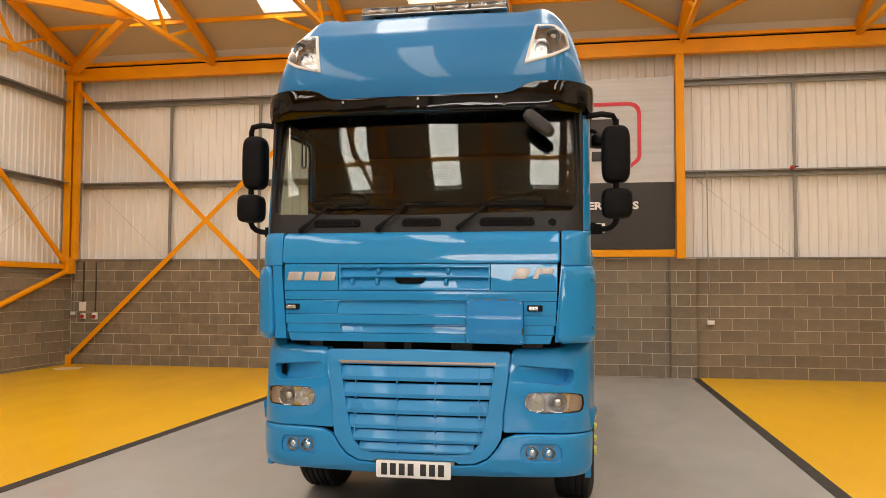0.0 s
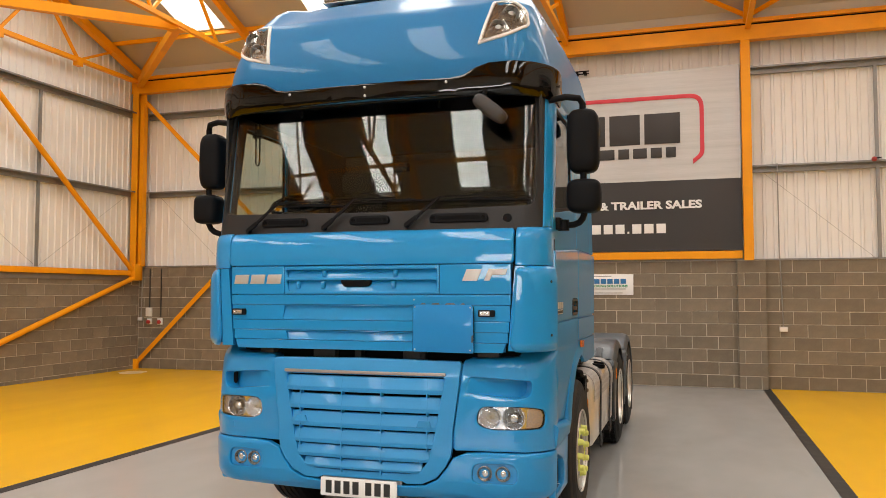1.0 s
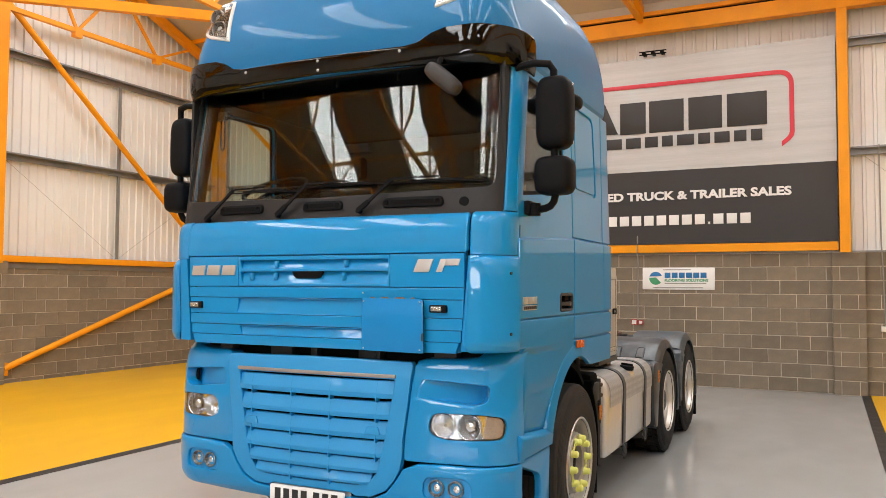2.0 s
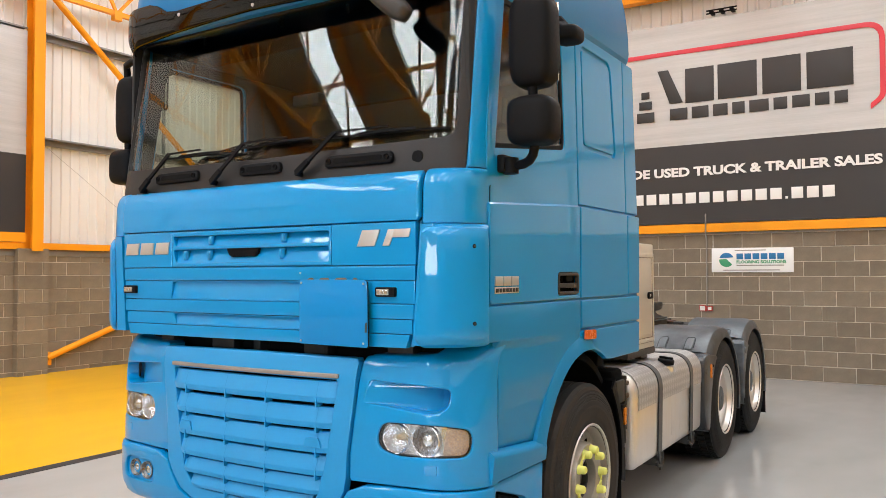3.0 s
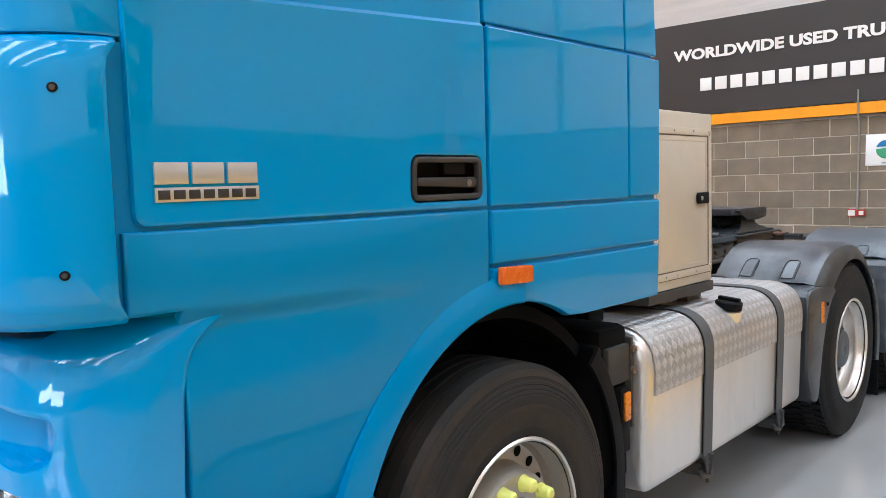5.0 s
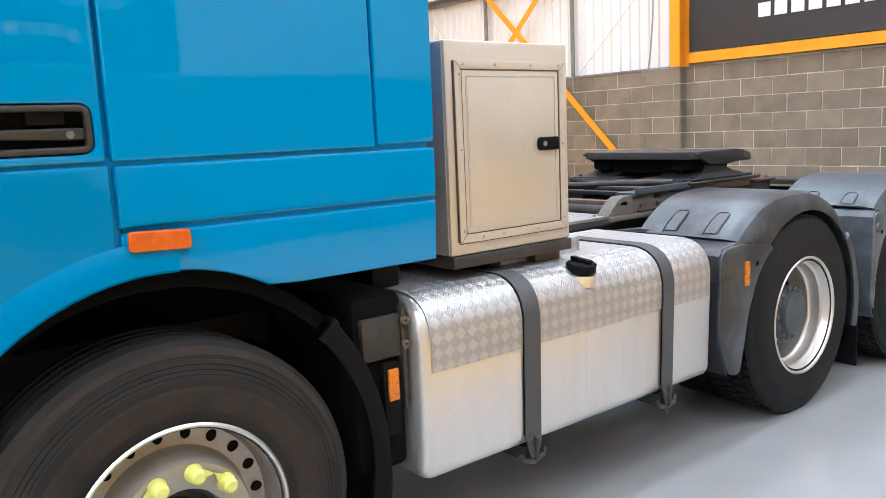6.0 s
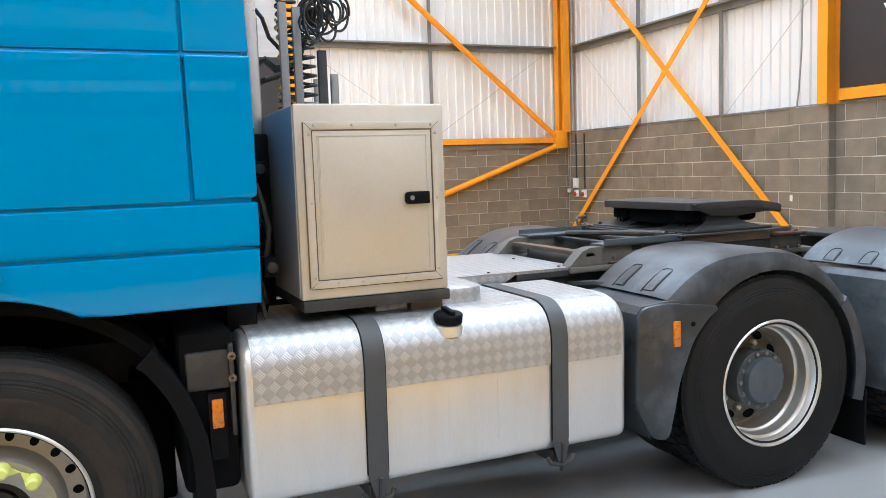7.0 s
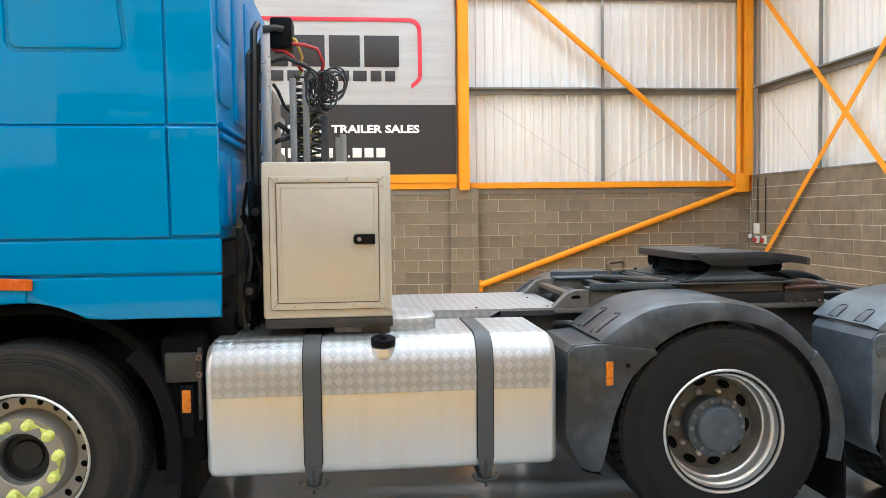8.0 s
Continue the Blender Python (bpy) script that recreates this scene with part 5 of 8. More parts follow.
# high roof: rings of the plan at rising heights; the corners carry raised ears
def plan_ring(z, hw, yf, r, bow, yr, hwr):
    flat = hw - r
    pts = []
    for k in range(15):
        x = flat * k / 14
        pts.append((x, yf + bow * (x / hw) ** 2))
    y1 = yf + bow * (flat / hw) ** 2
    for k in range(1, 13):
        th = math.pi / 2 * k / 12
        pts.append((flat + r * math.sin(th), y1 + r - r * math.cos(th)))
    ya = pts[-1][1]
    for k in range(1, 11):
        pts.append((hw + (hwr - hw) * min(1, k / 5), ya + (yr - ya) * k / 10))
    full = [(-x, y) for x, y in pts[:0:-1]] + pts
    ear = 0.035 * min(1, max(0, (z - 3.52) / 0.2))
    return [(x, y, z + ear * math.exp(-((abs(x) - 0.86) / 0.10) ** 2) * max(0, min(1, (6.6 - y) / 0.6))) for x, y in full]


ROOF_RINGS = [(2.985, 1.165, 5.445, 0.26, 0.05, 7.47, 1.165), (3.02, 1.18, 5.415, 0.28, 0.06, 7.475, 1.18), (3.06, 1.182, 5.395, 0.28, 0.06, 7.478, 1.185), (3.15, 1.170, 5.380, 0.27, 0.06, 7.48, 1.182), (3.25, 1.146, 5.382, 0.26, 0.06, 7.48, 1.174),
              (3.35, 1.120, 5.407, 0.25, 0.06, 7.48, 1.160), (3.45, 1.094, 5.450, 0.24, 0.055, 7.478, 1.138), (3.53, 1.070, 5.490, 0.23, 0.05, 7.475, 1.115), (3.575, 1.055, 5.515, 0.22, 0.05, 7.47, 1.098), (3.592, 1.048, 5.530, 0.22, 0.05, 7.468, 1.086), (3.612, 1.040, 5.560, 0.22, 0.05, 7.466, 1.072),
              (3.655, 1.022, 5.615, 0.22, 0.05, 7.465, 1.050), (3.712, 0.994, 5.685, 0.22, 0.05, 7.46, 1.022), (3.766, 0.958, 5.76, 0.22, 0.06, 7.45, 0.985), (3.802, 0.922, 5.83, 0.22, 0.07, 7.43, 0.94), (3.827, 0.875, 5.91, 0.22, 0.08, 7.40, 0.89), (3.840, 0.81, 6.05, 0.22, 0.08, 7.35, 0.82), (3.846, 0.70, 6.4, 0.22, 0.08, 7.25, 0.70)]
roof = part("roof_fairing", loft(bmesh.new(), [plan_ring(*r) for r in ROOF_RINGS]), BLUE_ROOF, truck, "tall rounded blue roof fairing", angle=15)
VISOR = wrap(lambda z: (lerp(z, (2.92, 1.185), (3.0, 1.20), (3.15, 1.198)), 0.30, lerp(z, (2.92, 5.385), (2.96, 5.36), (3.02, 5.350), (3.10, 5.352), (3.18, 5.362)), 0.07))
half = [(0.0, 2.962), (0.6, 2.950), (1.1, 2.930), (1.44, 2.925), (1.47, 2.96), (1.47, 3.10), (1.44, 3.135), (0.98, 3.150), (0.82, 3.145), (0.74, 3.12), (0.66, 3.075), (0.58, 3.062), (0.0, 3.064)]
visor = front("sun_visor", half + mirror_poly(half)[1:-1], SMOKED, truck, "glossy smoked black sun visor", VISOR, thick=0.012, bev=0.005, cv=[2.94, 2.97, 3.0, 3.05, 3.1, 3.13], w0=0.018)
for u, v in ((-0.55, 3.035), (0.0, 3.04), (0.0, 2.985), (0.55, 3.035)):
    o = VISOR(u, v, 0.018)
    part("screw", spin(bmesh.new(), [(0, 0.010), (0.004, 0.008), (0.006, 0.0005)], o, "y", 10, -1), SATIN, visor)

# roof lamps let into the fairing corners: bezel, dark bowl, two reflectors, clear lens
for sg in (1, -1):
    def bowl(u, v, w, sg=sg):
        # u outwards along the corner, v up the slope
        z = 3.275 + v * 0.94
        hw = lerp(z, *[(r[0], r[1]) for r in ROOF_RINGS])
        r = lerp(z, *[(k[0], k[3]) for k in ROOF_RINGS])
        yf = lerp(z, *[(r[0], r[2]) for r in ROOF_RINGS])
        x, y, zz = wrap(lambda q: (hw, r, yf, lerp(z, *[(k[0], k[4]) for k in ROOF_RINGS])))(0.74 + u, z, w)
        return (sg * x, y, zz + w * 0.35)
    shape = [(0.0, 0.0, 0.01), (0.20, 0.055, 0.03), (0.335, 0.14, 0.03), (0.31, 0.27, 0.03), (0.21, 0.345, 0.02), (0.07, 0.345, 0.02)]
    sh = rpoly(shape, 4)
    cu = [0.05 * i for i in range(1, 7)]
    rl = part("roof_lamp", panel(sh, (offset2(sh, 0.022),), 0.03, 0.006, cu, cu, lambda u, v, w: bowl(u, v, w + 0.012)), SOCKET_WHITE, roof, "pale framed roof spot lamp")
    part("bowl", panel(offset2(sh, 0.018), (), 0.004, 0.001, cu, cu, lambda u, v, w: bowl(u, v, w + 0.004)), BOWL, rl)
    for u, v in ((0.125, 0.115), (0.195, 0.225)):
        o = bowl(u, v, 0.006)
        rf = part("reflector", spin(bmesh.new(), [(-0.02, 0.056), (0.006, 0.056), (0.009, 0.052), (0.007, 0.048), (-0.008, 0.042), (-0.018, 0.030), (-0.020, 0.018)], o, "y", 28, -1), LAMP_HOUSING, rl)
        part("bulb_shield", spin(bmesh.new(), [(-0.022, 0.024), (-0.006, 0.022), (0.000, 0.016), (0.002, 0.0005)], o, "y", 20, -1), SATIN, rf)
    part("lens", panel(offset2(sh, 0.020), (), 0.003, 0.001, cu, cu, lambda u, v, w: bowl(u, v, w + 0.018)), LENS, rl)

# light bar
lightbar = part("light_bar", new_box(-0.575, 0.575, 5.885, 6.045, 3.848, 3.858, 0.003), SATIN, roof, "slim clear warning light bar")
for k in range(4):
    x0 = -0.575 + 0.2885 * k
    part("light_bar_core", new_box(x0 + 0.008, x0 + 0.277, 5.887, 6.043, 3.860, 3.895, 0.004), BOWL, lightbar)
    part("light_bar_lens", new_box(x0 + 0.004, x0 + 0.281, 5.882, 6.048, 3.859, 3.910, 0.014), LENS, lightbar)
    part("light_bar_joint", new_box(x0 + 0.281, x0 + 0.289, 5.884, 6.046, 3.858, 3.908, 0.002), STEEL, lightbar)
    part("light_bar_strip", new_box(x0 + 0.004, x0 + 0.281, 5.90, 6.03, 3.9105, 3.914, 0.002), SATIN, lightbar)
    part("light_bar_foot", new_box(x0 + 0.1, x0 + 0.14, 5.93, 6.0, 3.78, 3.848), BLACK, lightbar)


# ---- cab sides ----
RISE = 0.056


def crease(y):
    """Height of the waist crease: it climbs along the door and runs level along the sleeper."""
    return 1.957 + RISE * (min(max(y, 5.3), 6.6) - 5.56)


def side_x(z, y=5.56):
    k = crease(y)
    return lerp(z, (0.7, 1.160), (0.85, 1.176), (1.0, 1.188), (1.14, 1.195), (1.50, 1.20), (k, 1.203), (k + 0.010, 1.192), (3.0, 1.178))


def cab_side(sg):
    def fn(u, v, w):
        return (sg * (side_x(v, u) + w), u, v)
    vz = [2.2, 2.4, 2.6, 2.8]
    level = ((6.9, crease(6.9), 0.0), (6.9, crease(6.9) + 0.010, 0.0))
    sloped = ((5.56, 1.957, RISE), (5.56, 1.967, RISE))

    def plate_(name, pts, m=BLUE, parent=truck, label="", holes=(), thick=0.03, bev=0.008, w0=0.0, cv=vz, cu=()):
        cut = sloped if name == "cab_door" else level if cv else ()
        return even(part(name, panel(pts, holes, thick, bev, cu, cv, fn, w0=w0, slants=cut), m, parent, label))

    win = rpoly([(5.615, 2.212, 0.03), (6.425, 2.306, 0.05), (6.400, 2.925, 0.06), (5.74, 2.925, 0.05)], 5)
    door_pts = rpoly([(5.565, 1.520, 0.03), (6.594, 1.520, 0.01), (6.590, 2.99, 0.01), (5.655, 2.99, 0.05), (5.560, 2.25, 0.0)], 4)
    grip = rpoly([(6.292, 1.542, 0.03), (6.572, 1.542, 0.03), (6.570, 1.660, 0.03), (6.296, 1.660, 0.03)], 4)
    door = plate_("cab_door", door_pts, label="blue cab door with window", holes=(win, grip))
    plate_("window_seal", offset2(win if area2(win) > 0 else win[::-1], -0.004), BLACK, door, "", (offset2(win if area2(win) > 0 else win[::-1], 0.022),), 0.012, 0.004, -0.006)
    pane = plate_("door_glass", offset2(win if area2(win) > 0 else win[::-1], 0.018), SCREEN, door, "dark reflective door glass", (), 0.004, 0.001, -0.014)
    pane.visible_shadow = False
    hd = plate_("door_handle", offset2(grip if area2(grip) > 0 else grip[::-1], 0.002), MIRROR_GREY, door, "dark grey recessed door handle", (offset2(grip if area2(grip) > 0 else grip[::-1], 0.018),), 0.02, 0.006, 0.004)
    plate_("handle_bowl", offset2(grip if area2(grip) > 0 else grip[::-1], -0.006), DARK, hd, "", (), 0.006, 0.001, -0.035)
    plate_("handle_lever", rpoly([(6.318, 1.582, 0.008), (6.555, 1.574, 0.012), (6.555, 1.604, 0.012), (6.318, 1.604, 0.008)]), MIRROR_GREY, hd, "", (), 0.02, 0.006, -0.004)
    plate_("lock_block", rpoly([(6.43, 1.612, 0.006), (6.515, 1.612, 0.006), (6.515, 1.646, 0.006), (6.43, 1.646, 0.006)]), BLACK, hd, "", (), 0.02, 0.004, -0.014)
    o = fn(6.52, 1.588, -0.006)
    part("key_lock", spin(bmesh.new(), [(0, 0.011), (0.003, 0.009), (0.003, 0.0005)], o, "x", 14, sg), HUB_BOLT, hd)
    badge("badge", [quad(5.605 + 0.079 * k, 1.600, 0.070, 0.042) for k in range(3)], lambda u, v, w: fn(u, v, w + 0.006), door)
    badge("badge", [quad(5.605, 1.566, 0.232, 0.028)], lambda u, v, w: fn(u, v, w + 0.004), door)
    badge("badge_print", [quad(5.611 + 0.032 * k, 1.571, 0.024, 0.018) for k in range(7)], lambda u, v, w: fn(u, v, w + 0.007), door, INK, "row of plain dark bars")
    # sleeper: upper and lower fields, rear strip
    tray = rpoly([(6.685, 2.352, 0.06), (7.215, 2.352, 0.06), (7.150, 2.93, 0.08), (6.675, 2.93, 0.06)], 5)
    sl = plate_("sleeper_side", rpoly([(6.604, 2.030, 0.008), (7.370, 2.030, 0.008), (7.362, 2.99, 0.008), (6.600, 2.99, 0.008)]), BLUE, label="blue sleeper side with pressed panel", holes=(tray,), bev=0.007)
    plate_("pressed_panel", offset2(tray if area2(tray) > 0 else tray[::-1], -0.004), BLUE, sl, "", (), 0.012, 0.003, -0.014)
    plate_("pressed_face", offset2(tray if area2(tray) > 0 else tray[::-1], 0.02), BLUE, sl, "", (), 0.014, 0.006, -0.003)
    plate_("sleeper_lower", rpoly([(6.606, 1.520, 0.008), (7.376, 1.520, 0.008), (7.370, 2.020, 0.008), (6.604, 2.020, 0.008)]), bev=0.007)
    plate_("rear_strip", rpoly([(7.386, 1.525, 0.008), (7.602, 1.525, 0.02), (7.602, 2.020, 0.008), (7.380, 2.020, 0.008)]), bev=0.008)
    plate_("rear_strip", rpoly([(7.380, 2.030, 0.008), (7.600, 2.030, 0.008), (7.565, 2.99, 0.02), (7.372, 2.99, 0.008)]), bev=0.008)
    # skirts and wheel arch
    arch = [(6.70 + 0.640 * math.cos(radians(a)), 0.555 + 0.677 * math.sin(radians(a))) for a in range(155, 97, -4)]
    def scooped(u, v, w):
        # a channel that starts behind the bumper corner and fades towards the arch
        t = min(max((u - 5.56) / 0.85, 0), 1)
        up = 1.362 - 0.018 * t
        ease = lambda q: (3 - 2 * min(max(q, 0), 1)) * min(max(q, 0), 1) ** 2
        inset = 0.030 * (1 - t) ** 1.2 * ease((up - v) / 0.045) * (1 - ease((up - v - 0.035) / 0.17))
        return (sg * (side_x(v, 5.56) + w - inset), u, v)
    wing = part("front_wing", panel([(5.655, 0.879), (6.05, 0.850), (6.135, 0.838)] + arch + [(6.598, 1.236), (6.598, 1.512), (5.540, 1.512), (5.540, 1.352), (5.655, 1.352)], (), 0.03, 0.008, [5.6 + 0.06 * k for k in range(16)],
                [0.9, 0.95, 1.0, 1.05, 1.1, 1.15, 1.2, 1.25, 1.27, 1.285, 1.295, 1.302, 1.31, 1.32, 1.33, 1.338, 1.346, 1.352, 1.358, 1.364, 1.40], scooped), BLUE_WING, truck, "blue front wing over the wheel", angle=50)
    lip = bmesh.new()
    secs = []
    for a in range(158, 84, -4):
        c, s = math.cos(radians(a)), math.sin(radians(a))
        secs.append([(sg * (1.20 + dx), 6.70 + (0.640 + dr) * c, 0.555 + (0.677 + dr) * s) for dx, dr in ((-0.05, -0.001), (0.006, -0.001), (0.013, 0.006), (0.012, 0.025), (0.004, 0.065), (-0.003, 0.085), (-0.03, 0.09))])
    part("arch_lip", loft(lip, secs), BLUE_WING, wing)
    tail = [(6.70 + 0.640 * math.cos(radians(a)), 0.555 + 0.677 * math.sin(radians(a))) for a in range(94, 58, -4)]
    skirt = plate_("rear_skirt", [(7.10, 1.146), (7.598, 1.146), (7.602, 1.342), (6.610, 1.342)] + [(6.610, 1.238)] + tail, bev=0.012, cv=[])
    plate_("sill_panel", rpoly([(6.610, 1.352, 0.006), (7.604, 1.352, 0.01), (7.604, 1.510, 0.012), (6.608, 1.510, 0.006)]), bev=0.012, cv=[])
    plate_("side_lamp", rpoly([(6.622, 1.294, 0.012), (6.780, 1.288, 0.012), (6.780, 1.340, 0.012), (6.622, 1.347, 0.012)]), AMBER, skirt, "orange side marker lamp", (), 0.012, 0.006, 0.022, cv=[])
    # added sheet behind the seams, coloured as their blue shade
    for y0, y1, z0, z1 in ((5.505, 5.605, 1.365, 1.860), (5.60, 7.58, 1.500, 1.530), (6.62, 7.58, 1.335, 1.360), (6.62, 7.57, 2.010, 2.040), (6.585, 6.615, 1.25, 2.97), (7.36, 7.395, 1.53, 2.97)):
        plate_("seam_backing", [(y0, z0), (y1, z0), (y1, z1), (y0, z1)], BLUE_SHADED, truck, "", (), 0.004, 0.0005, -0.013, cv=[])
    # step housing below the wing
    ledge = [[(sg * x, y, z) for x, z in ((1.06, top), (1.190 + q, top), (1.212 + q, top - 0.016), (1.216 + q, top - 0.03), (1.198, 0.745), (1.06, 0.745))] for y, q, top in ((5.575, -0.004, 0.884), (5.70, 0.014, 0.876), (5.85, 0.018, 0.864), (6.0, 0.008, 0.852), (6.135, -0.012, 0.838))]
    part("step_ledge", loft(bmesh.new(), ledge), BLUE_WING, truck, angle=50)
    step = part("step_housing", panel(rpoly([(5.585, 0.40, 0.02), (6.115, 0.40, 0.02), (6.130, 0.735, 0.01), (5.585, 0.735, 0.01)]), (rpoly([(5.64, 0.44, 0.02), (5.96, 0.44, 0.04), (5.96, 0.60, 0.06), (5.64, 0.70, 0.02)]),), 0.04, 0.012, (), (), lambda u, v, w: (sg * (1.185 + w), u, v)), BLUE, truck)
    part("step_tread", new_box(min(sg * 0.95, sg * 1.16), max(sg * 0.95, sg * 1.16), 5.62, 5.98, 0.425, 0.445), ALLOY, step)
    part("step_back", new_box(min(sg * 0.93, sg * 0.95), max(sg * 0.93, sg * 0.95), 5.58, 6.1, 0.40, 0.80), DARK, step)
    # inner lining so that the cab is closed inside
    bm = bmesh.new()
    panel([(5.50, 1.50), (7.56, 1.50), (7.56, 3.0), (5.50, 3.0)], (offset2(win if area2(win) > 0 else win[::-1], 0.004),), 0.02, 0.002, (), vz, lambda u, v, w: (sg * (side_x(v) - 0.045 + w), u, v), bm=bm)
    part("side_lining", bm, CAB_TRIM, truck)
    return door


for sg in (1, -1):
    cab_side(sg)

# rear wall, floor and inside of the cab
bm = panel(rpoly([(-1.17, 1.50, 0.04), (1.17, 1.50, 0.04), (1.16, 3.0, 0.04), (-1.16, 3.0, 0.04)]), thick=0.04, bev=0.02, fn=lambda u, v, w: (u, 7.585 + w, v))
rear = part("cab_rear", bm, BLUE_SHADED, truck, "blue pressed cab rear wall")
for u0, u1, v0, v1 in ((0.72, 1.08, 2.15, 2.42), (0.72, 1.08, 2.48, 2.85), (0.25, 0.62, 2.1, 2.85), (-0.25, 0.18, 2.1, 2.85), (0.80, 1.10, 1.56, 1.92), (0.2, 0.7, 1.56, 1.92)):
    part("pressing", panel(rpoly([(u0, v0, 0.04), (u1, v0, 0.04), (u1, v1, 0.04), (u0, v1, 0.04)]), thick=0.014, bev=0.010, fn=lambda u, v, w: (u, 7.597 + w, v)), BLUE_SHADED, rear)
for v in (1.99, 2.04):
    part("rib", new_box(-1.1, 1.1, 7.58, 7.612, v - 0.012, v + 0.012, 0.006), BLUE_SHADED, rear)
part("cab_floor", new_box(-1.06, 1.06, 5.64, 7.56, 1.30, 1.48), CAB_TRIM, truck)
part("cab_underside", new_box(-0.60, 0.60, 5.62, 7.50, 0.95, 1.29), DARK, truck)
part("cab_lining", new_box(-1.12, 1.12, 7.50, 7.54, 1.5, 2.98), CURTAIN, truck, "curtain at the back of the cab, coloured dark for the dim interior")
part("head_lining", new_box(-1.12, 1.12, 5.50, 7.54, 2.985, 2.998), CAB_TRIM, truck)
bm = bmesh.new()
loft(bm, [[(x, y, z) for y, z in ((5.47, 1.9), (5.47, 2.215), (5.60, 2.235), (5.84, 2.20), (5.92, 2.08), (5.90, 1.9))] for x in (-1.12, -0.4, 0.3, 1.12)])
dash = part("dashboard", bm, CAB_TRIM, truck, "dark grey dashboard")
bm = bmesh.new()
c = Vector((-0.757, 5.93, 2.37))
ax = Vector((0, -0.45, 0.89)).normalized()
e1, e2 = Vector((1, 0, 0)), ax.cross(Vector((1, 0, 0)))
tube(bm, [c + (e1 * math.cos(a) + e2 * math.sin(a)) * 0.225 for a in [2 * math.pi * k / 36 for k in range(37)]], 0.017, 8, False)
tube(bm, [c - e1 * 0.215, c, c + e1 * 0.215], 0.016, 8)
tube(bm, [c + e2 * -0.2, c, c - ax * 0.25], 0.02, 8)
part("steering_wheel", bm, BLACK, truck, "black steering wheel")
for x in (-0.62, 0.58):
    bm = bmesh.new()
    box(bm, x - 0.26, x + 0.26, 6.15, 6.65, 1.75, 1.92, 0.05)
    box(bm, x - 0.25, x + 0.25, 6.60, 6.75, 1.85, 2.50, 0.06)
    box(bm, x - 0.14, x + 0.14, 6.62, 6.73, 2.52, 2.70, 0.04)
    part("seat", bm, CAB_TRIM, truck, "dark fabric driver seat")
part("screen_box", new_box(0.02, 0.20, 5.60, 5.66, 2.52, 2.58, 0.01), BLACK, truck)
# bits behind the glass: sun blind, tag, toll box
for u, v in ((-0.55, 2.935), (0.02, 2.945), (0.45, 2.94)):
    part("blind_clip", new_box(u - 0.008, u + 0.008, 5.52, 5.53, v - 0.025, v + 0.02), BLACK, truck)
bm = bmesh.new()
tube(bm, [(-0.93, 5.56, 2.90), (-0.93, 5.56, 2.62), (-0.915, 5.56, 2.60), (-0.90, 5.56, 2.62), (-0.90, 5.56, 2.90)], 0.006, 6)
box(bm, -0.955, -0.875, 5.55, 5.575, 2.80, 2.86, 0.004)
part("blind_cord", bm, BLACK, truck)


# mirrors
def mirror(sg):
    bm = bmesh.new()
    def pod(zc, hz, hx, hy, xc, yc):
        t = bmesh.new()
        bmesh.ops.create_uvsphere(t, u_segments=24, v_segments=16, radius=1)
        for v in t.verts:
            q = v.co
            f = lambda a, p: math.copysign(abs(a) ** p, a)
            v.co = Vector((sg * (xc + f(q.x, 0.55) * hx), yc + f(q.y, 0.6) * hy + (0.02 if q.y > 0 else 0), zc + f(q.z, 0.42) * hz))
        return t
    slim = 1.0 if sg > 0 else 0.90
    main = part("mirror", pod(2.665, 0.205, 0.102 * slim, 0.075, 1.370 - (0.028 if sg < 0 else 0), 5.655), BLACK, truck, "tall black wing mirror")
    low = part("mirror_lower", pod(2.312, 0.107, 0.108 * slim, 0.080, 1.375 - (0.012 if sg < 0 else 0), 5.635), BLACK, main, "squat black wide-angle mirror")
    part("mirror_glass", new_box(min(sg * 1.29, sg * 1.45), max(sg * 1.29, sg * 1.45), 5.742, 5.752, 2.50, 2.85, 0.003), CHROME, main)
    part("mirror_glass", new_box(min(sg * 1.29, sg * 1.46), max(sg * 1.29, sg * 1.46), 5.727, 5.736, 2.24, 2.39, 0.003), CHROME, main)
    bm = bmesh.new()
    tube(bm, [(sg * 1.16, 5.60, 2.93), (sg * 1.27, 5.60, 2.945), (sg * 1.35, 5.62, 2.935), (sg * 1.37, 5.64, 2.90), (sg * 1.37, 5.65, 2.4), (sg * 1.375, 5.655, 2.25), (sg * 1.372, 5.66, 2.205), (sg * 1.360, 5.668, 2.172), (sg * 1.338, 5.680, 2.150), (sg * 1.305, 5.690, 2.138), (sg * 1.26, 5.70, 2.134), (sg * 1.20, 5.71, 2.135)], 0.021, 12)
    box(bm, min(sg * 1.18, sg * 1.225), max(sg * 1.18, sg * 1.225), 5.655, 5.775, 2.105, 2.185, 0.012)
    tube(bm, [(sg * 1.235, 5.70, 2.10), (sg * 1.235, 5.70, 2.17)], 0.036, 14)
    part("mirror_arm", bm, BLACK, main, "black tubular mirror arm")


for sg in (1, -1):
    mirror(sg)
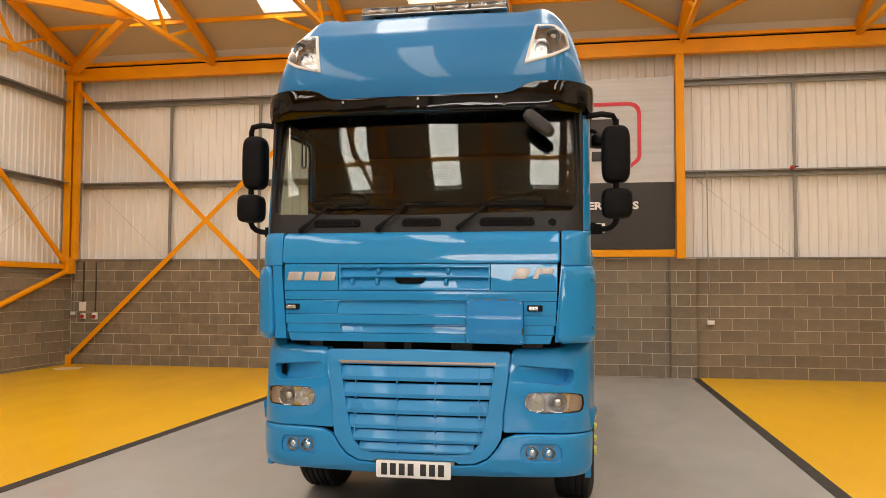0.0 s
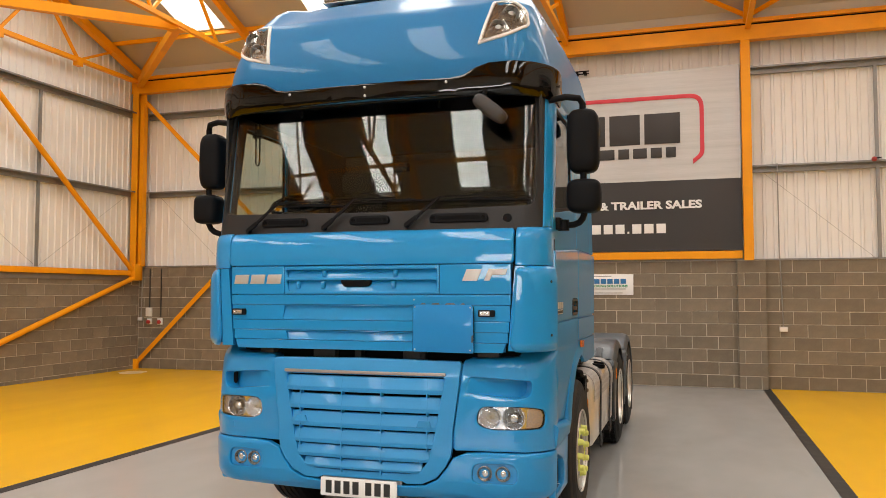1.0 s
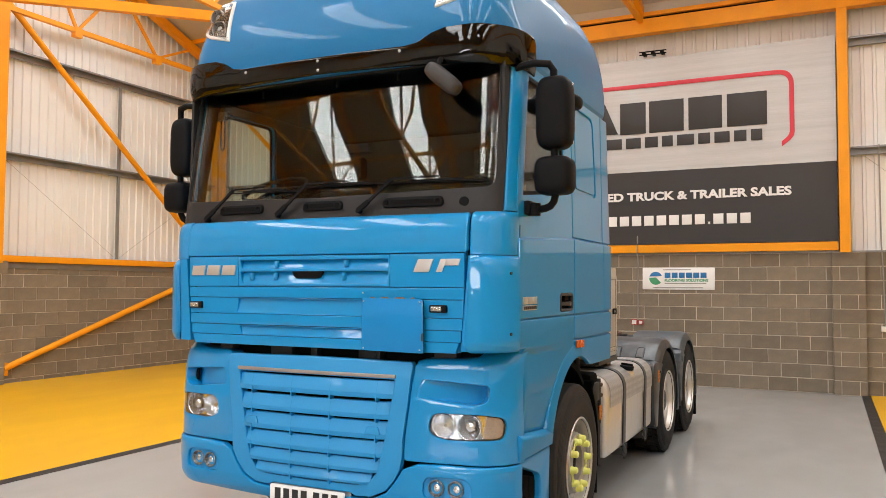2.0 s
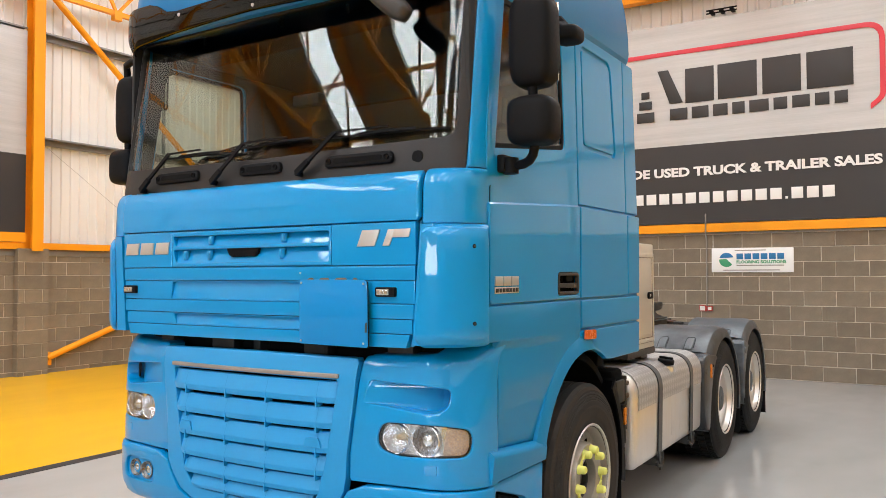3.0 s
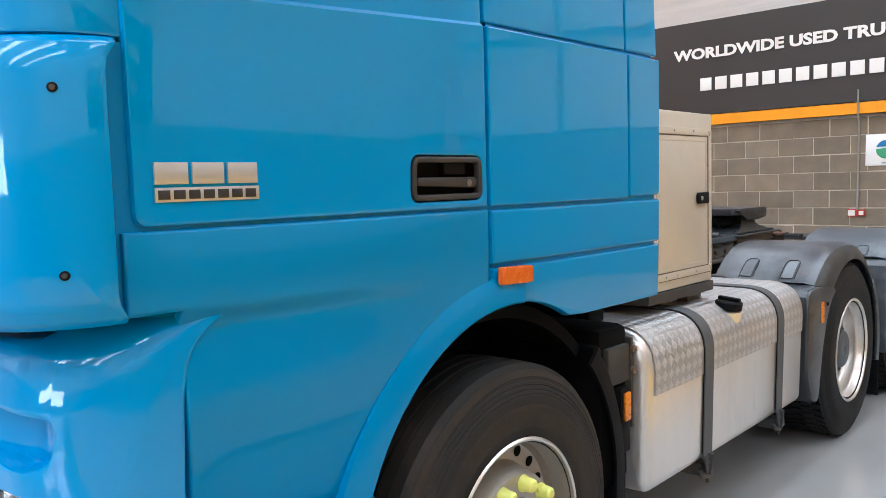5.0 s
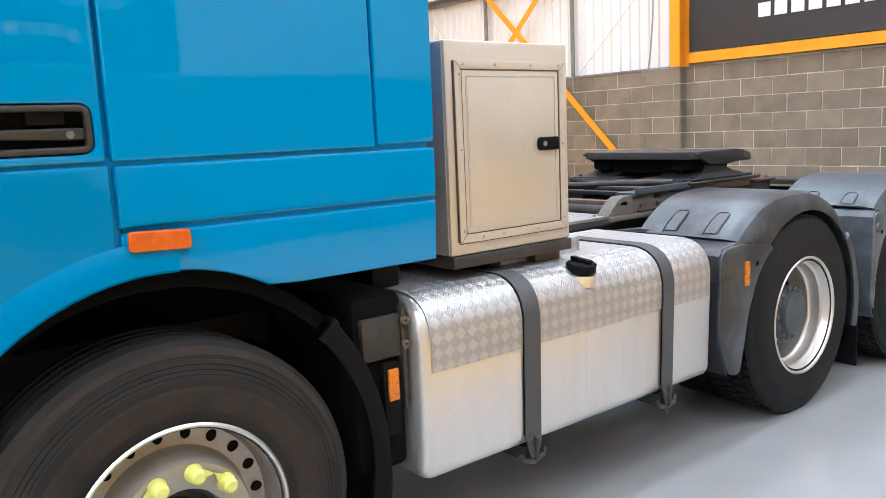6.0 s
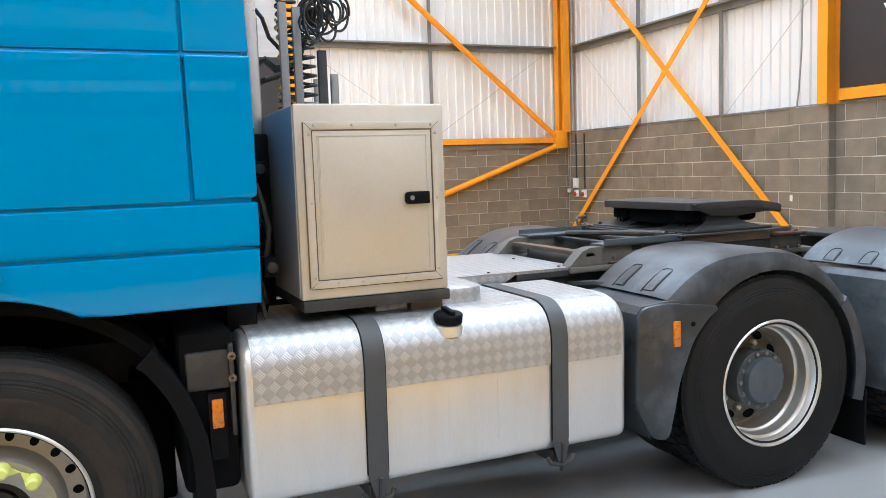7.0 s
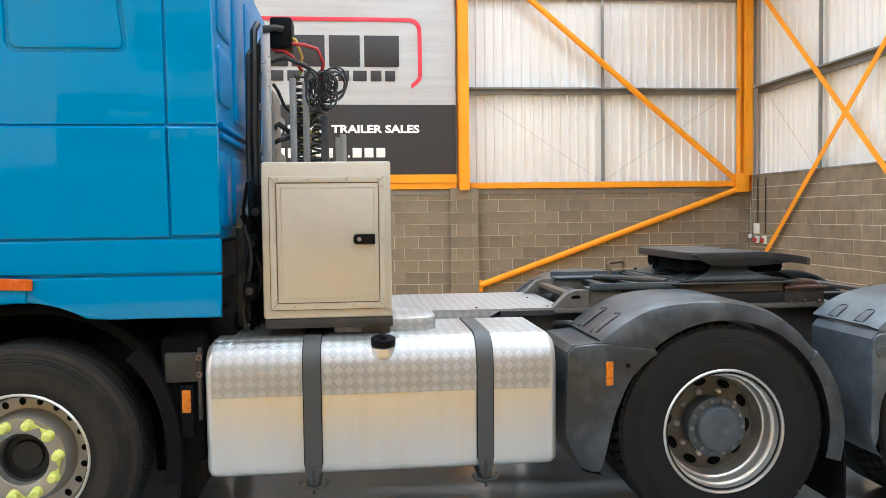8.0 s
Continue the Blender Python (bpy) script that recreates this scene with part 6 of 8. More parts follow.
# front-view mirror below the visor
t = bmesh.new()
bmesh.ops.create_uvsphere(t, u_segments=20, v_segments=12, radius=1)
rot = Matrix.Rotation(radians(40), 4, "Y")
for v in t.verts:
    q = v.co
    p = Vector((math.copysign(abs(q.x) ** 0.6, q.x) * 0.125, math.copysign(abs(q.y) ** 0.7, q.y) * 0.055, math.copysign(abs(q.z) ** 0.6, q.z) * 0.048))
    v.co = rot @ p + Vector((0.845, 5.315, 2.835))
fm = part("front_mirror", t, MIRROR_GREY, truck, "kerb mirror under the visor, greyed for reflected light")
part("front_mirror_arm", tube(bmesh.new(), [(0.80, 5.33, 2.88), (0.80, 5.36, 2.95), (0.80, 5.42, 3.0)], 0.016, 8), BLACK, fm)

# kerb mirror over the passenger door
t = bmesh.new()
bmesh.ops.create_uvsphere(t, u_segments=20, v_segments=12, radius=1)
for v in t.verts:
    q = v.co
    v.co = Vector((1.275 + math.copysign(abs(q.x) ** 0.6, q.x) * 0.07, 6.275 + math.copysign(abs(q.y) ** 0.6, q.y) * 0.085, 2.865 + math.copysign(abs(q.z) ** 0.6, q.z) * 0.045 + (0.02 if q.x < 0 and q.z > 0 else 0)))
km = part("kerb_mirror", t, BLACK, truck, "dark kerb mirror over the passenger door")
part("kerb_mirror_arm", tube(bmesh.new(), [(1.16, 6.27, 2.965), (1.23, 6.27, 2.955), (1.27, 6.27, 2.905)], 0.018, 8), BLACK, km)
# ---- running gear, chassis and equipment ----
def metric_uv(ob):
    """UVs in metres, laid flat on the face's main direction."""
    me = ob.data
    uv = me.uv_layers.new(name="metres")
    for p in me.polygons:
        for li in p.loop_indices:
            co = me.vertices[me.loops[li].vertex_index].co
            n = p.normal
            uv.data[li].uv = (co.y, co.x) if abs(n.z) > 0.75 else (co.y, co.z) if abs(n.x) > abs(n.y) else (co.x, co.z)
    return ob


TYRE_R, RIM_R = 0.525, 0.300


def wheel(name, y, sg, front_axle, label):
    c = (sg * 1.205, y, TYRE_R - 0.004)
    # sidewall and tread band; offsets run inwards from the outer face
    prof = [(-0.010, RIM_R - 0.014), (-0.002, RIM_R + 0.012), (0.004, 0.36), (0.008, 0.405), (0.004, 0.43), (0.002, 0.432), (0.003, 0.436), (0.001, 0.444), (-0.002, 0.446), (0.000, 0.449), (-0.002, 0.458), (-0.005, 0.460), (-0.003, 0.463), (-0.006, 0.472), (-0.009, 0.474), (-0.010, 0.480), (-0.022, 0.508), (-0.040, TYRE_R - 0.003)]
    if front_axle:
        for k in range(4):
            x = -0.085 - 0.045 * k
            prof += [(x + 0.006, TYRE_R), (x + 0.004, TYRE_R - 0.014), (x - 0.004, TYRE_R - 0.014), (x - 0.006, TYRE_R)]
    else:
        prof += [(-0.05, TYRE_R - 0.016), (-0.25, TYRE_R - 0.016)]
    prof += [(-0.265, TYRE_R - 0.003), (-0.29, 0.50), (-0.305, 0.43), (-0.30, 0.36), (-0.285, RIM_R - 0.006)]
    w = part(name, spin(bmesh.new(), prof, c, "x", 72, sg), WORN_RUBBER if front_axle else RUBBER, truck, label, angle=28)
    if front_axle:
        for r0, r1 in ((0.328, 0.408), (0.482, 0.506)):
            at = lambda r: lerp(r, *[(q, x) for x, q in prof[:18]])
            band = [(at(r) + (0.0022 if 0 < k < 8 else -0.001), r) for k, r in [(k, r0 + (r1 - r0) * k / 8) for k in range(9)]]
            part("sidewall_band", spin(bmesh.new(), band, c, "x", 72, sg), DUSTY_RUBBER, w, "brown dusty band of the sidewall", angle=28)
    if not front_axle:
        bm = bmesh.new()
        rnd = random.Random(3)
        for k in range(60):
            for row, (x0, x1) in enumerate(((-0.085, -0.034), (-0.145, -0.093), (-0.205, -0.153), (-0.285, -0.213))):
                a = 2 * math.pi * (k + 0.5 * (row % 2)) / 60
                t = bmesh.new()
                box(t, min(sg * x0, sg * x1), max(sg * x0, sg * x1), -0.021, 0.021, TYRE_R - 0.03, TYRE_R + 0.001)
                if row in (0, 3):
                    for v in t.verts:
                        outer = x0 if row == 0 else x1
                        if abs(v.co.x - sg * outer) < 1e-4:
                            v.co.z -= 0.014
                            v.co.y *= 0.8
                t.transform(Matrix.Translation(Vector(c)) @ Matrix.Rotation(a, 4, "X"))
                merge(bm, t)
        tr = part("tread", bm, RUBBER, w)
        tr["kind"] = "stuff"
    if front_axle:
        rp = [(0.0, 0.312), (0.006, 0.306), (0.002, 0.299), (-0.014, 0.296), (-0.075, 0.290), (-0.098, 0.279), (-0.104, 0.262), (-0.102, 0.222), (-0.088, 0.212), (-0.030, 0.204), (-0.012, 0.196), (-0.010, 0.130), (-0.016, 0.122), (-0.06, 0.118)]
    else:
        rp = [(0.0, 0.312), (0.006, 0.306), (0.002, 0.299), (-0.012, 0.295), (-0.020, 0.289), (-0.048, 0.287), (-0.056, 0.281), (-0.060, 0.272), (-0.105, 0.268), (-0.114, 0.262), (-0.118, 0.255), (-0.165, 0.252), (-0.195, 0.249), (-0.205, 0.245)]
    if not front_axle:
        inner = [(-0.335, RIM_R - 0.01), (-0.330, 0.36), (-0.325, 0.43), (-0.335, 0.49), (-0.36, TYRE_R - 0.003), (-0.58, TYRE_R - 0.003), (-0.605, 0.49), (-0.615, 0.43), (-0.61, 0.36), (-0.60, RIM_R - 0.01)]
        part("inner_tyre", spin(bmesh.new(), inner, c, "x", 48, sg), RUBBER, w)
        part("brake_drum", spin(bmesh.new(), [(-0.23, 0.20), (-0.24, 0.24), (-0.50, 0.24), (-0.51, 0.0005)], c, "x", 32, sg), DARK, w)
    if front_axle:
        rp = [(a, r * 0.977) for a, r in rp]
        part("wheel_disc", spin(bmesh.new(), rp[4:], c, "x", 64, sg), WHEEL_DISC, w, "worn grey steel wheel disc", angle=40)
        rp = rp[:5]
    rim = part("rim", spin(bmesh.new(), rp, c, "x", 64, sg), WHEEL, w, "worn silver steel rim", angle=40)
    if not front_axle:
        part("wheel_disc", spin(bmesh.new(), [(-0.204, 0.246), (-0.212, 0.235), (-0.205, 0.18), (-0.195, 0.165), (-0.195, 0.14)], c, "x", 48, sg), DISC, w, "dirty steel wheel disc, also darkened for its deep dish")
    n = 20 if front_axle else 10
    for k in range(n):
        a = 2 * math.pi * (k + 0.3) / n
        r, x, ry, rz = (0.250, -0.1025, 0.0145, 0.018) if front_axle else (0.211, -0.206, 0.036, 0.021)
        o = Vector(c) + Vector((sg * x, 0, 0))
        ring = []
        for q in range(12):
            b = 2 * math.pi * q / 12
            p = Vector((0, math.cos(b) * ry, r + math.sin(b) * rz))
            ring.append(o + Matrix.Rotation(a, 3, "X") @ p)
        bm = bmesh.new()
        hi = [p + Vector((sg * 0.003, 0, 0)) for p in ring]
        lo = [p - Vector((sg * 0.02, 0, 0)) for p in ring]
        loft(bm, [lo, hi])
        # near-black plug in place of the hole's shade
        part("vent_hole", bm, DARK, rim)
    if front_axle:
        part("hub", spin(bmesh.new(), [(-0.07, 0.119), (-0.060, 0.116), (-0.062, 0.104), (-0.095, 0.098), (-0.092, 0.074), (-0.078, 0.066), (-0.074, 0.0005)], c, "x", 40, sg), PLATE_BLACK, w, "dark grey wheel hub")
        for k in range(10):
            a = 2 * math.pi * (k + 0.15) / 10
            o = Vector(c) + Vector((-sg * 0.012, math.cos(a) * 0.1625, math.sin(a) * 0.1625))
            nut = part("nut_cap", spin(bmesh.new(), [(0.0, 0.027), (0.006, 0.026), (0.010, 0.023), (0.038, 0.021), (0.045, 0.014), (0.046, 0.0005)], o, "x", 16, sg), NUT_CAP, w, "yellow wheel nut pointer")
            s = 1 if k % 2 else -1
            d = Vector((0, -math.sin(a), math.cos(a))) * s
            e = Vector((0, math.cos(a), math.sin(a)))
            bm = bmesh.new()
            base = [o + d * 0.010 + e * 0.018, o + d * 0.052, o + d * 0.010 - e * 0.018]
            loft(bm, [[p + Vector((sg * 0.004, 0, 0)) for p in base], [p + Vector((sg * 0.014, 0, 0)) for p in base]])
            part("pointer", bm, NUT_CAP, nut)
    else:
        part("hub", spin(bmesh.new(), [(-0.20, 0.138), (-0.115, 0.134), (-0.112, 0.150), (-0.085, 0.150), (-0.081, 0.146), (-0.080, 0.116), (-0.050, 0.110), (-0.043, 0.100), (-0.041, 0.024), (-0.045, 0.016), (-0.047, 0.0005)], c, "x", 40, sg), HUB, w, "grey drive axle hub")
        for k in range(14):
            a = 2 * math.pi * k / 14
            o = Vector(c) + Vector((-sg * 0.086, math.cos(a) * 0.132, math.sin(a) * 0.132))
            part("hub_bolt", spin(bmesh.new(), [(0, 0.013), (0.014, 0.012), (0.017, 0.006), (0.017, 0.0005)], o, "x", 6, sg), HUB_BOLT, w)
        for k in range(10):
            a = 2 * math.pi * k / 10
            o = Vector(c) + Vector((-sg * 0.198, math.cos(a) * 0.1675, math.sin(a) * 0.1675))
            part("wheel_nut", spin(bmesh.new(), [(0, 0.017), (0.022, 0.016), (0.030, 0.008), (0.030, 0.0005)], o, "x", 6, sg), WHEEL, w)
    return w


AXLES = (6.70, 10.01, 11.36)
for sg in (1, -1):
    wheel("wheel", AXLES[0], sg, True, "front wheel with yellow nut pointers")
    wheel("wheel", AXLES[1], sg, False, "deep dished rear wheel")
    wheel("wheel", AXLES[2], sg, False, "deep dished rear wheel")


def arc_shell(yc, zc, table, x0, x1, lip, sg, round_=0.03):
    """A mudguard: a shell bent over a wheel, with a rounded shoulder and a lip on its outer side."""
    secs = []
    for a, r in table:
        c, s = math.cos(radians(a)), math.sin(radians(a))
        pr = [(x0, r), (x1 - round_ * 1.6, r), (x1 - round_ * 0.5, r - round_ * 0.35), (x1, r - round_ * 1.3), (x1, min(lip, r - 0.05)), (x1 - 0.012, min(lip, r - 0.05)), (x1 - 0.014, r - round_ * 1.6), (x1 - round_ * 1.6, r - 0.014), (x0, r - 0.014)]
        secs.append([(sg * x, yc + q * c, zc + q * s) for x, q in pr])
    return loft(bmesh.new(), secs)


def fine(table, step=4):
    out = []
    for (a, r), (b, q) in zip(table, table[1:]):
        m = max(1, round((b - a) / step))
        out += [(a + (b - a) * k / m, r + (q - r) * k / m) for k in range(m)]
    return out + [table[-1]]


for sg in (1, -1):
    for i, y in enumerate(AXLES[1:]):
        zc = 0.52
        guard = DUSTY_PLASTIC if i else GREY_PLASTIC
        crown = [(38, 0.630), (55, 0.637), (68, 0.644), (85, 0.650), (97, 0.659), (108, 0.684), (120.8, 0.726), (133, 0.756), (143, 0.780)]
        if i:
            crown = crown[:5] + [(108, 0.676), (120.8, 0.708), (130, 0.728), (138, 0.738)]
        up = part("mudguard", arc_shell(y, zc, fine(crown), 0.62, 1.205, 0.552, sg, 0.05), guard, truck, "grey plastic mudguard over the rear wheel")
        dy = y - 10.01
        edge = [(9.66, 0.985), (9.37, 0.978), (9.250, 0.966), (9.222, 0.935), (9.210, 0.52), (9.285, 0.365), (9.385, 0.335)]
        if i:
            edge = [(9.66, 0.995), (9.52, 1.002), (9.465, 0.990), (9.435, 0.955), (9.430, 0.50), (9.455, 0.40), (9.49, 0.36)]
        back = [(yy + 0.012, zz - 0.010) for yy, zz in edge]
        fm = part("mudguard_front", loft(bmesh.new(), [[(sg * x, yy + dy, zz) for yy, zz in edge + back[::-1]] for x in (0.66, 1.195)]), guard, up)
        side = [(9.207, 0.52), (9.285, 0.365), (9.385, 0.335), (9.415, 0.45), (9.455, 0.62), (9.530, 0.79), (9.620, 0.885), (9.675, 0.915), (9.660, 0.940), (9.50, 0.960), (9.370, 0.976), (9.252, 0.964), (9.222, 0.932)]
        if i:
            side = [(9.430, 0.46), (9.455, 0.40), (9.470, 0.46), (9.478, 0.62), (9.545, 0.79), (9.630, 0.885), (9.680, 0.915), (9.665, 0.940), (9.58, 0.965), (9.52, 0.985), (9.465, 0.985), (9.435, 0.955)]
            part("round_plug", spin(bmesh.new(), [(0.0, 0.030), (0.010, 0.028), (0.013, 0.0005)], (sg * 1.212, 9.475 + dy, 0.895), "x", 18, sg), HUB, up, "pale grey round plug")
        part("mudguard_side", panel(rpoly([(yy + dy, zz, 0.05) for yy, zz in side], 3), (), 0.02, 0.012, fn=lambda u, v, w: (sg * (1.212 + w), u, v)), guard, fm)
        part("mudguard_rear", arc_shell(y, zc, fine([(-16, 0.655), (0, 0.650), (15, 0.642), (37.5, 0.632)]), 0.66, 1.205, 0.552, sg, 0.03), guard, up)
        # moulded straps and rivets
        for x in (0.80, 1.03):
            arc = lambda a: lerp(a, *((108, 0.676), (120.8, 0.708), (130, 0.728), (138, 0.738), (150, 0.74)) if i else ((108, 0.684), (120.8, 0.726), (133, 0.756), (143, 0.780), (150, 0.78)))
            secs = [[(sg * (x + dx), y + (arc(a) + h) * math.cos(radians(a)), zc + (arc(a) + h) * math.sin(radians(a))) for dx, h in ((-0.036, -0.004), (-0.030, 0.005), (0.030, 0.005), (0.036, -0.004))] for a in range(131, 138 if i else 143, 2)]
            part("moulded_strap", loft(bmesh.new(), secs), guard, up)
            low = 137 if i else 142
            path = [(-0.040, a) for a in range(low, 132, -2)] + [(-0.034, 130.4), (-0.02, 129.4), (0.02, 129.4), (0.034, 130.4)] + [(0.040, a) for a in range(133, low + 1, 2)]
            # black cord in place of the shade in a groove
            part("strap_groove", tube(bmesh.new(), [(sg * (x + dx), y + (arc(a) + 0.001) * math.cos(radians(a)), zc + (arc(a) + 0.001) * math.sin(radians(a))) for dx, a in path], 0.0022, 6), BLACK, up)
        if i == 0:
            part("reflector", new_box(min(sg * 1.205, sg * 1.222), max(sg * 1.205, sg * 1.222), 9.408, 9.444, 0.772, 0.888, 0.004), REFLECT, up, "amber side reflector")
        o = (sg * 1.212, y - 0.49, 0.865)
        part("bolt_hole", spin(bmesh.new(), [(0.0, 0.012), (0.003, 0.011), (0.001, 0.0005)], o, "x", 12, sg), DARK, up)
        part("mud_flap", new_box(min(sg * 0.70, sg * 1.19), max(sg * 0.70, sg * 1.19), y + 0.635, y + 0.650, 0.10, 0.40, 0.004), BLACK, up, "black rubber mud flap")
    # arch liner behind the front wheel
    liner = part("arch_liner", arc_shell(6.70, 0.53, fine([(-14, 0.715), (0, 0.700), (20, 0.700), (42, 0.706)]), 0.70, 1.165, 0.632, sg, 0.012), BLACK, truck, "black wheel arch liner")
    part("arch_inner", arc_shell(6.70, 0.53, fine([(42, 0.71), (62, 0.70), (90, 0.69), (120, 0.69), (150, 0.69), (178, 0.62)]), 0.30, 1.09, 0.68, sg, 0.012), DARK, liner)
    part("liner_joint", arc_shell(6.70, 0.53, fine([(41, 0.711), (43, 0.711)]), 0.70, 1.170, 0.628, sg, 0.012), BLACK, liner)
    # flap widened inwards to hide the bright floor behind the wheel
    part("front_mud_flap", new_box(min(sg * 0.40, sg * 1.14), max(sg * 0.40, sg * 1.14), 7.372, 7.386, 0.16, 0.46, 0.004), BLACK, liner)

# fuel tank
T0, T1, TZ0, TZ1, TX0, TX1 = 7.512, 9.176, 0.387, 1.022, 0.50, 1.205
tank_sec = rpoly([(TX0, TZ0, 0.08), (TX1 - 0.015, TZ0, 0.06), (TX1, TZ1, 0.17), (TX0, TZ1, 0.12)], 8)
secs = []
for y, k in ((T0, 0.05), (T0 + 0.006, 0.025), (T0 + 0.02, 0.008), (T0 + 0.04, 0.0), (T1 - 0.04, 0.0), (T1 - 0.02, 0.008), (T1 - 0.006, 0.025), (T1, 0.05)):
    secs.append([(x, y, z) for x, z in (offset2(tank_sec, k) if k else tank_sec)])
tank = part("fuel_tank", loft(bmesh.new(), secs), TANK, truck, "polished aluminium fuel tank", angle=40)


def tank_wrap(y0, y1, zlow, out, thick, name, m, label="", xin=TX0 + 0.1):
    """A band laid over the tank's top and outer side down to zlow."""
    r, low, top = 0.17, Vector((TX1 - 0.015, TZ0)), Vector((TX1, TZ1))
    up = (top - low).normalized()
    a, c = top - up * r, top + Vector((-r, 0))
    path = [low + up * (zlow - TZ0), low + up * (zlow - TZ0 + a.y - zlow) * 0.5 + up * (zlow - TZ0) * 0.5]
    path += [a * (1 - t) ** 2 + top * 2 * t * (1 - t) + c * t * t for t in [k / 10 for k in range(11)]]
    path.append(Vector((xin, TZ1)))
    loop = []
    for off in (out, out - thick):
        row = []
        for i, p in enumerate(path):
            d = (path[min(i + 1, len(path) - 1)] - path[max(i - 1, 0)]).normalized()
            row.append(p + Vector((d.y, -d.x)) * off)
        loop.append(row)
    sec = loop[0] + loop[1][::-1]
    return part(name, loft(bmesh.new(), [[(p.x, y, p.y) for p in sec] for y in (y0, y1)]), m, tank, label)


metric_uv(tank_wrap(T0 + 0.035, T1 - 0.04, 0.772, 0.005, 0.004, "tread_cover", CHEQUER, "aluminium chequer plate cover", xin=TX0 + 0.04))
for y0, y1 in ((7.965, 8.045), (8.783, 8.858)):
    st = tank_wrap(y0, y1, TZ0 + 0.03, 0.012, 0.008, "tank_strap", STRAP, "dark grey tank strap", xin=TX0 + 0.04)
    tank_wrap(y0 - 0.004, y1 + 0.004, TZ0 + 0.05, 0.0075, 0.004, "strap_rubber", BLACK, "black rubber strip under the strap", xin=TX0 + 0.04)
    ym = (y0 + y1) / 2
    tip = loft(bmesh.new(), [[(TX1 + 0.004 - q, y, z) for y, z in ((y0, TZ0 + 0.035), (y1, TZ0 + 0.035), (ym + 0.016, TZ0 - 0.040), (ym - 0.016, TZ0 - 0.040))] for q in (0.0, 0.008)])
    part("strap_tip", tip, STRAP, st)
    part("strap_bolt", spin(bmesh.new(), [(0, 0.007), (0.004, 0.006), (0.005, 0.0005)], (TX1 + 0.004, ym, TZ0 + 0.005), "x", 8), GREASY, st)
    bm = bmesh.new()
    bar(bm, (TX1 + 0.004, ym, TZ0 + 0.04), (TX1 - 0.005, ym, TZ0 - 0.045), 0.008, 0.035, (1, 0, 0))
    tube(bm, [(TX1 - 0.01, ym - 0.062, TZ0 - 0.02), (TX1 - 0.004, ym - 0.05, TZ0 - 0.045), (TX1 - 0.002, ym, TZ0 - 0.058), (TX1 - 0.004, ym + 0.05, TZ0 - 0.045), (TX1 - 0.01, ym + 0.062, TZ0 - 0.02)], 0.010, 8)
    tube(bm, [(TX1 - 0.005, ym, TZ0 - 0.02), (TX1 - 0.005, ym, TZ0 - 0.085)], 0.007, 6)
    part("strap_hook", bm, STEEL, st, "dusty steel strap hook")
    part("strap_arm", new_box(0.42, TX1 - 0.02, ym - 0.03, ym + 0.03, TZ0 - 0.055, TZ0 - 0.002), STEEL, st)
# filler neck and cap
tilt = Matrix.Translation((1.146, 8.340, 0.972)) @ Matrix.Rotation(radians(6), 4, "Y")
bm = spin(bmesh.new(), [(-0.03, 0.062), (0.012, 0.060), (0.014, 0.05), (0.02, 0.0005)], (0, 0, 0), "z", 28)
bm.transform(tilt)
neck = part("filler_neck", bm, TANK, tank)
bm = spin(bmesh.new(), [(0.016, 0.040), (0.020, 0.058), (0.050, 0.060), (0.056, 0.054), (0.060, 0.0005)], (0, 0, 0), "z", 24)
box(bm, -0.05, 0.05, -0.012, 0.012, 0.058, 0.074, 0.005)
bm.transform(tilt)
part("filler_cap", bm, BLACK, neck, "black fuel cap")
for y in (8.31, 8.53):
    part("weld_line", bar(bmesh.new(), (1.1924, y, 0.49), (1.1986, y, 0.768), 0.0025, 0.0022, (1, 0, 0)), TANK, tank)

# step box and reflector between wheel and tank
bm = bmesh.new()
box(bm, 0.98, 1.14, 7.325, 7.475, 0.838, 0.978, 0.008)
box(bm, 1.02, 1.145, 7.475, 7.492, 0.66, 1.00, 0.004)
vb = part("valve_box", bm, DUSTY, truck, "dusty dark metal valve box")
for z in (0.875, 0.955):
    part("bolt", spin(bmesh.new(), [(0, 0.016), (0.012, 0.015), (0.014, 0.008), (0.004, 0.0005)], (1.145, 7.484, z), "x", 10), GREASY, vb)
rb = part("reflector_bracket", new_box(1.02, 1.150, 7.393, 7.455, 0.58, 0.825, 0.005), BLACK, truck, "black plastic reflector bracket")
part("reflector", new_box(1.150, 1.162, 7.404, 7.444, 0.700, 0.806, 0.004), REFLECT, rb, "amber side reflector")

# chassis
for sg in (1, -1):
    bm = bmesh.new()
    box(bm, sg * 0.39 - 0.004, sg * 0.39 + 0.004, 5.75, 12.35, 0.74, 1.02)
    box(bm, min(sg * 0.39, sg * 0.31), max(sg * 0.39, sg * 0.31), 5.75, 12.35, 1.021, 1.030)
    box(bm, min(sg * 0.39, sg * 0.31), max(sg * 0.39, sg * 0.31), 5.75, 12.35, 0.73, 0.739)
    rail = part("chassis_rail", bm, STEEL, truck, "dark painted chassis rail")
    for k in range(26):
        o = (sg * 0.394, 8.1 + k * 0.16, 0.80 + 0.09 * (k % 2) + 0.06 * (k % 3))
        part("rivet", spin(bmesh.new(), [(0, 0.014), (0.010, 0.012), (0.012, 0.0005)], o, "x", 8, sg), STEEL, rail)
for y in (5.9, 7.7, 9.2, 10.7, 12.3):
    part("cross_member", new_box(-0.38, 0.38, y - 0.05, y + 0.05, 0.76, 0.98), STEEL, truck)
for y in AXLES:
    ax = part("axle", tube(bmesh.new(), [(-1.05, y, 0.52), (1.05, y, 0.52)], 0.075, 14), STEEL, truck, "dark steel axle")
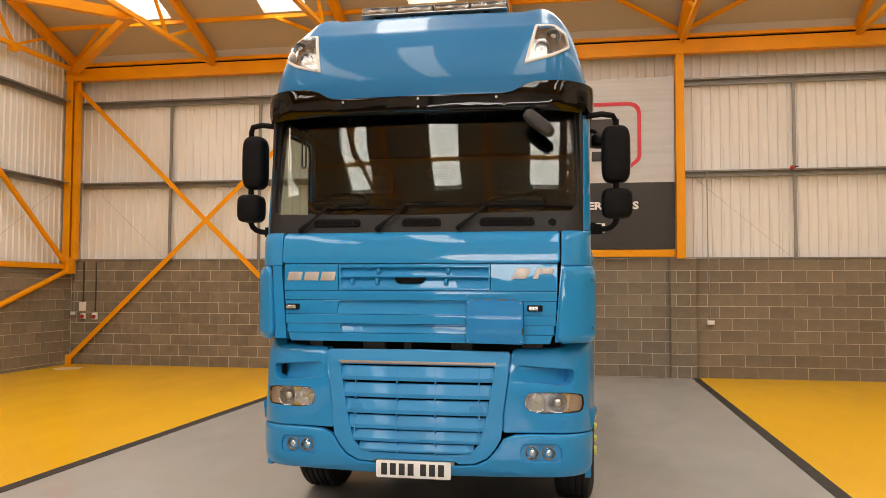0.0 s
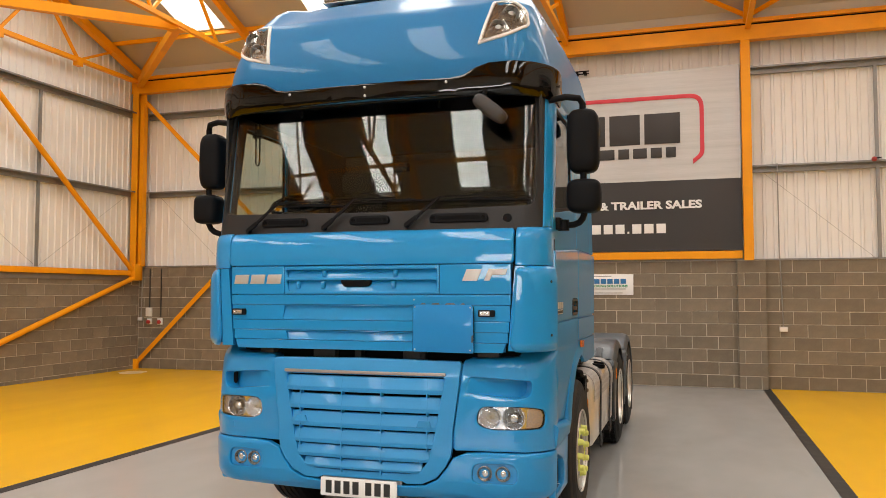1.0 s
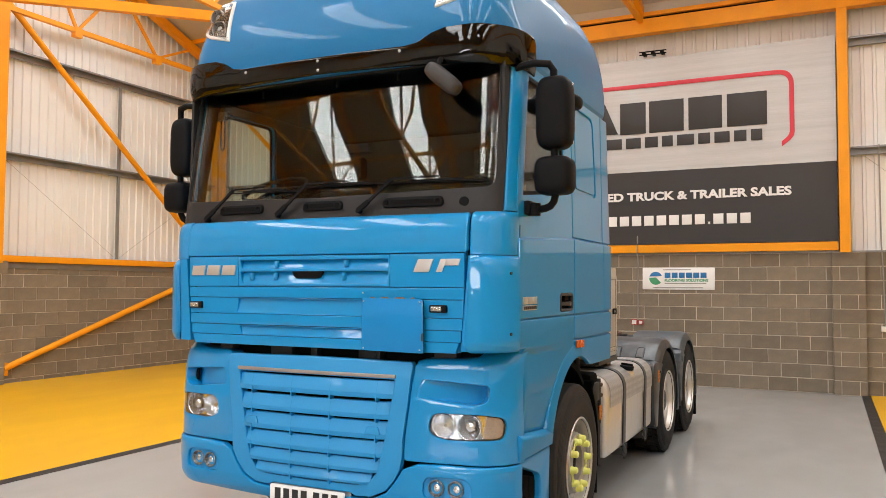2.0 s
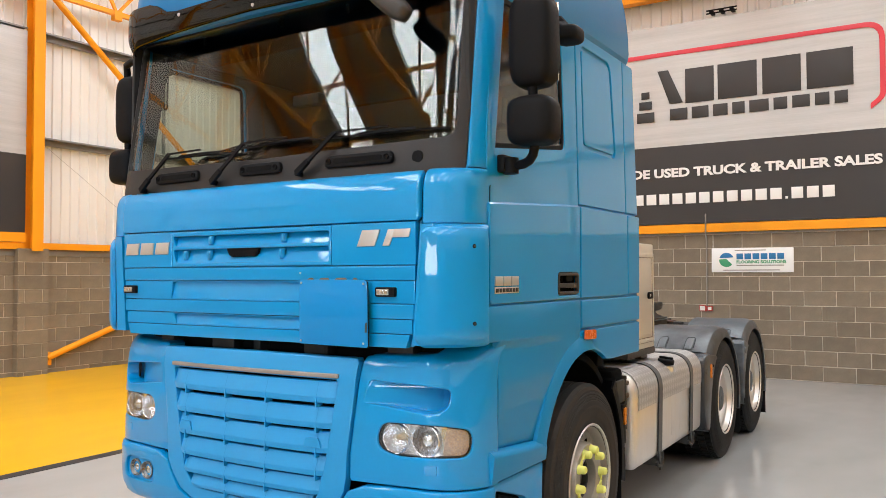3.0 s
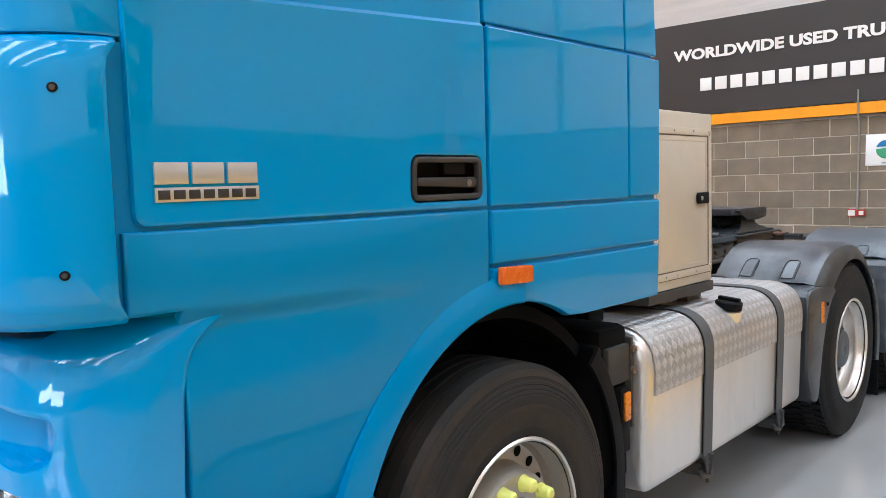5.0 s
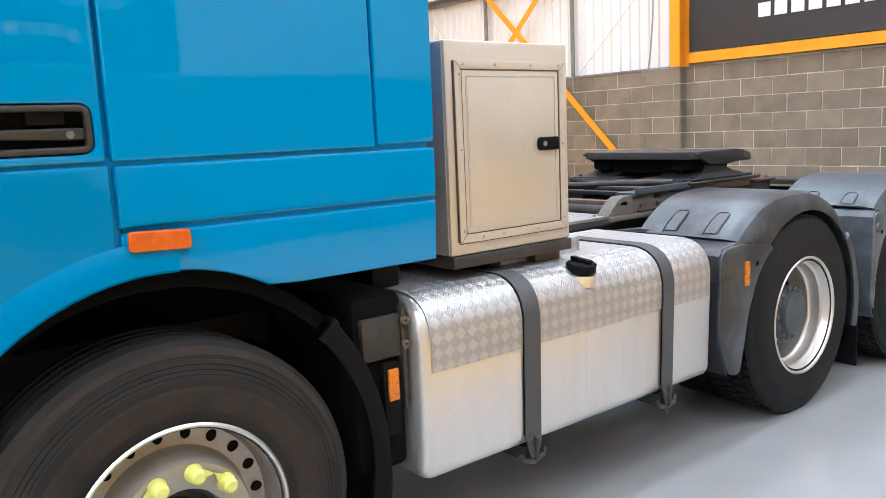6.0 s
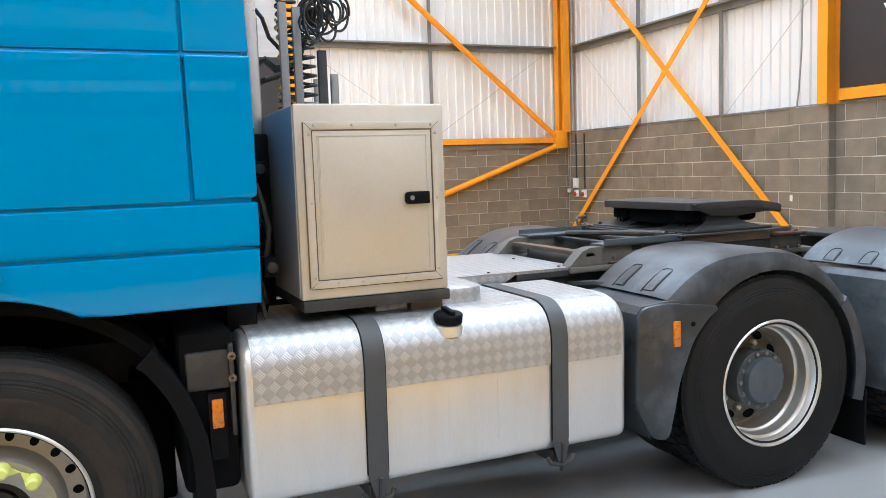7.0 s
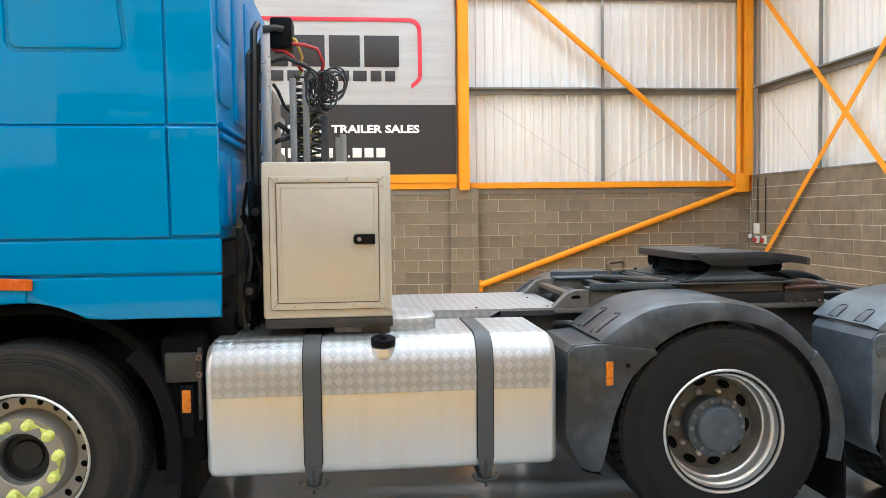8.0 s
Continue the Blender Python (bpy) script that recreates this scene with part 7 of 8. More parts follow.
# unseen housings and cylinders, added to block light under the chassis
for y in AXLES[1:]:
    part("differential", spin(bmesh.new(), [(-0.22, 0.10), (-0.16, 0.19), (0.0, 0.23), (0.16, 0.19), (0.22, 0.10)], (0, y, 0.52), "x", 24), STEEL, truck, "unseen dark housing added to block light under the chassis")
for y in (9.20, 9.55):
    part("reservoir_blocker", tube(bmesh.new(), [(-0.30, y, 0.62), (0.30, y, 0.62)], 0.13, 20), STEEL, truck)
part("engine_block", new_box(-0.36, 0.36, 5.75, 7.25, 0.45, 1.0, 0.03), DARK, truck)
# unseen beam, sump and hangers, added to keep the view underneath dark
part("front_axle_filler", new_box(-0.86, 0.86, 6.62, 6.78, 0.33, 0.48, 0.03), STEEL, truck, "unseen steel beam added to hide bright floor behind the wheel")
part("sump_filler", new_box(-0.26, 0.26, 5.95, 7.05, 0.30, 0.46, 0.04), DARK, truck)
for sg in (1, -1):
    part("hanger_filler", new_box(min(sg * 0.36, sg * 0.62), max(sg * 0.36, sg * 0.62), 7.14, 7.30, 0.26, 0.80, 0.02), DARK, truck)
part("gearbox", new_box(-0.25, 0.25, 7.25, 8.3, 0.42, 0.85, 0.05), DARK, truck)
part("far_tank", new_box(-1.19, -0.50, 7.6, 9.1, 0.40, 1.0, 0.1), TANK, truck)
for sg in (1, -1):
    for y in (9.6, 10.42, 10.95, 11.77):
        part("air_bag", spin(bmesh.new(), [(0.0, 0.10), (0.04, 0.13), (0.12, 0.14), (0.2, 0.13), (0.24, 0.10), (0.25, 0.0005)], (sg * 0.45, y, 0.50), "z", 20), BLACK, truck)

# catwalk
deck = part("catwalk", new_box(-0.50, 0.445, 7.90, 9.405, 1.050, 1.064), CHEQUER, truck, "aluminium chequer plate catwalk")
metric_uv(deck)
metric_uv(part("catwalk_edge", panel([(7.90, 1.01), (8.95, 1.01), (9.02, 1.05), (7.90, 1.05)], thick=0.006, bev=0.001, fn=lambda u, v, w: (0.452 + w, u, v)), CHEQUER, deck))
part("catwalk_bracket", new_box(0.40, 0.449, 9.03, 9.42, 1.020, 1.048), STEEL, deck)
for x, y in ((0.38, 9.32), (0.38, 8.9), (-0.1, 9.3), (0.38, 8.55)):
    part("deck_bolt", spin(bmesh.new(), [(0.0, 0.009), (0.004, 0.008), (0.005, 0.0005)], (x, y, 1.064), "z", 8), DARK, deck)
metric_uv(part("side_step", panel(rpoly([(8.10, 0.445, 0.01), (8.62, 0.445, 0.01), (8.62, 0.95, 0.12), (8.10, 0.95, 0.01)], 6), (), 0.066, 0.006, fn=lambda u, v, w: (v, u, 1.090 + w)), CHEQUER, truck, "small aluminium step plate"))

# fifth wheel on its slider
base = bmesh.new()
for x0, x1 in ((-0.47, -0.33), (0.33, 0.47)):
    box(base, x0, x1, 9.34, 11.06, 1.030, 1.062, 0.008)
slider = part("slider_base", base, DUSTY_RAIL, truck, "greasy rusty sliding rails")
for sg in (1, -1):
    lo, hi = lambda a, b: min(sg * a, sg * b), lambda a, b: max(sg * a, sg * b)
    ch = part("rail_channel", new_box(lo(0.36, 0.455), hi(0.36, 0.455), 9.55, 10.07, 1.064, 1.160, 0.004), DUSTY_RAIL, slider, "dusty bolted channel")
    lip = rpoly([(0.34, 1.158, 0.004), (0.482, 1.158, 0.010), (0.482, 1.200, 0.004), (0.474, 1.200, 0.002), (0.474, 1.172, 0.004), (0.34, 1.172, 0.002)], 3)
    part("channel_cap", loft(bmesh.new(), [[(sg * x, y, z) for x, z in lip] for y in (9.545, 10.06)]), HUB, ch, "grey angle on the channel")
    for k in range(3):
        part("bolt", spin(bmesh.new(), [(0, 0.013), (0.010, 0.012), (0.013, 0.0005)], (sg * 0.455, 9.62 + 0.15 * k, 1.10), "x", 6, sg), GREASY, ch)
        part("washer", new_box(lo(0.455, 0.470), hi(0.455, 0.470), 9.585 + 0.15 * k, 9.655 + 0.15 * k, 1.066, 1.076, 0.003), GREASY, ch)
    part("slide_plate", new_box(lo(0.10, 0.475), hi(0.10, 0.475), 10.08, 10.715, 1.132, 1.180, 0.004), STREAKED, slider, "rusty brown slide block")
    part("slide_plate", new_box(lo(0.12, 0.50), hi(0.12, 0.50), 10.03, 10.79, 1.181, 1.192, 0.003), STEEL, slider)
    part("slide_plate", new_box(lo(0.08, 0.47), hi(0.08, 0.47), 10.10, 10.74, 1.193, 1.208, 0.005), PLATE_BLACK, slider)
    part("slide_foot", new_box(lo(0.36, 0.46), hi(0.36, 0.46), 10.08, 10.98, 1.064, 1.130, 0.004), PLATE_BLACK, slider)
    part("end_bracket", new_box(lo(0.26, 0.49), hi(0.26, 0.49), 10.72, 10.99, 1.146, 1.160, 0.003), RUST, slider, "rust red end bracket")
    part("end_bracket", new_box(lo(0.30, 0.40), hi(0.30, 0.40), 10.74, 10.96, 1.161, 1.185, 0.004), RUST, slider)
    part("end_web", new_box(lo(0.40, 0.465), hi(0.40, 0.465), 10.73, 10.97, 1.064, 1.145, 0.004), STEEL, slider)
    for k in range(3):
        part("bolt", spin(bmesh.new(), [(0, 0.011), (0.012, 0.010), (0.016, 0.0005)], (sg * 0.478, 10.76 + 0.09 * k, 1.066), "z", 6), GREASY, slider)
    part("bolt", spin(bmesh.new(), [(0, 0.014), (0.012, 0.012), (0.016, 0.0005)], (sg * 0.44, 10.96, 1.160), "z", 6), GREASY, slider)
    for y in (10.06, 10.14, 10.70):
        part("bolt", spin(bmesh.new(), [(0, 0.013), (0.014, 0.012), (0.018, 0.0005)], (sg * 0.44, y, 1.208 if y > 10.1 and y < 10.7 else 1.192), "z", 6), PLATE_BLACK, slider)
    bm = bmesh.new()
    loft(bm, [[(sg * x, y, z) for y, z in ((9.34, 1.065), (9.548, 1.065), (9.548, 1.160), (9.47, 1.160), (9.42, 1.142))] for x in (0.38, 0.46)])
    part("ramp", bm, DUSTY_RAIL, slider, "dusty sloping end of the rail")
    ped = [[(sg * x, y, z) for x, y in ((0.16, y0), (x1, y0), (x1, y1), (0.16, y1))] for z, y0, y1, x1 in ((1.206, 10.15, 10.68, 0.450), (1.222, 10.20, 10.64, 0.440), (1.236, 10.25, 10.58, 0.425), (1.256, 10.285, 10.535, 0.415), (1.318, 10.30, 10.51, 0.410))]
    part("pedestal", loft(bmesh.new(), ped), PLATE_BLACK, slider, "cast fifth wheel pedestal")
for y0, y1, z, m in ((9.44, 9.50, 1.135, GREASY), (9.74, 9.80, 1.155, PLATE_BLACK), (9.90, 9.99, 1.17, STEEL), (10.05, 10.16, 1.20, PLATE_BLACK), (11.32, 11.40, 1.12, STEEL)):
    part("cross_plate", new_box(-0.46, 0.46, y0, y1, z - 0.025, z, 0.004), m, slider)
part("air_reservoir", tube(bmesh.new(), [(-0.33, 9.60, 1.03), (0.30, 9.60, 1.03)], 0.085, 18), STEEL, slider, "dark round air reservoir")
part("lock_bar", tube(bmesh.new(), [(-0.34, 9.82, 1.17), (0.20, 10.02, 1.19), (0.36, 10.05, 1.19)], 0.02, 10), STEEL, slider)
fw = [(-0.447, 10.20), (-0.40, 10.15), (0.40, 10.15), (0.447, 10.20), (0.455, 10.40), (0.44, 10.68), (0.34, 10.94), (0.24, 11.02), (0.12, 10.95), (0.055, 10.58), (0.0, 10.52), (-0.055, 10.58), (-0.12, 10.95), (-0.24, 11.02), (-0.34, 10.94), (-0.44, 10.68), (-0.455, 10.40)]


def fw_fn(u, v, w):
    return (u, v, 1.366 + w - 0.055 * max(0.0, (v - 10.60) / 0.42) ** 1.3)


fifth = part("fifth_wheel", panel(fw, (), 0.045, 0.008, [-0.3, -0.15, 0, 0.15, 0.3], [10.2, 10.4, 10.6, 10.72, 10.84, 10.94], fw_fn), PLATE_BLACK, slider, "dark steel fifth wheel plate")
part("fifth_wheel_jaw", new_box(-0.24, 0.24, 10.22, 10.85, 1.225, 1.315, 0.03), DARK, fifth)
for sg in (1, -1):
    flange = [(10.17, 1.352), (10.21, 1.326), (10.30, 1.284), (10.50, 1.278), (10.70, 1.290), (10.86, 1.300), (10.90, 1.330), (10.74, 1.350), (10.50, 1.360), (10.20, 1.362)]
    part("side_flange", panel(flange, (), 0.022, 0.003, fn=lambda u, v, w: (sg * (lerp(u, (10.2, 0.450), (10.45, 0.452), (10.68, 0.436), (10.90, 0.355)) + w), u, v)), PLATE_BLACK, fifth)
    part("jaw_spring", tube(bmesh.new(), [(sg * (0.30 + 0.028 * math.cos(q * 0.9)), 10.20 + q * 0.0035, 1.245 + 0.028 * math.sin(q * 0.9)) for q in range(36)], 0.006, 6), DARK, fifth)
    part("jaw_rib", new_box(min(sg * 0.24, sg * 0.38), max(sg * 0.24, sg * 0.38), 10.20, 10.34, 1.25, 1.315, 0.015), DARK, fifth)
part("release_handle", tube(bmesh.new(), [(-0.36, 9.93, 1.18), (-0.38, 9.92, 1.25), (-0.40, 9.94, 1.262), (-0.50, 10.06, 1.262), (-0.52, 10.08, 1.25), (-0.51, 10.07, 1.215), (-0.40, 10.02, 1.20)], 0.010, 8), GREASY, fifth)
bm = bmesh.new()
box(bm, -0.5, 0.5, 11.9, 12.3, 1.03, 1.06, 0.004)
part("rear_plate", bm, STEEL, truck)
for sg in (1, -1):
    part("mudguard_bracket", tube(bmesh.new(), [(sg * 0.40, 9.36, 0.96), (sg * 0.62, 9.40, 0.99), (sg * 0.80, 9.45, 0.985)], 0.022, 8), STEEL, truck)

# stainless locker behind the cab
LX, LY0, LY1, LZ0, LZ1 = 1.050, 7.775, 8.390, 1.112, 1.868
locker = part("locker", new_box(0.42, LX, LY0, LY1, LZ0, LZ1, 0.010), LOCKER, truck, "stainless steel locker with a hinged door")


def loc(u, v, w):
    return (LX + w, u, v)


def rect(m):
    u0, u1, v0, v1 = LY0 + 0.035 + m, LY1 - 0.028 - m, LZ0 + 0.045 + m, LZ1 - 0.070 - m
    return [(u0, v0), (u1, v0), (u1, v1), (u0, v1)]


part("door_surround", panel(rect(0), (rect(0.030),), 0.012, 0.003, fn=loc, w0=0.012), LOCKER, locker)
ld = part("locker_door", panel(rect(0.0335), (), 0.010, 0.003, fn=loc, w0=0.008), LOCKER, locker, "pale steel locker door")
part("door_bead", panel(rect(0.050), (rect(0.056),), 0.004, 0.001, fn=loc, w0=0.0105), LOCKER, ld)
part("door_panel", panel(rect(0.058), (), 0.004, 0.001, fn=loc, w0=0.0095), LOCKER, ld)
for (u, v), (du, dv) in zip(rect(0.0), ((1, 1), (-1, 1), (-1, -1), (1, -1))):
    part("mitre_joint", panel([(u + du * 0.002, v + dv * 0.003), (u + du * 0.003, v + dv * 0.002), (u + du * 0.030, v + dv * 0.029), (u + du * 0.029, v + dv * 0.030)], (), 0.002, 0.0002, fn=loc, w0=0.0125), DARK, locker)
latch = part("latch", panel(rpoly([(8.207, 1.468, 0.02), (8.312, 1.468, 0.006), (8.312, 1.518, 0.006), (8.207, 1.518, 0.02)]), (), 0.014, 0.004, fn=loc, w0=0.024), BLACK, ld, "black paddle latch")
part("latch_key", spin(bmesh.new(), [(0, 0.010), (0.003, 0.009), (0.003, 0.0005)], (LX + 0.024, 8.235, 1.493), "x", 14), SATIN, latch)
for u, v in ((7.85, LZ1 - 0.083), (8.0, LZ1 - 0.083), (8.18, LZ1 - 0.083), (8.33, LZ1 - 0.083), (7.83, 1.75), (7.83, 1.49), (7.83, 1.2), (8.347, 1.75), (8.347, 1.49), (8.347, 1.2), (7.92, 1.172), (8.02, 1.172), (8.2, 1.172)):
    part("rivet", spin(bmesh.new(), [(0, 0.006), (0.003, 0.005), (0.004, 0.0005)], (LX + 0.012, u, v), "x", 8), SATIN, locker)
for p, q in (((LY0 + 0.034, LZ0 + 0.05), (LY0 + 0.034, LZ1 - 0.072)), ((LY0 + 0.04, LZ0 + 0.044), (LY1 - 0.03, LZ0 + 0.044)), ((LY0 + 0.067, LZ0 + 0.078), (LY0 + 0.067, LZ1 - 0.104)), ((LY0 + 0.068, LZ0 + 0.077), (LY1 - 0.062, LZ0 + 0.077)), ((LY1 - 0.060, LZ0 + 0.08), (LY1 - 0.060, LZ1 - 0.104)), ((LY0 + 0.07, LZ1 - 0.102), (LY1 - 0.062, LZ1 - 0.102))):
    part("dirty_seam", bar(bmesh.new(), (LX + 0.0035, p[0], p[1]), (LX + 0.0035, q[0], q[1]), 0.0035, 0.0125, (1, 0, 0)), GREASY, locker)
part("locker_base", new_box(0.40, LX + 0.006, LY0 + 0.005, LY1 + 0.002, LZ0 - 0.045, LZ0 - 0.001, 0.003), STEEL, locker, "dark steel support frame")
part("locker_foot", new_box(0.80, 1.0, 8.24, 8.38, LZ0 - 0.095, LZ0 - 0.046), GREASY, locker)
part("locker_side_skin", new_box(0.43, LX - 0.012, LY0 - 0.003, LY0, LZ0 + 0.01, LZ1 - 0.01), LOCKER_SHADED, locker, "locker side in a shaded copy of its sheet")

# gantry with suzi coils behind the cab
GX = 0.45
bm = bmesh.new()
box(bm, GX - 0.012, GX + 0.012, 7.715, 7.765, 1.10, 2.64, 0.003)
gantry = part("gantry", bm, SATIN, truck, "galvanised hose gantry behind the cab")
box_post = lambda y, z, w, m, x=GX: part("gantry_post", new_box(x - 0.014, x + 0.014, y - w / 2, y + w / 2, 1.06, z, 0.003), m, gantry)
box_post(7.883, 2.365, 0.036, GALV)
box_post(7.951, 2.355, 0.036, GALV, 0.42)
box_post(8.055, 2.160, 0.040, STEEL)
box_post(8.150, 2.075, 0.036, CONDUIT, 0.30)
box_post(8.115, 2.075, 0.030, CONDUIT, 0.10)
part("gantry_panel", new_box(0.05, GX - 0.02, 7.765, 7.775, 1.55, 2.30), GALV, gantry)
for z in (1.75, 1.98, 2.21):
    part("gantry_rail", new_box(-0.4, GX, 7.70, 7.76, z - 0.02, z + 0.02), GALV, gantry)
part("junction_box", new_box(0.28, 0.46, 7.765, 7.885, 2.53, 2.70, 0.015), BLACK, gantry)
bm = tube(bmesh.new(), [(0.47, 7.73, 2.63), (0.47, 7.80, 2.635), (0.46, 7.84, 2.63)], 0.018, 10)
part("coupling", bm, STEEL, gantry)


def coil(name, a, b, r, turns, wire, m, wob=0.0, seed=1):
    """A coiled hose from a to b."""
    a, b = Vector(a), Vector(b)
    d = (b - a)
    e1 = d.orthogonal().normalized()
    e2 = d.normalized().cross(e1)
    rnd = random.Random(seed)
    pts = []
    n = turns * 14
    for k in range(n + 1):
        t = k / n
        w = 2 * math.pi * turns * t
        rr = r * (1 + wob * math.sin(t * 9 + seed))
        pts.append(a + d * t + (e1 * math.cos(w) + e2 * math.sin(w)) * rr + Vector((0.01 * math.sin(t * 17 + seed), wob * 0.1 * math.sin(t * 5), 0)))
    return part(name, tube(bmesh.new(), pts, wire, 6), m, gantry)


coil("air_coil", (0.36, 7.915, 2.40), (0.36, 7.915, 1.62), 0.040, 22, 0.0075, HOSE, 0.15, 1)
coil("air_coil", (0.30, 7.99, 2.30), (0.31, 8.00, 1.60), 0.052, 16, 0.0080, HOSE, 0.25, 2)
coil("air_coil", (0.22, 7.93, 2.34), (0.22, 7.94, 1.66), 0.040, 15, 0.0085, YELLOW_HOSE, 0.15, 4)
for k in range(18):
    r = random.Random(40 + k)
    cx, yc, zc = 0.28 + 0.015 * k, 8.05 + r.uniform(-0.06, 0.07), 2.36 - r.uniform(0.0, 0.09)
    ra, rb, tl, ph = r.uniform(0.035, 0.075), r.uniform(0.05, 0.10), r.uniform(-0.9, 0.2), r.uniform(0, 6.3)
    pts = []
    for q in range(27):
        w = 2 * math.pi * 1.15 * q / 26 + ph
        u, v = ra * math.cos(w), rb * math.sin(w)
        pts.append((cx + 0.04 * math.sin(w * 0.5 + k), yc + u * math.cos(tl) - v * math.sin(tl), zc + u * math.sin(tl) + v * math.cos(tl)))
    part("cable_loop", tube(bmesh.new(), pts, 0.0060, 6), HOSE, gantry)
for name, pts, r, m in (("air_hose", [(0.42, 7.77, 2.60), (0.43, 7.84, 2.61), (0.42, 7.90, 2.58), (0.38, 7.93, 2.50), (0.36, 7.92, 2.40)], 0.010, YELLOW_HOSE),
                        ("air_hose", [(0.44, 7.86, 2.56), (0.44, 7.95, 2.55), (0.43, 8.02, 2.53), (0.40, 8.05, 2.46), (0.36, 8.03, 2.38)], 0.010, RED_HOSE),
                        ("air_hose", [(0.42, 7.77, 2.53), (0.43, 7.84, 2.52), (0.42, 7.89, 2.48), (0.36, 7.93, 2.42)], 0.010, RED_HOSE),
                        ("air_hose", [(0.42, 7.77, 2.46), (0.44, 7.85, 2.48), (0.42, 7.95, 2.44), (0.35, 8.02, 2.40), (0.33, 8.06, 2.30)], 0.013, HOSE),
                        ("air_hose", [(0.40, 7.775, 2.10), (0.42, 7.80, 2.12), (0.40, 7.85, 2.08), (0.36, 7.92, 2.10)], 0.016, HOSE),
                        ("air_hose", [(0.40, 7.775, 2.02), (0.42, 7.80, 2.03), (0.40, 7.86, 2.05), (0.34, 7.97, 2.12), (0.3, 8.02, 2.24)], 0.014, HOSE),
                        ("air_hose", [(0.40, 7.775, 2.34), (0.42, 7.80, 2.30), (0.40, 7.83, 2.22), (0.36, 7.90, 2.16)], 0.010, HOSE),
                        ("air_hose", [(0.62, 7.62, 1.62), (0.60, 7.68, 1.50), (0.58, 7.70, 1.30), (0.55, 7.68, 1.12)], 0.018, HOSE)):
    part(name, tube(bmesh.new(), pts, r, 8), m, gantry)
for x, y, r, top in ((0.46, 7.672, 0.020, 2.62), (0.43, 7.695, 0.013, 2.55), (0.50, 7.645, 0.012, 2.48)):
    pts = [(x + 0.008 * math.sin(q * 1.3 + y * 40), y + 0.005 * math.sin(q * 0.9), 1.08 + (top - 1.08) * q / 9) for q in range(10)]
    part("rear_pipe", tube(bmesh.new(), pts + [(x - 0.06, y + 0.02, top + 0.05)], r, 8), HOSE, gantry)
# dark gear below the cab's rear edge
bm = bmesh.new()
box(bm, 0.50, 0.62, 7.66, 7.76, 1.05, 1.78, 0.01)
part("air_intake", bm, BLACK, truck)
part("cab_mount", new_box(0.45, 0.95, 7.50, 7.62, 1.0, 1.14, 0.02), BLACK, truck)
part("cab_strut", tube(bmesh.new(), [(0.80, 7.63, 1.05), (0.80, 7.64, 1.55)], 0.03, 10), STEEL, truck)
rnd = random.Random(21)
for k in range(9):
    x, y = 0.50 + 0.045 * k, 7.64 + rnd.uniform(0.0, 0.07)
    z0, z1 = 1.0 + rnd.uniform(-0.08, 0.12), 1.45 + rnd.uniform(0.0, 0.35)
    pts = [(x + 0.02 * math.sin(q * 1.7 + k), y + 0.025 * math.sin(q * 1.1 + 2 * k), z0 + (z1 - z0) * q / 6) for q in range(7)]
    part("air_pipe", tube(bmesh.new(), pts, rnd.uniform(0.006, 0.014), 8), (BLACK, HOSE, STEEL)[k % 3], truck)
for x, y, z, w, h in ((0.56, 7.66, 1.28, 0.09, 0.07), (0.70, 7.65, 1.42, 0.07, 0.10), (0.82, 7.66, 1.20, 0.10, 0.08), (0.64, 7.67, 1.60, 0.08, 0.06)):
    part("valve_block", new_box(x, x + w, y, y + 0.06, z, z + h, 0.006), BLACK, truck)
    part("valve_cap", spin(bmesh.new(), [(0, 0.022), (0.02, 0.020), (0.024, 0.0005)], (x + w, y + 0.03, z + h / 2), "x", 12), STEEL, truck)
# near-black box: the shade between wheel and tank put into its colour
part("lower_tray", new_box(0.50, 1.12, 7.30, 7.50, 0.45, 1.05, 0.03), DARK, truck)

# ---- small things on the walls ----
def conduit(name, pts, r=0.011, label="grey cable conduit on the wall", m=CONDUIT):
    return solid(name, tube(bmesh.new(), pts, r, 8), m, label, "conduit", group="conduits and cables on the block wall")


YB = NY - 0.012
conduit("cable_conduit", [(2.40, NY - 0.07, 4.0), (2.405, NY - 0.07, 2.4), (2.42, YB, 2.22), (2.45, YB, 1.10)])
conduit("cable_conduit", [(-1.42, NY - 0.10, 2.62), (-1.425, NY - 0.09, 2.30), (-1.43, YB, 2.20), (-1.44, YB, 1.12)], 0.012)
conduit("cable_conduit", [(-10.86, NY - 0.03, 4.05), (-10.90, NY - 0.03, 3.2), (-11.0, YB, 2.3), (-11.02, YB, 1.16)])
conduit("cable_conduit", [(-5.10, NY - 0.07, 3.98), (-5.12, NY - 0.07, 3.0), (-5.18, NY - 0.05, 2.50), (-5.25, YB, 2.27), (-5.25, YB, 1.10)], 0.012)
for x in (-10.80, -10.50):
    conduit("cable", [(x, YB, 2.24), (x + 0.005, YB, 1.8), (x, YB, 1.36 if x < -10.7 else 1.16)], 0.014, "black power cable on the block wall", HOSE)


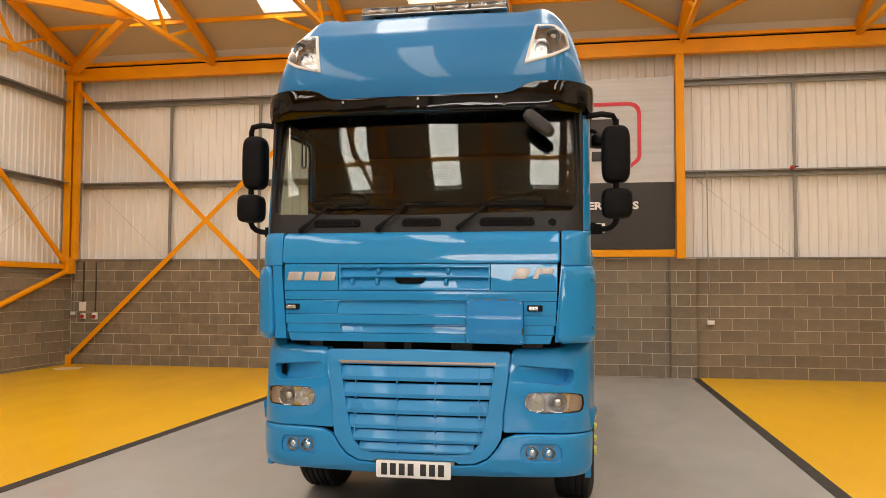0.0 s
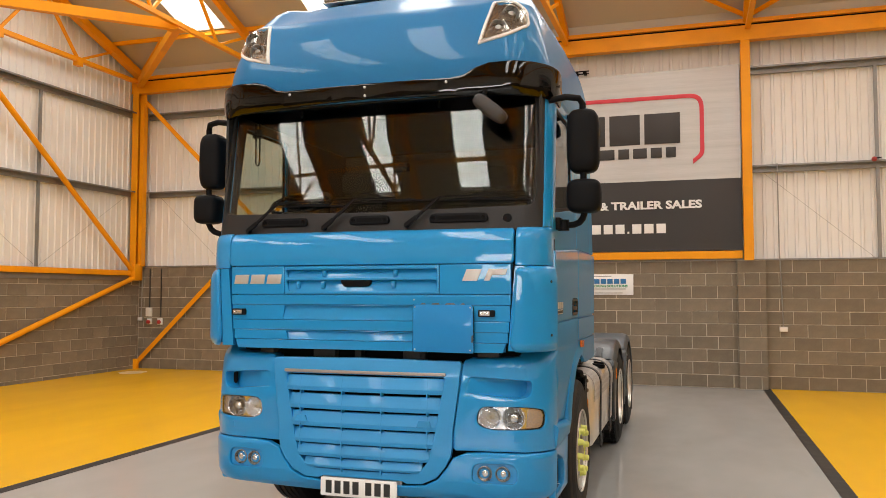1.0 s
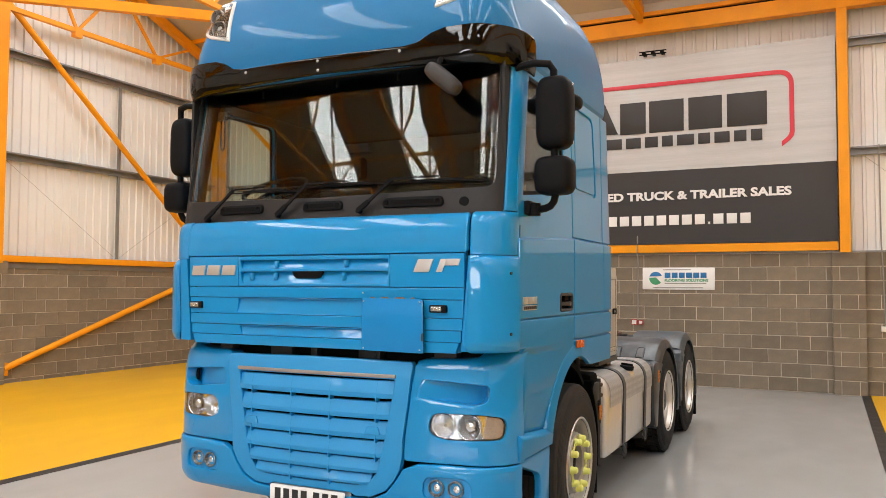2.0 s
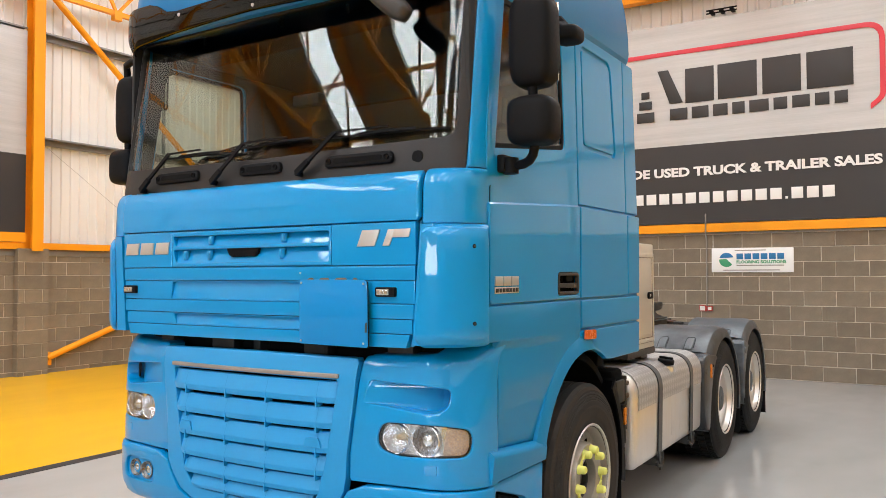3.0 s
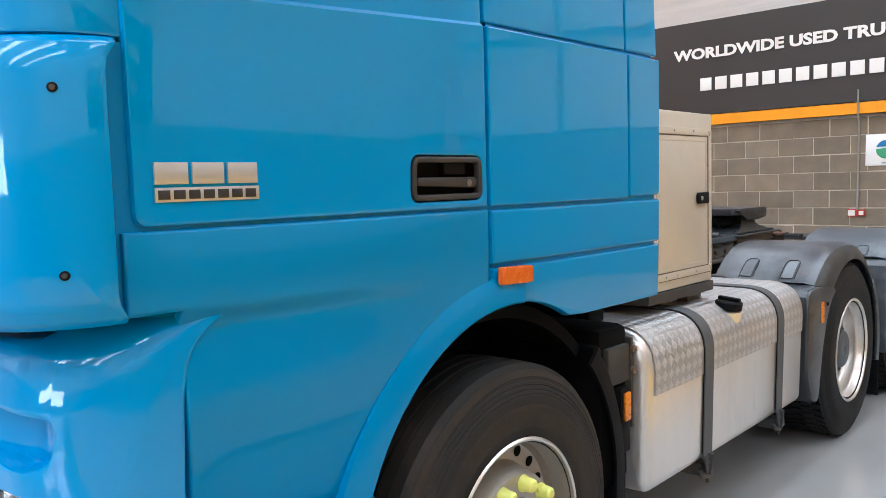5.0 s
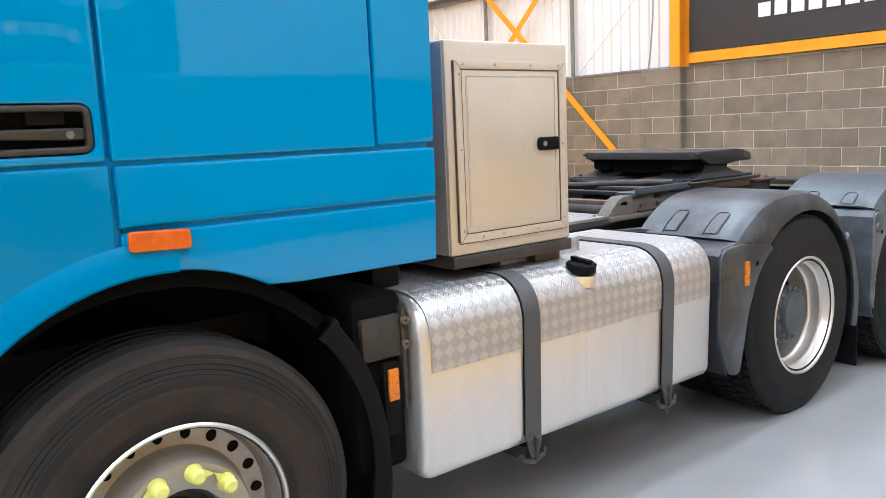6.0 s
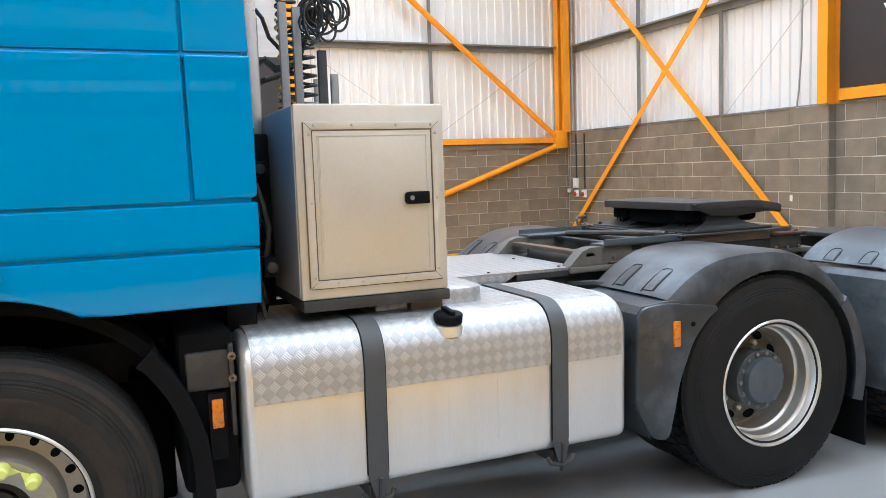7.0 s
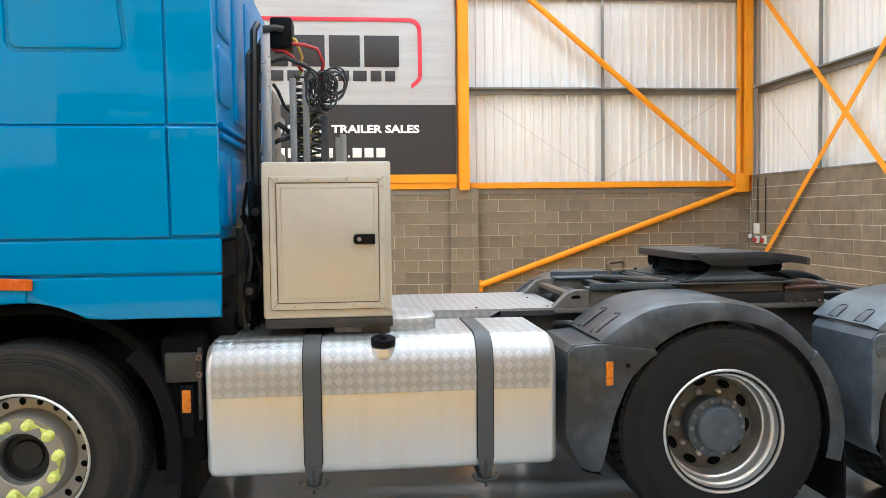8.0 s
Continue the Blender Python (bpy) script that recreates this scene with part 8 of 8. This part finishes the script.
def socket(x, z, w, h, m, label, red=False):
    root = thing("wall_socket", label, "socket", (x, NY, z), group="sockets on the block wall")
    part("back_box", new_box(x - w / 2, x + w / 2, NY - 0.05, NY - 0.001, z - h / 2, z + h / 2, 0.006), m, root)
    part("face_plate", new_box(x - w / 2 + 0.008, x + w / 2 - 0.008, NY - 0.058, NY - 0.05, z - h / 2 + 0.008, z + h / 2 - 0.008, 0.002), SOCKET_WHITE, root)
    if red:
        part("socket_cover", spin(bmesh.new(), [(0.0, 0.045), (0.035, 0.043), (0.045, 0.035), (0.047, 0.0005)], (x, NY - 0.055, z - 0.01), "y", 18, -1), SOCKET_RED, root)


socket(2.45, 1.06, 0.14, 0.09, SATIN, "double metal wall socket below the conduit")
socket(-5.25, 1.06, 0.14, 0.09, SATIN, "double metal wall socket beside a block pier")
socket(-11.02, 1.115, 0.13, 0.085, SATIN, "double metal wall socket in the corner")
socket(-10.80, 1.27, 0.15, 0.20, SOCKET_WHITE, "white isolator switch on the block wall")
socket(-10.78, 1.06, 0.11, 0.13, SOCKET_WHITE, "red industrial socket on the block wall", True)
socket(-10.50, 1.06, 0.12, 0.15, SOCKET_WHITE, "red industrial socket below a cable", True)
call = thing("fire_call_point", "red fire call point with a notice on the wall", "call point", (-1.45, NY, 1.07))
part("call_box", new_box(-1.425, -1.345, NY - 0.05, NY - 0.001, 1.04, 1.12, 0.006), SOCKET_RED, call)
part("notice", new_box(-1.56, -1.44, NY - 0.010, NY - 0.001, 1.03, 1.13, 0.002), SOCKET_RED, call)
part("call_glass", new_box(-1.412, -1.358, NY - 0.054, NY - 0.0505, 1.055, 1.105), SOCKET_WHITE, call)
part("notice_field", new_box(-1.55, -1.47, NY - 0.013, NY - 0.0105, 1.045, 1.115), SOCKET_WHITE, call)


def sounder(x, z):
    bell = thing("alarm_sounder", "red alarm sounder on the galvanised sheeting rail", "alarm", (x, NY - 0.07, z), group="alarm sounders on the rails")
    part("sounder_base", spin(bmesh.new(), [(0, 0.042), (0.03, 0.042), (0.035, 0.036), (0.07, 0.032), (0.08, 0.0005)], (x, NY - 0.062, z), "y", 20, -1), SOCKET_RED, bell)
    part("sounder_arm", new_box(x - 0.02, x + 0.11, NY - 0.09, NY - 0.066, z + 0.01, z + 0.03), BLACK, bell)


sounder(3.95, 4.0)
sounder(-6.29, 4.02)

# black cable clamp on the cladding above the banner
clamp = thing("cable_clamp", "small black cable clamp on the cladding above a banner", "clamp", (-1.14, NY, 5.93))
for z in (5.905, 5.955):
    part("clamp_bar", tube(bmesh.new(), [(-1.38, NY - 0.03, z), (-0.90, NY - 0.03, z)], 0.012, 8), BLACK, clamp)
for x in (-1.30, -1.14, -0.98):
    part("clamp_block", new_box(x - 0.03, x + 0.03, NY - 0.05, NY + 0.13, 5.91, 5.95, 0.004), BLACK, clamp)

# sign of a flooring firm: plain shapes for its name
sign = thing("wall_sign", "white printed sign with blue and green emblem on the block wall", "sign", (-0.74, NY, 1.66))
part("sign_board", panel(rpoly([(-1.355, 1.668, 0.005), (-0.122, 1.662, 0.005), (-0.118, 2.050, 0.005), (-1.350, 2.056, 0.005)]), thick=0.012, bev=0.002, fn=lambda u, v, w: (u, NY - 0.014 - w, v)), WHITE_PLATE, sign)
sf = lambda u, v, w: (u, NY - 0.0175 - w, v)
circ = lambda cx, cz, r, a0, a1: [(cx + r * math.cos(radians(a)), cz + r * math.sin(radians(a))) for a in range(a0, a1 + 1, 12)]
part("emblem", panel(circ(-1.12, 1.865, 0.115, 20, 164) + [(-1.12, 1.90)], thick=0.002, bev=0.0005, fn=sf), PRINT_BLUE, sign)
part("emblem", panel(circ(-1.12, 1.865, 0.115, 176, 320) + [(-1.12, 1.88)], thick=0.002, bev=0.0005, fn=sf), PRINT_GREEN, sign)
for k in range(6):
    part("name_block", panel([(-0.965 + 0.122 * k, 1.872), (-0.865 + 0.122 * k, 1.872), (-0.865 + 0.122 * k, 1.965), (-0.965 + 0.122 * k, 1.965)], thick=0.002, bev=0.0005, fn=sf), PRINT_BLUE, sign)
bm = bmesh.new()
letters("FLOORING SOLUTIONS", 0.74, 0.05, lambda u, v, w: sf(-0.965 + u, 1.805 + v, w), bm, 0.002)
part("lettering", bm, PRINT_GREEN, sign, "small grey green capital letters")
for v, u0, u1 in ((1.775, -0.965, -0.26), (1.70, -1.17, -0.32), (2.015, -0.99, -0.52)):
    part("small_print", panel([(u0, v - 0.008), (u1, v - 0.008), (u1, v + 0.008), (u0, v + 0.008)], thick=0.002, bev=0.0005, fn=sf), CONDUIT, sign)

# ---- single blocks of the walls and piers ----
rnd = random.Random(7)
BLK_L, BLK_H, JOINT = 0.4385, 0.2165, 0.0105


def block_mesh(name, length, height, depth, bev=0.003):
    me = bpy.data.meshes.new(name)
    x, z, b = length / 2, height / 2, bev
    v = [(-x, 0, -z), (x, 0, -z), (x, 0, z), (-x, 0, z), (-x + b, -depth, -z + b), (x - b, -depth, -z + b), (x - b, -depth, z - b), (-x + b, -depth, z - b)]
    f = [(4, 5, 6, 7), (0, 1, 5, 4), (1, 2, 6, 5), (2, 3, 7, 6), (3, 0, 4, 7)]
    me.from_pydata(v, [], f)
    me.materials.append(BLOCK)
    return me


FULL = block_mesh("block", BLK_L, BLK_H, 0.008)
SIZES = {}


def sized(length):
    key = round(length, 2)
    if key not in SIZES:
        SIZES[key] = block_mesh("block", key, BLK_H, 0.008)
    return SIZES[key]


def courses(z1, a0, a1, even_at, odd_at, pitch=0.2285, z0=0.0):
    """Middles, heights and lengths of the blocks of a wall from a0 to a1; upright joints of even and odd courses pass through even_at and odd_at."""
    for k in range(-1 if z0 else 0, int((z1 - z0) / pitch + 0.01)):
        at = odd_at if k % 2 else even_at
        a = at - 0.449 * math.ceil((at - a0) / 0.449)
        while a < a1:
            s, e = max(a, a0), min(a + 0.449, a1)
            if e - s > 0.06:
                yield (s + e) / 2, z0 + (k + 0.5) * pitch, e - s - JOINT
            a += 0.449


def lay(wall, blocks, place, turn, near):
    """Blocks of a wall: the near ones as parts, the rest as one mesh."""
    rest = bmesh.new()
    n = 0
    for a, z, length in blocks:
        m = FULL if abs(length - BLK_L) < 0.006 else sized(length)
        at = Matrix.Translation(place(a, z)) @ Matrix.Rotation(turn, 4, "Z") @ Matrix.Translation((rnd.uniform(-0.003, 0.003), rnd.uniform(-0.0015, 0.002), rnd.uniform(-0.0025, 0.0025)))
        if near(a) and n < 300:
            ob = new("block", m)
            ob.parent = wall
            ob.matrix_basis = at
            n += 1
        else:
            t = bmesh.new()
            t.from_mesh(m)
            t.transform(at)
            merge(rest, t)
    if rest.faces:
        me = bpy.data.meshes.new("blockwork")
        rest.to_mesh(me)
        me.materials.append(BLOCK)
        ob = new("blockwork", me)
        ob.parent = wall
        ob["kind"] = "stuff"
    rest.free()


lay(wall_north, itertools.chain(courses(BLOCK_TOP, WX, 1.70, 0.714, 0.912), courses(BLOCK_TOP, 2.18, EX, 2.846, 3.067)), lambda a, z: (a, NY + 0.008, z), 0.0, lambda a: -2.4 < a < 6.2)
lay(wall_west, courses(2.13, SY, NY, 9.309, 9.047, 0.2256, 0.0725), lambda a, z: (WX - 0.008, a, z), radians(90), lambda a: a > 6.5)

# piers below the columns
for x0, x1 in ((-5.20, -4.62), (1.70, 2.18)):
    pier = solid("pier", new_box(x0 + 0.006, x1 - 0.006, NY - 0.124, NY + 0.004, 0, BLOCK_TOP - 0.001), MORTAR, "concrete block pier under a steel column", "pier", kind="structure")
    for k in range(10):
        z = (k + 0.5) * 0.2285
        cuts = (x0, x1) if k % 2 else (x0, x0 + 0.11, x1 - 0.11, x1)
        for a, b in zip(cuts, cuts[1:]):
            ob = new("block", sized(b - a - JOINT))
            ob.parent = pier
            ob.matrix_basis = Matrix.Translation(((a + b) / 2, NY - 0.123, z))
        for x, turn in ((x0 + 0.007, -90), (x1 - 0.007, 90)):
            ob = new("block", sized(0.115))
            ob.parent = pier
            ob.matrix_basis = Matrix.Translation((x, NY - 0.058, z)) @ Matrix.Rotation(radians(turn), 4, "Z")
for y0, y1 in ((9.91, 10.44), (4.24, 4.77)):
    pier = solid("pier", new_box(WX - 0.004, WX + 0.124, y0 + 0.006, y1 - 0.006, 0, 2.098), MORTAR, "concrete block pier under a steel column", "pier", kind="structure")
    for k in range(10):
        z = 0.0725 + (k - 0.5) * 0.2256
        cuts = (y0, y1) if k % 2 else (y0, y0 + 0.11, y1 - 0.11, y1)
        for a, b in zip(cuts, cuts[1:]):
            ob = new("block", sized(b - a - JOINT))
            ob.parent = pier
            ob.matrix_basis = Matrix.Translation((WX + 0.123, (a + b) / 2, z)) @ Matrix.Rotation(radians(90), 4, "Z")
        for y, turn in ((y0 + 0.007, 0), (y1 - 0.007, 180)):
            ob = new("block", sized(0.115))
            ob.parent = pier
            ob.matrix_basis = Matrix.Translation((WX + 0.058, y, z)) @ Matrix.Rotation(radians(turn), 4, "Z")
